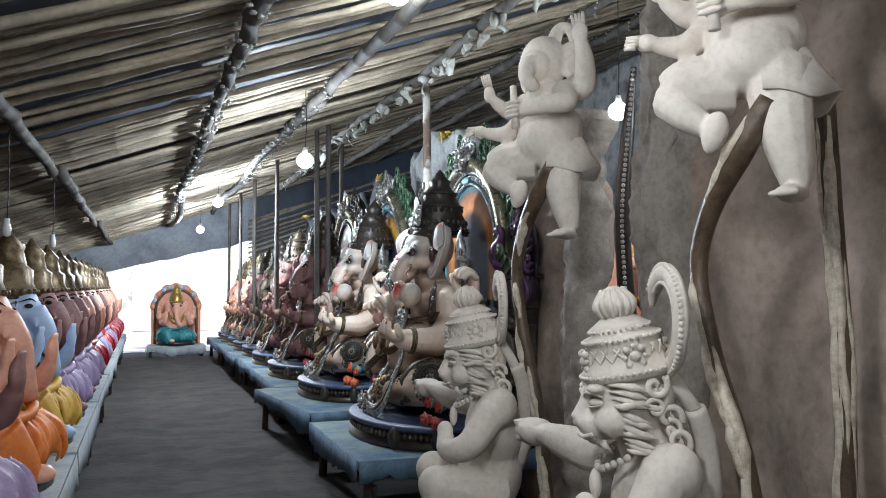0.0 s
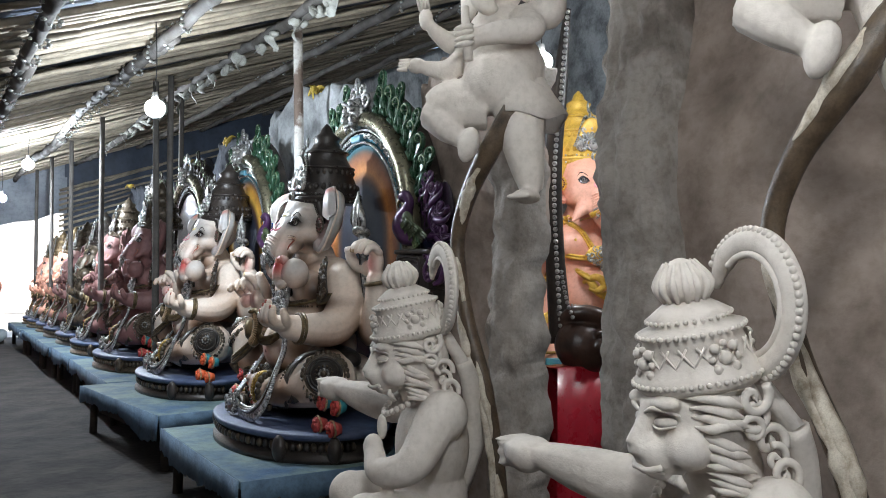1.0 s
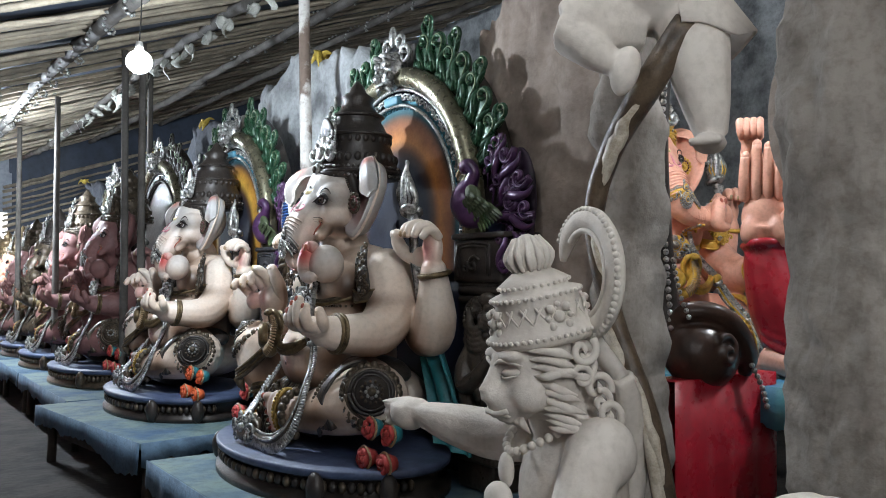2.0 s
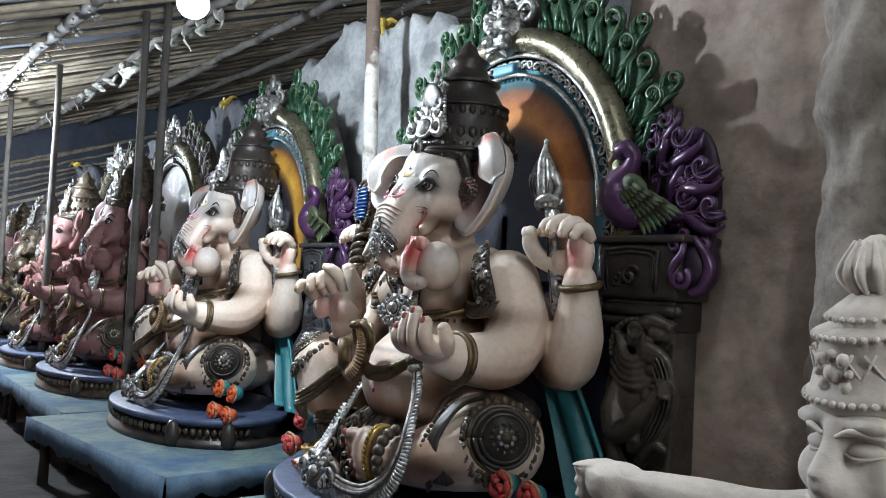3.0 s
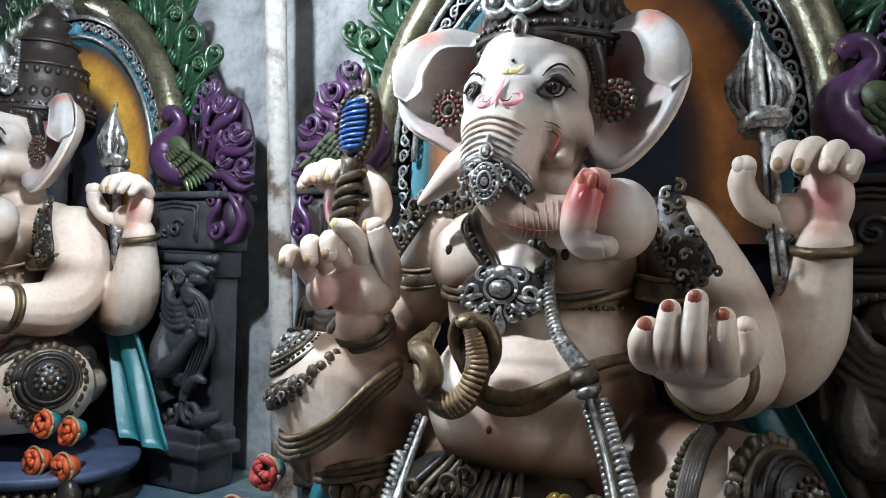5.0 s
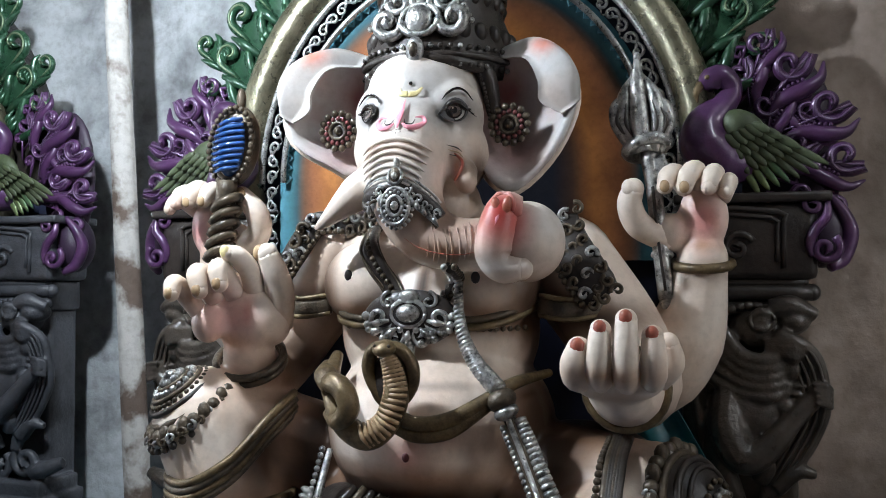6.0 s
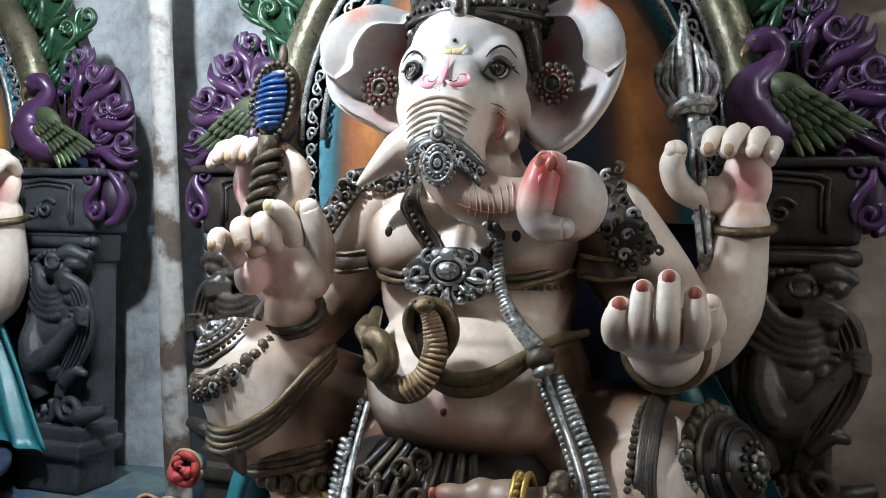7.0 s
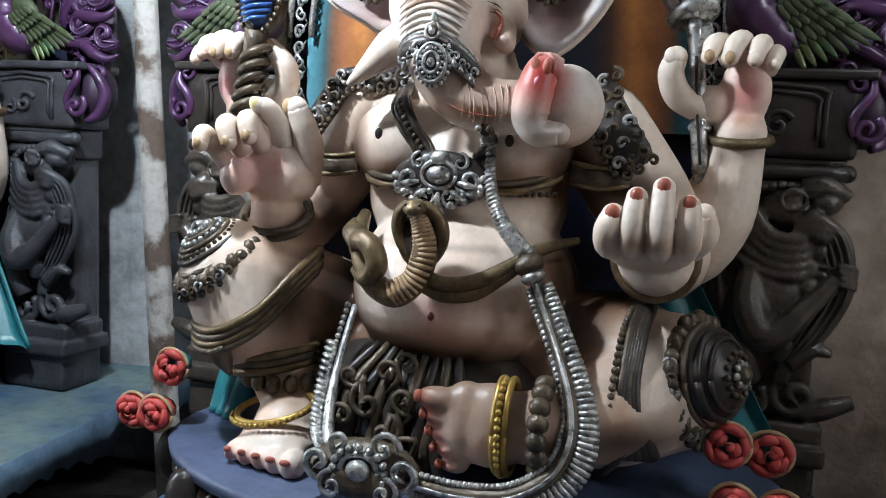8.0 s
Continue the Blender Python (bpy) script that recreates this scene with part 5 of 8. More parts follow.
    loop = [(0.30, 0.58, 1.05), (0.345, 0.61, 0.96), (0.400, 0.675, 0.86), (0.425, 0.725, 0.77), (0.40, 0.76, 0.69), (0.32, 0.785, 0.635), (0.21, 0.79, 0.62), (0.10, 0.79, 0.628)]
    s.tube(p(*loop), [0.014, 0.015, 0.016, 0.017, 0.018, 0.018, 0.018, 0.016], BR, 8, 8)
    s.tube(p(*[(u, f + 0.013, z) for u, f, z in loop]), 0.007, SI, 7, 8)
    pts, _ = spline(np.array(loop), np.zeros(len(loop)), 9)
    for k in range(2, len(pts) - 1):
        d = pts[k + 1] - pts[k]
        d /= np.linalg.norm(d)
        side = np.array((d[2], 0, -d[0]))
        w = 0.012 + 0.020 * min(k / 30, 1)
        a = pts[k] - side * 0.010 * 0
        s.tube([P(*(a - side * 0.012)), P(*(a - side * (0.014 + w * 0.7) + np.array((0, 0.006, 0)))), P(*(a - side * (0.016 + 1.5 * w)))], [0.008, 0.010, 0.006], SI, 6, 2)
        s.ball(P(*(a + side * 0.022)), 0.009, SI, seg=6, rings=4)
    left = [(-0.15, 0.53, 0.94), (-0.150, 0.60, 0.84), (-0.142, 0.665, 0.75), (-0.120, 0.725, 0.685), (-0.080, 0.77, 0.65)]
    s.tube(p(*left), [0.008, 0.010, 0.013, 0.015, 0.015], SI, 8, 8)
    s.beads(p(*[(u - 0.02, f, z) for u, f, z in left]), 0.008, SI, 2.1)
    pts, _ = spline(np.array(left), np.zeros(len(left)), 7)
    for k in range(6, len(pts)):
        s.ball(P(pts[k][0] - 0.028, pts[k][1], pts[k][2]), (0.020, 0.014, 0.008), SI, (0, 25, 0), 7, 5)
    c = np.array(P(-0.008, 0.800, 0.638))
    s.ball(c + np.array((0, 0.02, 0)), (0.13, 0.03, 0.066), BR, (-30, 0, 0), 20, 10)
    s.ball(c + np.array((0, -0.012, 0.006)), (0.028, 0.02, 0.024), SI, seg=14, rings=8)
    s.tube([c + np.array((0.042 * math.cos(a), -0.006, 0.006 + 0.034 * math.sin(a))) for a in np.linspace(0, 6.3, 22)], 0.008, SI, 6, 1)
    for side in (-1, 1):
        s.scroll(c + np.array((side * 0.095, 0, 0.01)), 0.046, SI, 1.3, math.pi if side > 0 else 0, side, 0.24)
        s.scroll(c + np.array((side * 0.05, 0.01, 0.055)), 0.036, SI, 1.3, 0, side, 0.24)
        s.scroll(c + np.array((side * 0.06, -0.01, -0.035)), 0.034, SI, 1.3, 1.57, -side, 0.24)
    for k in range(16):
        a = k * math.pi / 8
        s.ball(c + np.array((0.06 * math.cos(a), -0.008, 0.004 + 0.05 * math.sin(a))), 0.0095, SI, seg=7, rings=5)

    # knee caps with fringes, leg bands, anklets
    for c, n, r in (((-0.535, 0.565, 1.065), (-0.40, 0.42, 0.8), 0.105), ((0.700, 0.50, 0.865), (0.86, 0.46, 0.22), 0.112)):
        cc, nn = np.array(P(*c)), np.array((n[0], -n[1], n[2]))
        nn /= np.linalg.norm(nn)
        a1 = np.cross(nn, (0, 0, 1))
        a1 /= np.linalg.norm(a1)
        a2 = np.cross(nn, a1)
        ring = lambda q, h, k: [cc + nn * h + q * (a1 * math.cos(a) + a2 * math.sin(a)) for a in np.linspace(0, 2 * math.pi, k)]
        dome = lambda q: -0.060 + math.sqrt(max((r * 1.02) ** 2 - q * q, 0.0)) + 0.004
        for q, t, m in ((r * 0.97, 0.011, BR), (r * 0.84, 0.008, BK), (r * 0.64, 0.007, BR), (r * 0.38, 0.006, BR)) if c[0] < 0 else ((r * 0.97, 0.010, BR), (r * 0.85, 0.009, BK), (r * 0.70, 0.006, BK)):
            s.tube(ring(q, dome(q) - 0.002, 31), t, m, 7, 1)
        mat = SI if c[0] < 0 else BR
        s.ball(cc + nn * dome(0), 0.020, mat, seg=12, rings=8)
        for count, q, size, m in ((8, r * 0.24, 0.011, mat), (18, r * 0.52, 0.0085, mat), (30, r * 0.75, 0.0065, BR)) if c[0] < 0 else ((8, r * 0.22, 0.009, SI), (13, r * 0.42, 0.0075, BR)):
            for q3 in ring(q, dome(q), count + 1)[:-1]:
                s.ball(q3, size, m, seg=7, rings=5)
        s.ball(cc - nn * 0.060, r * 1.02, BK, seg=20, rings=12)
        for k, q in enumerate(ring(r * 1.1, -0.04, 27)):
            s.ball(q, (0.019, 0.019, 0.024 if k % 2 else 0.017), BR, seg=7, rings=5)
            s.scroll(q + np.array((0, -0.012, -0.014)), 0.015, BR if k % 2 else SI, 1.0, k * 1.7, 1 if k % 2 else -1, 0.36)
            s.ball(q + np.array((0, -0.006, -0.034)), 0.011, BR if k % 2 else BK, seg=6, rings=4)
    for k in range(4):
        dz = 0.017 * k
        s.tube(p((-0.60, 0.45, 0.885 - dz), (-0.555, 0.60, 0.865 - dz), (-0.455, 0.66, 0.868 - dz), (-0.36, 0.63, 0.925 - dz), (-0.305, 0.55, 1.01 - dz), (-0.29, 0.44, 1.06 - dz)), 0.011, BR if k % 2 else DG, 7, 6)
    s.tube(p((-0.455, 0.655, 0.83), (-0.44, 0.645, 0.79), (-0.435, 0.625, 0.755)), [0.03, 0.022, 0.006], BR, 8, 4)
    for k, m in enumerate((DG, BR, DG)):
        z = 0.795 - 0.018 * k
        s.tube([P(-0.388 + 0.108 * math.cos(a), 0.487 + 0.108 * math.sin(a), z + 0.02 * math.cos(a)) for a in np.linspace(0, 2 * math.pi, 27)], 0.011, m, 7, 1)
    for k in range(14):
        a = k * math.pi / 7
        s.ball(P(-0.360 + 0.094 * math.cos(a), 0.492 + 0.094 * math.sin(a), 0.732), (0.02, 0.02, 0.024), BR, seg=8, rings=6)
    s.tube([P(-0.330 + 0.100 * math.cos(a), 0.59 + 0.07 * math.sin(a), 0.675 + 0.018 * math.cos(a) - 0.02 * math.sin(a)) for a in np.linspace(0, 2 * math.pi, 25)], 0.009, GO, 7, 1)
    s.beads([P(-0.330 + 0.103 * math.cos(a), 0.605 + 0.075 * math.sin(a), 0.675 + 0.018 * math.cos(a) - 0.02 * math.sin(a)) for a in np.linspace(0, 3.14, 12)], 0.007, GO, 2.1, 3)
    for du in (0.0, 0.022):
        s.tube([P(0.270 + du, 0.700 + 0.070 * math.cos(a), 0.750 + 0.102 * math.sin(a)) for a in np.linspace(0, 2 * math.pi, 25)], 0.008, GO, 7, 1)
    s.beads([P(0.280, 0.705 + 0.073 * math.cos(a), 0.750 + 0.104 * math.sin(a)) for a in np.linspace(-1.5, 1.5, 10)], 0.008, GO, 2.1, 3)
    for k in range(9):
        a = -1.4 + k * 0.35
        s.ball(P(0.360, 0.685 + 0.085 * math.cos(a), 0.75 + 0.10 * math.sin(a)), (0.024, 0.02, 0.022), BR, seg=8, rings=6)
    for k in range(6):
        du = 0.0060 * k
        s.tube(p((0.520 + du, 0.44, 0.988), (0.513 + du, 0.57, 0.948), (0.507 + du * 1.1, 0.662 - 0.3 * du, 0.83), (0.502 + du * 2.6, 0.646 - 0.9 * du, 0.70)), [0.0095, 0.0095, 0.0105, 0.018], (BR, BK, BK, BR, BK, BK)[k], 8, 6)
    s.beads(p((0.505, 0.45, 0.985), (0.497, 0.58, 0.945), (0.492, 0.675, 0.83), (0.487, 0.665, 0.70)), 0.009, BR, 2.1)
    s.ball(P(0.47, 0.28, 0.935), (0.15, 0.10, 0.055), BK, (0, 12, 0), 18, 10)
    s.ball(P(0.465, 0.355, 0.950), (0.040, 0.020, 0.026), BR, (-25, 0, 0), 16, 8)
    s.ball(P(0.465, 0.366, 0.955), (0.026, 0.014, 0.016), SI, (-25, 0, 0), 14, 8)
    s.tube(p((0.515, 0.645, 0.72), (0.500, 0.645, 0.69), (0.485, 0.64, 0.655)), [0.022, 0.018, 0.005], BK, 8, 4)

    for k in range(5):
        s.ball(P(-0.390 + 0.043 * k, 0.706 + 0.009 * k, 0.598 + 0.001 * k), (0.010 + 0.0013 * k, 0.010, 0.008), NA, (-35, 0, 0), 8, 6)
        s.ball(P(0.096 + 0.012 * k, 0.744 - 0.004 * k, 0.803 - 0.037 * k), (0.010, 0.013, 0.015 - 0.001 * k), NA, seg=8, rings=6)
    # dark carved skirt between the legs
    s.ball(P(0.06, 0.40, 0.72), (0.36, 0.24, 0.16), BK, seg=24, rings=12)
    for k in range(9):
        u = -0.15 + 0.036 * k
        s.tube(p((u * 0.7 + 0.03, 0.55, 0.86), (u + 0.01, 0.625, 0.77), (u - 0.012 * (k % 3), 0.655, 0.67), (u - 0.01, 0.675, 0.585)), [0.010, 0.014, 0.016, 0.014], BR if k % 2 else BK, 8, 5)
    for k, (u, z, q) in enumerate(((-0.105, 0.80, 0.034), (-0.055, 0.745, 0.044), (-0.11, 0.71, 0.036), (-0.02, 0.815, 0.032), (0.0, 0.69, 0.042), (-0.07, 0.65, 0.040), (0.035, 0.76, 0.036), (0.05, 0.65, 0.038), (0.03, 0.835, 0.028))):
        s.scroll(P(u, 0.64 + 0.35 * (0.80 - z), z), q, BR, 1.15, k * 1.9, 1 if k % 2 else -1, 0.24, tail=(-q * 0.4, 0.0, -q * 2.0))

    PM = lambda u, f, z: P(u + 0.04, f + 0.02, z - 0.035)
    pm = lambda *pts: [PM(*q) for q in pts]
    # mace with a blue oval, in the one raised hand; the flame-headed lance in the other
    s.tube(pm((-0.635, 0.30, 1.39), (-0.612, 0.31, 1.52), (-0.598, 0.31, 1.66)), [0.022, 0.026, 0.03], BR, 10, 5)
    for k in range(5):
        s.tube([PM(-0.622 + 0.006 * k + 0.036 * math.cos(a), 0.31 + 0.032 * math.sin(a), 1.46 + 0.034 * k + 0.018 * math.cos(a)) for a in np.linspace(0, 6.3, 15)], 0.013, BR, 6, 1)
    s.ball(PM(-0.585, 0.285, 1.76), (0.072, 0.04, 0.115), BR, (0, 8, 0), 18, 12)
    s.ball(PM(-0.585, 0.31, 1.755), (0.046, 0.03, 0.085), BL, (0, 8, 0), 18, 12)
    for k in range(9):
        z = 1.69 + 0.0165 * k
        w = 0.044 * math.sqrt(max(0.1, 1 - ((z - 1.755) / 0.09) ** 2))
        s.tube(pm((-0.59 + 0.12 * (z - 1.755) - w, 0.325, z - 0.006), (-0.585 + 0.12 * (z - 1.755), 0.343, z), (-0.58 + 0.12 * (z - 1.755) + w, 0.325, z + 0.006)), 0.0065, BL, 6, 4)
    s.beads([PM(-0.585 + 0.066 * math.cos(a) + 0.012 * math.sin(a), 0.318, 1.758 + 0.105 * math.sin(a)) for a in np.linspace(0, 6.28, 26)], 0.009, BR, 2.0, 2)
    s.ball(PM(-0.57, 0.285, 1.89), (0.014, 0.014, 0.035), BR, seg=8, rings=6)
    lance = lambda u, f, z: P(u - 0.026, f - 0.098, z + 0.008)
    s.tube([lance(*q) for q in ((0.650, 0.30, 1.29), (0.636, 0.31, 1.42), (0.622, 0.315, 1.57), (0.610, 0.315, 1.66))], [0.022, 0.02, 0.02, 0.024], SI, 10, 4)
    s.tube([lance(*q) for q in ((0.648, 0.322, 1.31), (0.634, 0.332, 1.42), (0.620, 0.337, 1.57))], 0.004, BK, 6, 4)
    s.ball(lance(0.650, 0.30, 1.29), (0.02, 0.02, 0.03), SI, seg=8, rings=6)
    s.ball(lance(0.640, 0.30, 1.40), (0.029, 0.029, 0.016), SI, seg=12, rings=8)
    s.ball(lance(0.638, 0.30, 1.425), (0.024, 0.024, 0.012), SI, seg=12, rings=8)
    s.box(lance(0.640, 0.32, 1.625), (0.035, 0.03, 0.05), SI, (0, -20, 0), 0.006)
    s.tube([lance(0.604 + 0.046 * math.cos(a), 0.315 + 0.036 * math.sin(a), 1.672 + 0.016 * math.sin(a) + 0.012 * math.cos(a)) for a in np.linspace(0, 6.3, 21)], 0.017, SI, 8, 1)
    # flames: broad ribbons that rise from the cup and close over one another
    for du, z1, w, bow in ((-0.004, 1.900, 0.026, 0.0), (-0.026, 1.860, 0.021, -0.006), (0.026, 1.860, 0.021, 0.006), (-0.042, 1.815, 0.017, -0.008), (0.044, 1.81, 0.017, 0.008)):
        s.tube([lance(0.604 + du * 0.7, 0.335 - abs(du) * 0.3, 1.66), lance(0.596 + du * 1.25 + bow, 0.342 - abs(du) * 0.3, 1.73), lance(0.590 + du * 1.15 + bow, 0.337, 0.5 * (1.74 + z1)), lance(0.584 + du * 0.25, 0.325, z1)], [w * 0.8, w, w * 0.9, 0.006], SI, 8, 6)
        s.tube([lance(0.604 + du * 0.7, 0.352 - abs(du) * 0.3, 1.68), lance(0.596 + du * 1.2 + bow, 0.360 - abs(du) * 0.3, 1.73), lance(0.590 + du * 1.0 + bow, 0.352, 0.5 * (1.74 + z1) - 0.01)], [0.003, 0.006, 0.002], BK, 6, 6)
    s.ball(lance(0.592, 0.318, 1.75), (0.040, 0.026, 0.085), SI, seg=14, rings=10)
    s.ball(lance(0.584, 0.325, 1.902), (0.010, 0.010, 0.014), SI, seg=8, rings=6)

    # teal shawl ends falling beside the body, with buds at the hem
    for side, base in ((1, 0.60), (-1, -0.51)):
        if side > 0:
            fold = lambda k, z: 0.085 + 0.022 * math.sin(2.1 * k + 3 * z) + 0.10 * max(0.9 - z, 0)
            bent_sheet(s, [[(0.425 + 0.042 * k + (1.05 - z) * 0.50 + 0.012 * k * (1.05 - z), fold(k, z), z - 0.006 * k) for k in range(6)] for z in (1.07, 0.98, 0.86, 0.73, 0.60)], 0.02, TE)
        for k in range(0 if side > 0 else 3):
            u = base + side * 0.033 * k
            s.tube(p((u * 0.9, 0.12, 1.12 - 0.02 * k), (u, 0.20, 0.98), (u + side * 0.03, 0.27, 0.80), (u + side * 0.05, 0.36 - 0.01 * k, 0.62), (u + side * 0.06, 0.42 - 0.02 * k, 0.56)), [0.04 + 0.008 * (k % 3), 0.042, 0.036 + 0.008 * (k % 2), 0.036, 0.02], TE, 8, 5)
        for k, (du, f, z) in enumerate(((0.10, 0.50, 0.72), (0.19, 0.46, 0.70), (0.12, 0.54, 0.60), (0.22, 0.50, 0.585))):
            if side < 0 and k in (1,):
                continue
            c = np.array(P(base + side * (du + (0.07 if side < 0 else 0.03)), f + 0.02, z))
            s.tube([c + np.array((0, 0.05, 0)), c], [0.03, 0.05], TE if k < 2 else RO, 10, 1)
            s.tube([c + np.array((0.049 * math.cos(a), 0.002 * math.sin(3 * a + k), 0.049 * math.sin(a))) for a in np.linspace(0, 6.3, 20)], 0.0055, TN, 6, 1)
            # petals: uneven crescents, the inner ones standing further out
            for j in range(9):
                q, mid, half = (0.036, 1.26 * j + 0.5 * k, 0.95) if j < 5 else (0.020, 1.75 * j + k, 0.85) if j < 8 else (0.008, 0.6 * k, 1.2)
                q *= 1 + 0.12 * math.sin(2.3 * j + 1.7 * k)
                arc = np.linspace(mid - half, mid + half, 7)
                s.tube([c + np.array((q * math.cos(a), -0.004 - 0.005 * (j // 3) - 0.006 * math.sin(3.14 * i / 6), q * math.sin(a))) for i, a in enumerate(arc)], [0.003, 0.008, 0.011, 0.0125, 0.011, 0.008, 0.003], RO, 7, 2)
            s.tube([c + np.array((0.011 * math.cos(a), -0.026, 0.011 * math.sin(a))) for a in np.linspace(0.5 + k, 3.0 + k, 7)], [0.0005, 0.002, 0.0028, 0.003, 0.0028, 0.002, 0.0005], NA, 6, 1)

    # oval pedestal with a blue plate, carved frieze and stub feet
    s.lathe([(0.0, 0.80, 0.50), (0.03, 0.80, 0.50), (0.045, 0.76, 0.47), (0.11, 0.75, 0.46), (0.125, 0.79, 0.49)], BK, 48, (0.10, -0.40))
    s.lathe([(0.125, 0.795, 0.495), (0.15, 0.80, 0.50), (0.16, 0.785, 0.49)], PL, 48, (0.10, -0.40))
    for k in range(44):
        a = math.pi + k * math.pi / 43
        c = np.array((0.10 + 0.765 * math.cos(a), -0.40 + 0.475 * math.sin(a), 0.085))
        s.ball(c, (0.024, 0.018, 0.026), BR if k % 2 else BK, (0, 0, 0), 7, 5)
    for a in (3.35, 3.9, 5.5, 6.05):
        s.ball((0.10 + 0.80 * math.cos(a), -0.40 + 0.50 * math.sin(a), 0.075), (0.05, 0.04, 0.075), BK, seg=10, rings=8)
    return s.mesh(name, [SKIN, SILVER, BRONZE, BLACKED, GOLD, BLUE, TEAL, WHITEEYE, DARKEYE, MARKRED, MARKYELLOW, DARKGOLD, PLATE, ROSE, NAILRED, NAILTAN, LIDDARK, REDBEAD, IRIS])


FIGURE = figure_mesh("elephant_headed_statue")
FIGURE_FAR = figure_mesh("elephant_headed_statue", 0.02, 2)

# ---- thrones behind the figures ----
def arch_pt(r, a, f=0.0):
    """A point on the throne's arch: a is the angle from the springing on the one side, over the top, to the other."""
    return P(-r * 0.96 * math.cos(a), f, 1.66 + r * 1.06 * math.sin(a))


def scroll_mesh(name, kind):
    s = Shape()
    if kind == "leaf":
        s.scroll((0.0, 0, 0.06), 0.052, 0, 0.98, -0.4, 1, 0.34, tail=(0.045, 0.0, -0.075))
        # thin pale tube on the crest: the leaf's painted highlight
        s.scroll((0.0, -0.0145, 0.06), 0.052, 1, 0.98, -0.4, 1, 0.085, tail=(0.045, 0.0, -0.075))
        s.tube([(0.02, 0.0, -0.08), (-0.02, -0.008, -0.02), (-0.055, -0.006, 0.02), (-0.06, 0, 0.06)], [0.012, 0.018, 0.015, 0.004], 0, 8, 4)
        s.tube([(0.05, 0.0, -0.08), (0.06, -0.012, -0.02), (0.075, -0.004, 0.04)], [0.012, 0.018, 0.006], 0, 8, 4)
        for k in range(3):
            s.tube([(-0.03 + 0.02 * k, -0.012, -0.085), (-0.035 + 0.02 * k, -0.022, -0.06), (-0.05 + 0.02 * k, -0.014, -0.03)], [0.008, 0.012, 0.003], 0, 6, 4)
        s.ball((0.0, 0.012, -0.02), (0.07, 0.014, 0.08), 0, seg=12, rings=8)
    else:
        s.scroll((0.0, -0.004, 0.035), 0.058, 0, 1.15, 0.5, -1, 0.30, tail=(-0.060, 0.0, -0.13))
        # thin lavender tube on the crest: the curl's painted highlight
        s.scroll((0.0, -0.0190, 0.035), 0.058, 1, 1.15, 0.5, -1, 0.075, tail=(-0.060, 0.0, -0.13))
        s.tube([(-0.055, 0.004, -0.125), (-0.010, -0.012, -0.070), (0.045, -0.016, -0.040), (0.085, -0.010, -0.005), (0.092, 0.0, 0.045)], [0.010, 0.022, 0.024, 0.016, 0.004], 0, 9, 5)
        s.scroll((-0.082, -0.002, 0.010), 0.030, 0, 1.0, 0.3, 1, 0.34, tail=(-0.055, 0, -0.10))
        s.beads([(-0.035, -0.012, -0.075), (0.0, -0.020, -0.035), (0.050, -0.020, -0.008)], 0.007, 0, 2.0, 3)
    return s.mesh(name, [GREEN, LEAFRIDGE] if kind == "leaf" else [PURPLE, CURLRIDGE])


LEAF, CURL = scroll_mesh("leaf_scroll", "leaf"), scroll_mesh("curl_scroll", "curl")
s = Shape()
s.scroll((0, 0, 0), 0.022, 0, 1.2, 0.4, 1, 0.27, seg=6, tail=(-0.022, 0, -0.02))
SMALLCURL = s.mesh("silver_curl", [BEAD])


def arch_band(r0, r1, f, thick, a0=0.0, a1=math.pi, n=40):
    s = Shape()
    verts = []
    for a in np.linspace(a0, a1, n):
        for r, df in ((r0, 0), (r1, 0), (r1, -thick), (r0, -thick)):
            verts.append(arch_pt(r, a, f + df))
    faces = [(i * 4 + j, i * 4 + (j + 1) % 4, (i + 1) * 4 + (j + 1) % 4, (i + 1) * 4 + j) for i in range(n - 1) for j in range(4)]
    faces += [(3, 2, 1, 0), tuple((n - 1) * 4 + j for j in range(4))]
    s.add(verts, faces)
    return s


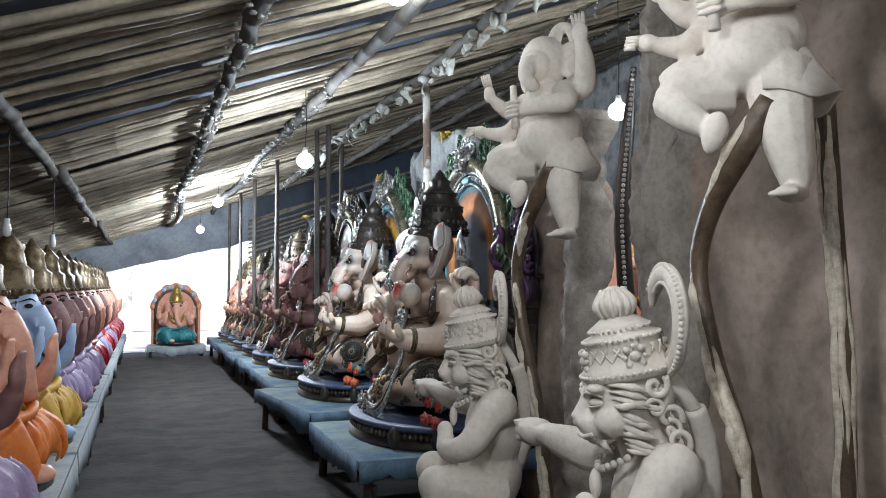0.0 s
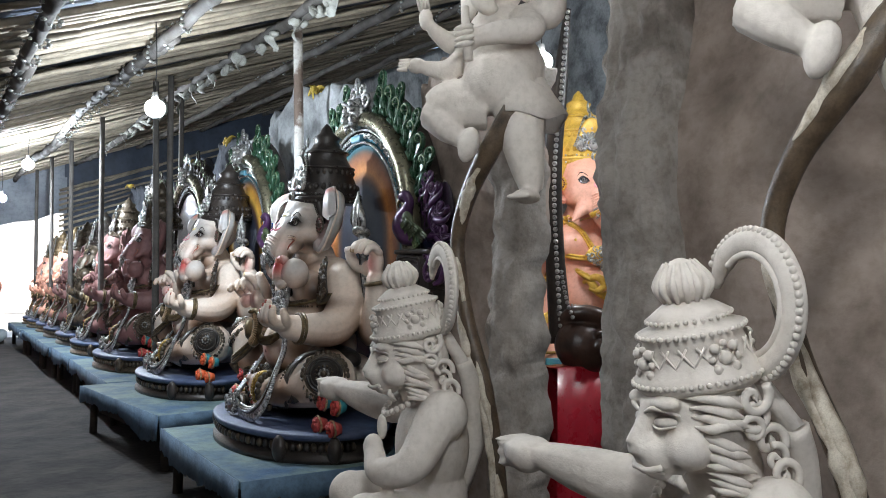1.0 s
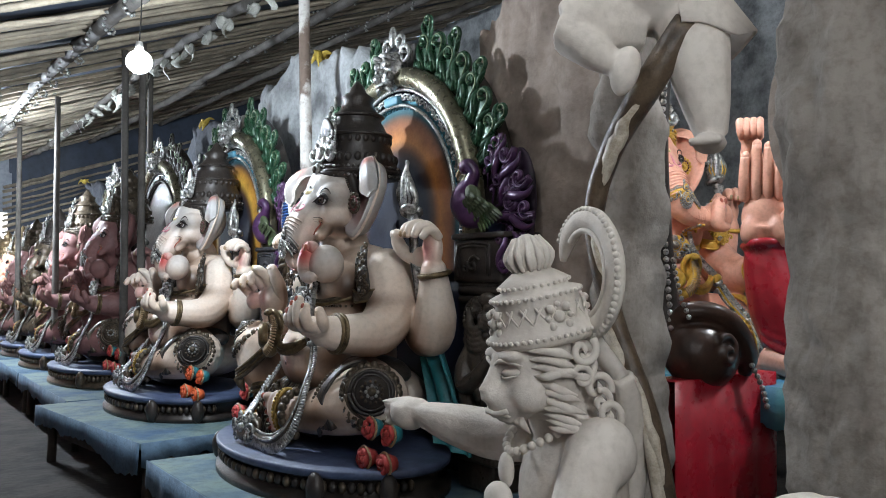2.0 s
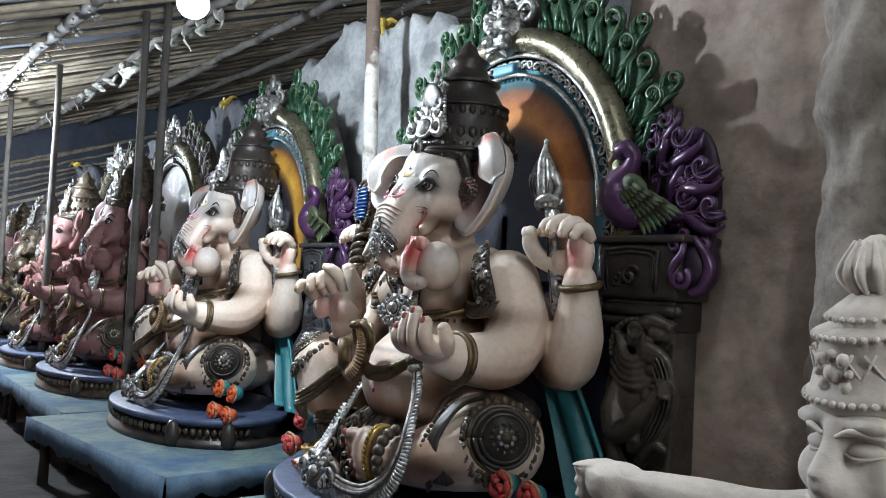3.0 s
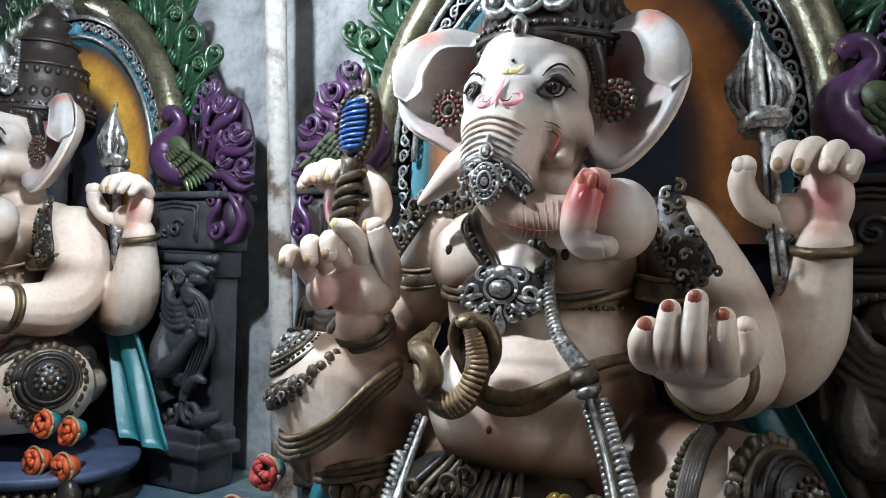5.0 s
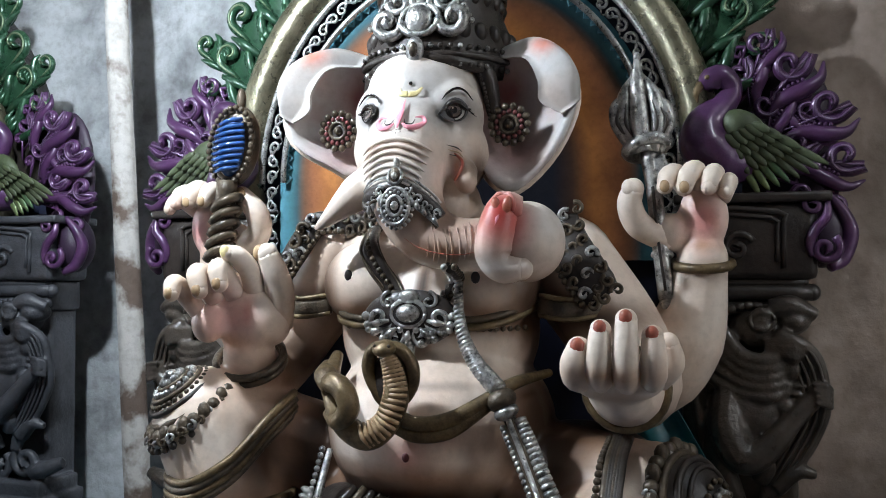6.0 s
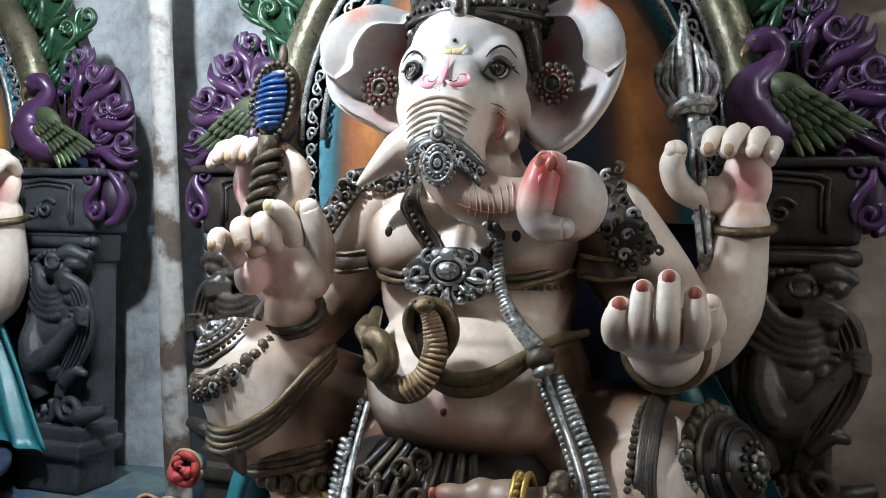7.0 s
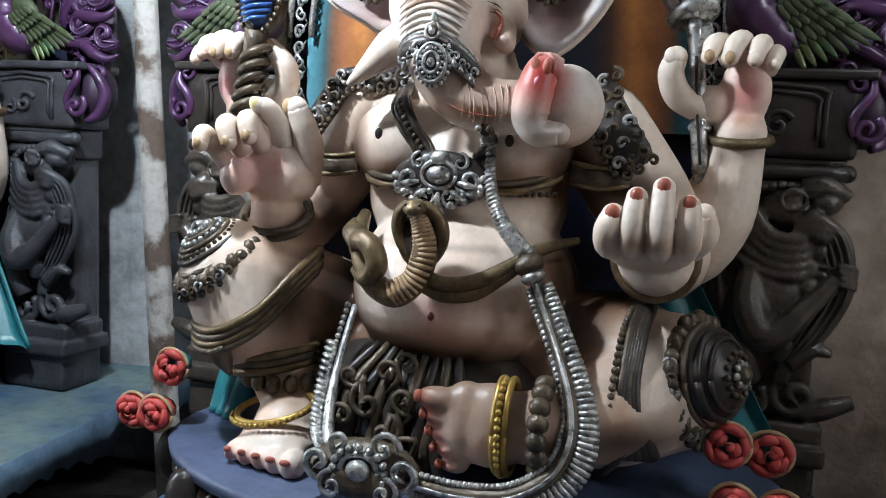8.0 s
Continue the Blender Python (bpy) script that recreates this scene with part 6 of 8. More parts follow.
def pillar_mesh(side):
    """A carved pillar: a bearded beast's head over a crouching body, its long whiskers curling to the foot."""
    s = Shape()
    b = lambda c, r, turn=0: s.ball(P(side * c[0], c[1], c[2]), r, 0, (0, side * turn, 0), 18, 12)
    w = lambda pts, r, seg=10: s.tube([P(side * u, f, z) for u, f, z in pts], r, 0, seg, 6)
    s.box(P(side * 0.80, -0.02, 0.84), (0.30, 0.14, 0.82), 0, bevel=0.02)
    b((0.855, 0.07, 1.215), (0.085, 0.075, 0.060))
    b((0.935, 0.10, 1.235), (0.045, 0.055, 0.036))
    b((0.905, 0.145, 1.205), (0.020, 0.018, 0.014))
    w([(0.88, 0.12, 1.265), (0.93, 0.13, 1.275), (0.99, 0.11, 1.252)], [0.03, 0.03, 0.018])
    b((0.857, 0.140, 1.238), (0.021, 0.016, 0.018))
    w([(0.825, 0.135, 1.235), (0.852, 0.150, 1.262), (0.885, 0.140, 1.245)], [0.008, 0.012, 0.008])
    w([(0.825, 0.135, 1.230), (0.852, 0.150, 1.216), (0.885, 0.140, 1.228)], [0.006, 0.009, 0.006])
    # the whiskers
    for k in range(3):
        d = 0.026 * k
        w([(0.865, 0.13, 1.185 - d * 0.4), (0.925, 0.155, 1.188 - d * 0.7), (0.985 - d, 0.13, 1.145 - d * 0.4), (1.008 - d, 0.12, 1.060), (1.005 - d, 0.11, 0.990), (0.965 - d, 0.11, 0.900), (0.905 - d * 0.7, 0.11, 0.815), (0.868 - d * 0.3, 0.11, 0.750)], [0.014, 0.021, 0.017, 0.015, 0.016, 0.016, 0.015, 0.012])
    # locks swept back along the cheek
    for k in range(5):
        d = 0.026 * k
        w([(0.925 - 0.006 * k, 0.14, 1.160 - d), (0.870, 0.150, 1.135 - d * 0.9), (0.805, 0.135, 1.150 - d * 1.0), (0.755 - 0.006 * k, 0.11, 1.215 - d * 1.3), (0.715, 0.08, 1.235 - d * 1.4)], [0.012, 0.018, 0.019, 0.016, 0.006])
    # lower face, cheeks, lips and chin
    b((0.885, 0.09, 1.070), (0.070, 0.065, 0.080))
    b((0.928, 0.13, 1.112), (0.026, 0.028, 0.030))
    b((0.945, 0.125, 1.070), (0.020, 0.022, 0.012))
    b((0.942, 0.125, 1.048), (0.020, 0.022, 0.011))
    b((0.915, 0.12, 1.010), (0.034, 0.034, 0.030))
    # body, arm and the hand on the whiskers
    b((0.825, 0.08, 0.985), (0.105, 0.080, 0.110), 15)
    w([(0.775, 0.10, 1.040), (0.770, 0.14, 0.950), (0.805, 0.165, 0.885), (0.860, 0.165, 0.905), (0.930, 0.15, 0.985), (0.985, 0.14, 1.045)], [0.045, 0.050, 0.048, 0.036, 0.026, 0.024], 12)
    b((0.990, 0.14, 1.055), (0.028, 0.030, 0.030))
    for k in range(4):
        w([(0.972 + 0.004 * k, 0.165, 1.080 - 0.016 * k), (1.005, 0.168, 1.075 - 0.016 * k), (1.022, 0.145, 1.062 - 0.015 * k)], [0.008, 0.0095, 0.007], 8)
    b((0.885, 0.09, 0.925), (0.050, 0.050, 0.050))
    w([(0.745, 0.09, 0.985), (0.735, 0.12, 0.895), (0.765, 0.135, 0.815), (0.790, 0.12, 0.745)], [0.026, 0.032, 0.034, 0.03])
    for k in range(4):
        w([(0.700 + 0.010 * k, 0.07, 1.10 - 0.03 * k), (0.690 + 0.012 * k, 0.085, 1.01 - 0.03 * k), (0.705 + 0.012 * k, 0.085, 0.92 - 0.035 * k), (0.730 + 0.010 * k, 0.07, 0.84 - 0.03 * k)], [0.006, 0.013, 0.013, 0.005], 8)
    # leaf and spur at the foot, curls on the block
    w([(0.885, 0.11, 0.800), (0.935, 0.115, 0.845), (0.985, 0.11, 0.838)], [0.028, 0.024, 0.012])
    w([(0.845, 0.12, 0.820), (0.862, 0.135, 0.860), (0.850, 0.125, 0.890)], [0.026, 0.026, 0.016])
    for u, z, size, start, flip in ((0.905, 0.715, 0.060, 2.6, 1), (0.785, 0.690, 0.050, 1.0, -1), (0.730, 0.780, 0.036, 0.4, 1)):
        s.scroll(P(side * u, 0.10, z), size, 0, 1.35, start if side > 0 else math.pi - start, flip * side, 0.32)
    w([(0.930, 0.09, 0.670), (0.985, 0.10, 0.690), (1.050, 0.09, 0.712)], [0.034, 0.032, 0.020])
    s.box(P(side * 0.845, 0.03, 0.615), (0.27, 0.20, 0.055), 0, bevel=0.012)
    s.box(P(side * 0.83, 0.03, 0.56), (0.32, 0.24, 0.055), 0, bevel=0.012)
    s.box(P(side * 0.83, 0.03, 0.47), (0.28, 0.20, 0.14), 0, bevel=0.02)
    v, faces = fused(s, 0.0054, 0)
    out = Shape()
    out.add(v, faces)
    at = lambda u, f, z: P(side * u, f, z)
    out.tube([at(0.857 + 0.030 * math.cos(a), 0.146, 1.238 + 0.026 * math.sin(a)) for a in np.linspace(0, 6.3, 18)], 0.006, 0, 7, 1)
    for k in range(12):
        a = 1.2 + 0.2 * k
        out.ball(at(0.83 + 0.115 * math.cos(a), 0.105, 1.17 + 0.105 * math.sin(a)), (0.012, 0.012, 0.016), 0, (0, side * -math.degrees(a), 0), 8, 6)
    for k in range(4):
        d = 0.017 * k
        out.tube([at(0.930, 0.168, 1.186 - d * 0.3), at(0.978 - d, 0.150, 1.150 - d * 0.3), at(1.002 - d, 0.140, 1.075), at(1.000 - d, 0.132, 0.990), at(0.958 - d, 0.130, 0.895), at(0.900 - d * 0.7, 0.130, 0.815)], [0.003, 0.005, 0.005, 0.005, 0.005, 0.003], 0, 6, 5)
    return {m.name: out.mesh("carved_pillar", [m]) for m in (CARVED, DUSTY)}


PILLAR = {side: pillar_mesh(side) for side in (-1, 1)}


def throne(m, label, wood=CARVED, curl=None):
    top = thing("throne", m, label, "throne", "carved thrones in the row")
    # painted arch panel in bands
    back = Shape()
    outline = [(0.98 * 0.0 - 0.70, 0.0)] + [(-0.86 * 0.96 * math.cos(a), 1.26 + 0.86 * 1.06 * math.sin(a)) for a in np.linspace(0, math.pi, 40)] + [(0.70, 0.0)]
    wall_sheet(back, outline, 0.03, 0.07)
    part("back_panel", back, NAVY, top, "dark arched panel", sharp=True)
    # its face airbrushed in bands from dark over orange to teal
    warm = ((0.80, 0.46, 0.07), (0.70, 0.34, 0.05)) if "yellow" in label else ((0.55, 0.21, 0.05), (0.36, 0.13, 0.045))
    stops = np.array((0.0, 0.31, 0.37, 0.43, 0.50, 0.545, 0.567, 0.595, 0.63))
    tones = np.array(((0.010, 0.013, 0.03), (0.010, 0.014, 0.03), (0.09, 0.04, 0.02), warm[0], warm[1], (0.16, 0.07, 0.035), (0.03, 0.10, 0.12), (0.06, 0.22, 0.27), (0.10, 0.32, 0.41)))
    radii = np.linspace(0.02, 0.63, 40)
    verts = []
    for r in radii:
        verts += [P(-0.96 * r, 0.034, z) for z in (1.40, 1.49, 1.58)] + [arch_pt(r, a, 0.034) for a in np.linspace(0, math.pi, 48)] + [P(0.96 * r, 0.034, z) for z in (1.58, 1.49, 1.40)]
    n = 54
    face = Shape()
    paint = np.repeat(np.stack([np.interp(radii, stops, tones[:, c]) for c in range(3)], 1), n, axis=0)
    face.add(verts, [(i * n + j, (i + 1) * n + j, (i + 1) * n + j + 1, i * n + j + 1) for i in range(39) for j in range(n - 1)], 0, paint)
    part("painted_face", face, PANEL, top, "airbrushed panel from dark over orange to teal")
    s = Shape()
    s.tube([arch_pt(0.597 + 0.010 * (-1) ** k, math.pi * k / 120, 0.040) for k in range(121)], 0.0045, 0, 6, 2)
    part("wavy_moulding", s, PANELSKY, top)
    # ring of silver curls inside the rim, the round rim itself
    spots = [(arch_pt(0.645, math.pi * (k + 0.5) / 46, 0.055), 180 * (k + 0.5) / 46 - 90, k) for k in range(46)]
    spots += [(P(side * 0.62, 0.055, 1.63 - 0.045 * k), 90 * side, k) for side in (-1, 1) for k in range(7)]
    for (x, yy, z), turn, k in spots:
        ob = new("silver_curl", SMALLCURL)
        ob.parent = top
        ob.matrix_basis = pose(x, yy, z, 0, turn, 0) @ Matrix.Diagonal((1 if k % 2 else -1, 1, 1, 1))
    s = Shape()
    s.tube([arch_pt(0.605, a, 0.06) for a in np.linspace(0, math.pi, 40)], 0.010, 0, 7, 1)
    s.tube([arch_pt(0.685, a, 0.06) for a in np.linspace(0, math.pi, 40)], 0.011, 0, 7, 1)
    part("fine_beading", s, BEAD, top)
    s = Shape()
    rim = [P(-0.735 * 0.96, 0.05, 1.40)] + [arch_pt(0.745, a, 0.05) for a in np.linspace(0, math.pi, 40)] + [P(0.735 * 0.96, 0.05, 1.40)]
    s.tube(rim, 0.056, 0, 14, 1)
    part("rim", s, RIM, top, "rubbed bronze rounded arch rim")
    # green leaf scrolls standing along the rim
    for k in range(19):
        a = math.pi * (0.10 + 0.80 * k / 18)
        if abs(a - math.pi / 2) < 0.15:
            continue
        side = 1 if a > math.pi / 2 else -1
        for r, q in ((0.87, 1.0), (0.99, 0.72)) if k % 2 else ((0.89, 1.05),):
            ob = new("leaf_scroll", LEAF)
            ob.parent = top
            x, yy, z = arch_pt(r, a, 0.02)
            ob.matrix_basis = pose(x, yy, z, 0, math.degrees(a - math.pi / 2) * 0.8, 0) @ Matrix.Diagonal((side * q, q, q, 1))
    s = arch_band(0.74, 0.93, -0.01, 0.07)
    part("crest_backing", s, BLACKED, top, sharp=True)
    # purple curls low on both sides, and the bird
    for side in (-1, 1):
        for k, (u, z, q, t) in enumerate(((0.97, 1.90, 0.95, 5), (1.05, 1.79, 0.95, 35), (0.92, 1.80, 0.75, -25), (1.08, 1.66, 0.9, 60), (0.98, 1.69, 0.8, 30), (1.06, 1.54, 0.75, 95), (0.86, 1.90, 0.7, -40), (0.90, 1.98, 0.7, -15), (1.00, 1.80, 0.6, 80), (1.04, 1.44, 0.6, 130), (0.98, 1.57, 0.65, 70))):
            ob = new("curl_scroll", CURL)
            ob.parent = top
            x, yy, zz = P(side * (u - 0.03), 0.03, z)
            ob.matrix_basis = pose(x, yy, zz, 0, side * t, 0) @ Matrix.Diagonal((side * q, q, q, 1))
        # dark backing paints the shade in the gaps between the curls
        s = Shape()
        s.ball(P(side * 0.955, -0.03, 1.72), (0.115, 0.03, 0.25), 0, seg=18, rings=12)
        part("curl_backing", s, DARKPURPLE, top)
        s = Shape()
        q = lambda u, f, z: P(side * u, f - 0.02, z)
        s.tube([q(0.722, 0.13, 1.868), q(0.738, 0.14, 1.885), q(0.768, 0.14, 1.892), q(0.792, 0.13, 1.858), q(0.770, 0.13, 1.815), q(0.728, 0.13, 1.770), q(0.722, 0.13, 1.715), q(0.765, 0.12, 1.665), q(0.83, 0.10, 1.650), q(0.88, 0.09, 1.632)],
               [0.022, 0.034, 0.031, 0.027, 0.034, 0.056, 0.072, 0.070, 0.045, 0.02], 0, 16, 6)
        s.ball(q(0.728, 0.172, 1.886), (0.007, 0.005, 0.007), 1, seg=8, rings=5)
        bird = part("carved_bird", s, [PURPLE, DARKGOLD], top, "purple long-necked bird with olive wings")
        s = Shape()
        s.tube([q(0.712, 0.145, 1.872), q(0.700, 0.155, 1.850), q(0.703, 0.155, 1.822)], [0.015, 0.010, 0.002], 0, 8, 4)
        part("beak", s, DARKGOLD, bird, "dull gold beak")
        s = Shape()
        wing = lambda a, h, f: q(0.775 + a * 0.80 + h * 0.60, f, 1.770 - a * 0.60 + h * 0.80)
        s.ball(wing(0.05, 0.01, 0.155), (0.065, 0.024, 0.042), 2, (0, side * 37, 0), 16, 10)
        for row, (count, a0, step, size, wide_f, f) in enumerate(((8, 0.12, 0.022, 0.075, 0.0115, 0.148), (7, 0.075, 0.019, 0.050, 0.0125, 0.166), (6, 0.04, 0.018, 0.034, 0.0125, 0.180), (5, 0.012, 0.017, 0.026, 0.012, 0.190))):
            for j in range(count):
                turn = 30 + 4.5 * j
                h0 = 0.040 - 0.017 * j - 0.004 * row
                s.ball(wing(a0 + step * (count - 1 - j) * 0.55 + 0.012 * row, h0, f - 0.0025 * j), (size, 0.006, wide_f), 3 if row == 0 and j > 3 else 2, (0, side * turn, 0), 12, 6)
        part("wing", s, [PURPLE, DARKGOLD, FEATHER, PALEGREEN], bird, "olive feathered wing with pale green tips")
        # moulded capital and the carved pillar below
        s = Shape()
        s.box(P(side * 0.835, 0.02, 1.562), (0.40, 0.22, 0.028), 0, bevel=0.010)
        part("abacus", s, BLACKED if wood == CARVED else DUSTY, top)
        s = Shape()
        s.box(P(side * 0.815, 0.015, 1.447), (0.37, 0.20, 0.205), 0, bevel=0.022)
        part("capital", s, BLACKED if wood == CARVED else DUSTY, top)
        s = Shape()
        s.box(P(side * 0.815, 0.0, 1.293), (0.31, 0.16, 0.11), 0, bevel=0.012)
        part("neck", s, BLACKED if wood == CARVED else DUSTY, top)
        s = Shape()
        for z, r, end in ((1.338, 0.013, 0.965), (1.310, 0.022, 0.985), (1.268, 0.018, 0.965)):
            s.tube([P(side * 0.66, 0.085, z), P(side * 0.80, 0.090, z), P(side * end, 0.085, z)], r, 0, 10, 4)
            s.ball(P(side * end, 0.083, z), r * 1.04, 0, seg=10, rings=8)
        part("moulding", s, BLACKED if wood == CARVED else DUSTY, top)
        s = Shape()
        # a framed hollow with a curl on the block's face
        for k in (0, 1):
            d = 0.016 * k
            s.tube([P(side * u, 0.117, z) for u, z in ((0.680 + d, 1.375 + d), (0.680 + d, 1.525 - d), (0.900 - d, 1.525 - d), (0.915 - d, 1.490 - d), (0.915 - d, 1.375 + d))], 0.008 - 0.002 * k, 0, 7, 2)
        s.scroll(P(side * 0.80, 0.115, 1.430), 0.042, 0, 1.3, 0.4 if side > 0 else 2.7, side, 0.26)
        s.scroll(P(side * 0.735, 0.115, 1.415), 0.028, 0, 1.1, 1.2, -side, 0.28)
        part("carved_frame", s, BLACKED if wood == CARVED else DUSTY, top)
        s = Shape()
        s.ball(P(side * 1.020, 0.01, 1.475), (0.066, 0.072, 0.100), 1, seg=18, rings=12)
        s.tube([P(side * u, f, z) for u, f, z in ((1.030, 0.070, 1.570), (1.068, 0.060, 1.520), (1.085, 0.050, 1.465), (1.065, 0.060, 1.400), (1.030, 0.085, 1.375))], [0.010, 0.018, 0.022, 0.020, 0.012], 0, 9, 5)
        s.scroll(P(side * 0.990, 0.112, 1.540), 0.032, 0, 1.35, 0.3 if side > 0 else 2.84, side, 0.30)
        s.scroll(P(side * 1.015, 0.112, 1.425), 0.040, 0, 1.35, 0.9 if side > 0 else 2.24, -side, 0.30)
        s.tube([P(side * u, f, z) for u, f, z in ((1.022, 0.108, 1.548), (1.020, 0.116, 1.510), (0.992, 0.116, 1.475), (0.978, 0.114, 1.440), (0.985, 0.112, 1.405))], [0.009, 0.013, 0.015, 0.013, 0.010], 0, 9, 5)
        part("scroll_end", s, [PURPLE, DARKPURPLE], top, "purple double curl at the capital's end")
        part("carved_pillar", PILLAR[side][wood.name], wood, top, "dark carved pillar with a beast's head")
    # grimacing mask on the crown of the arch
    s = Shape()
    s.ball(P(0, 0.07, 2.49), (0.105, 0.07, 0.11), 0, seg=18, rings=12)
    for side in (-1, 1):
        s.ball(P(side * 0.045, 0.135, 2.515), 0.024, 0, seg=12, rings=8)
        s.tube([P(side * 0.01, 0.13, 2.545), P(side * 0.05, 0.15, 2.56), P(side * 0.095, 0.11, 2.53)], [0.01, 0.015, 0.006], 0, 7, 4)
        s.ball(P(side * 0.055, 0.13, 2.45), (0.035, 0.03, 0.028), 0, seg=10, rings=8)
        s.scroll(P(side * 0.12, 0.06, 2.56), 0.06, 0, 1.4, 0 if side < 0 else math.pi, -side, 0.26)
        s.scroll(P(side * 0.07, 0.06, 2.635), 0.05, 0, 1.4, 0 if side < 0 else math.pi, -side, 0.26)
        s.scroll(P(side * 0.14, 0.06, 2.45), 0.05, 0, 1.4, 0 if side < 0 else math.pi, side, 0.26)
        s.tube([P(side * 0.02, 0.125, 2.40), P(side * 0.05, 0.13, 2.385), P(side * 0.07, 0.12, 2.36)], [0.010, 0.012, 0.003], 0, 7, 4)
    s.ball(P(0, 0.15, 2.475), (0.026, 0.03, 0.022), 0, seg=10, rings=8)
    s.tube([P(-0.075, 0.12, 2.415), P(0, 0.155, 2.40), P(0.075, 0.12, 2.415)], 0.014, 0, 8, 5)
    s.ball(P(0, 0.07, 2.68), (0.03, 0.02, 0.06), 0, seg=10, rings=8)
    part("mask", s, SILVER, top, "silvered grimacing mask on the arch top")
    s = Shape()
    s.box(P(0, 0.06, 2.325), (0.14, 0.05, 0.05), 0, bevel=0.012)
    part("mask_base", s, PANELSKY, top)
    return top


ROW = [(2.35, 6.20), (2.38, 8.68)]
throne(pose(2.45, 6.20, 0.40, 0, 0, -90), "carved arched throne with orange panel, green scrolls and purple birds")
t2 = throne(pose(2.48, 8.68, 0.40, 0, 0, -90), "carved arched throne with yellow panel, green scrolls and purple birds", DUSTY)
# the second casting sits further back from the hips up
SECOND = FIGURE.copy()
co = np.empty(len(SECOND.vertices) * 3)
SECOND.vertices.foreach_get("co", co)
co = co.reshape(-1, 3)
lift = np.clip(co[:, 2] - 0.25, 0, None)
co[:, 0] += 0.030 * lift
co[:, 1] += 0.050 * lift
SECOND.vertices.foreach_set("co", co.ravel())
SECOND.materials[13] = ORANGEROSE
for i, (x, y) in enumerate(ROW):
    ob = new("elephant_headed_statue", SECOND if i else FIGURE)
    ob.matrix_world = pose(x, y, 0.40, 0, 0, -90)
    tagged(ob, "ivory painted seated elephant-headed plaster statue with silver ornaments", "statue", "painted statues in the row")

# further figures down the row: primer-pink and dark ones, slightly smaller
far_row = [(2.35, 10.70, 1.0, 1), (2.33, 12.40, 0.97, 1), (2.3, 13.9, 0.92, 2), (2.25, 15.2, 0.88, 1), (2.25, 16.4, 0.86, 3), (2.2, 17.5, 0.84, 3), (2.2, 18.5, 0.82, 3)]
for x, y, k, look_no in far_row:
    ob = new("elephant_headed_statue", FIGURE_FAR)
    ob.matrix_world = pose(x, y, 0.40, 0, 0, -90) @ Matrix.Diagonal((k, k, k, 1))
    skin = {1: PINKSKIN, 2: BRONZE, 3: PEACH}[look_no]
    for n_slot, slot in enumerate(ob.material_slots):
        slot.link = "OBJECT"
        slot.material = skin if n_slot == 0 else ({1: BRONZE, 3: DARKGOLD}.get(look_no, FIGURE_FAR.materials[n_slot]) if n_slot in (2, 3) else FIGURE_FAR.materials[n_slot])
    tagged(ob, {1: "dusty pink primed seated elephant-headed plaster statue", 2: "dark brown seated elephant-headed plaster statue", 3: "peach painted seated elephant-headed plaster statue in backlight"}[look_no], "statue", "primed statues down the row")


# ---- tables ----
def table(name, x0, x1, y0, y1, h, label, group, mat=CLOTH):
    t = thing(name, pose((x0 + x1) / 2, (y0 + y1) / 2, 0), label, "table", group)
    w, d = x1 - x0, y1 - y0
    s = Shape()
    s.box((0, 0, h - 0.02), (w, d, 0.04), 0, bevel=0.008)
    board = part("tabletop", s, TABLETOP if mat == CLOTH else mat, t)
    # a cloth skirt with a worn lower edge on the aisle side and the near end
    rr = random.Random(int(y0 * 10) + 3)
    for (ax, ay), (bx, by) in ((((-w / 2 - 0.004), d / 2), (-w / 2 - 0.004, -d / 2)), ((-w / 2, -d / 2 - 0.004), (w / 2, -d / 2 - 0.004))):
        s = Shape()
        n = 60
        rows = [[], [], [], [], [], []]
        drop = 0.14
        nx, ny = (-1, 0) if ax == bx else (0, -1)
        for i in range(n):
            t0 = i / (n - 1)
            x, y = ax + (bx - ax) * t0, ay + (by - ay) * t0
            drop = min(max(drop + rr.uniform(-0.020, 0.020), 0.09), 0.23)
            wav = 0.010 * abs(math.sin(i * 0.41) + 0.5 * math.sin(i * 0.93 + 1))
            for j, (z, k) in enumerate(((h + 0.003, 0), (h - drop * 0.5, 0.5), (h - drop, 1))):
                rows[j].append((x + nx * (0.007 + wav * k), y + ny * (0.007 + wav * k), z))
                rows[5 - j].append((x + nx * (0.002 + wav * k), y + ny * (0.002 + wav * k), z))
        verts = [q for row in rows for q in row]
        faces = [(j * n + i, j * n + i + 1, (j + 1) % 6 * n + i + 1, (j + 1) % 6 * n + i) for j in range(6) for i in range(n - 1)]
        faces += [tuple(j * n for j in range(6)), tuple(j * n + n - 1 for j in range(5, -1, -1))]
        s.add(verts, faces)
        part("cloth_skirt", s, mat, board, "worn hanging cloth edge")
    for lx in (-w / 2 + 0.08, w / 2 - 0.08):
        for ly in (-d / 2 + 0.1, d / 2 - 0.1):
            s = Shape()
            s.tube([(lx, ly, -0.03), (lx + 0.01, ly, h - 0.03)], [0.035, 0.03], 0, 8, 1)
            part("leg", s, TIMBER, t)
    s = Shape()
    s.box((-w / 2 + 0.12, 0, 0.2), (0.03, d - 0.1, 0.05), 0, bevel=0.005)
    part("brace", s, TIMBER, t)
    return t


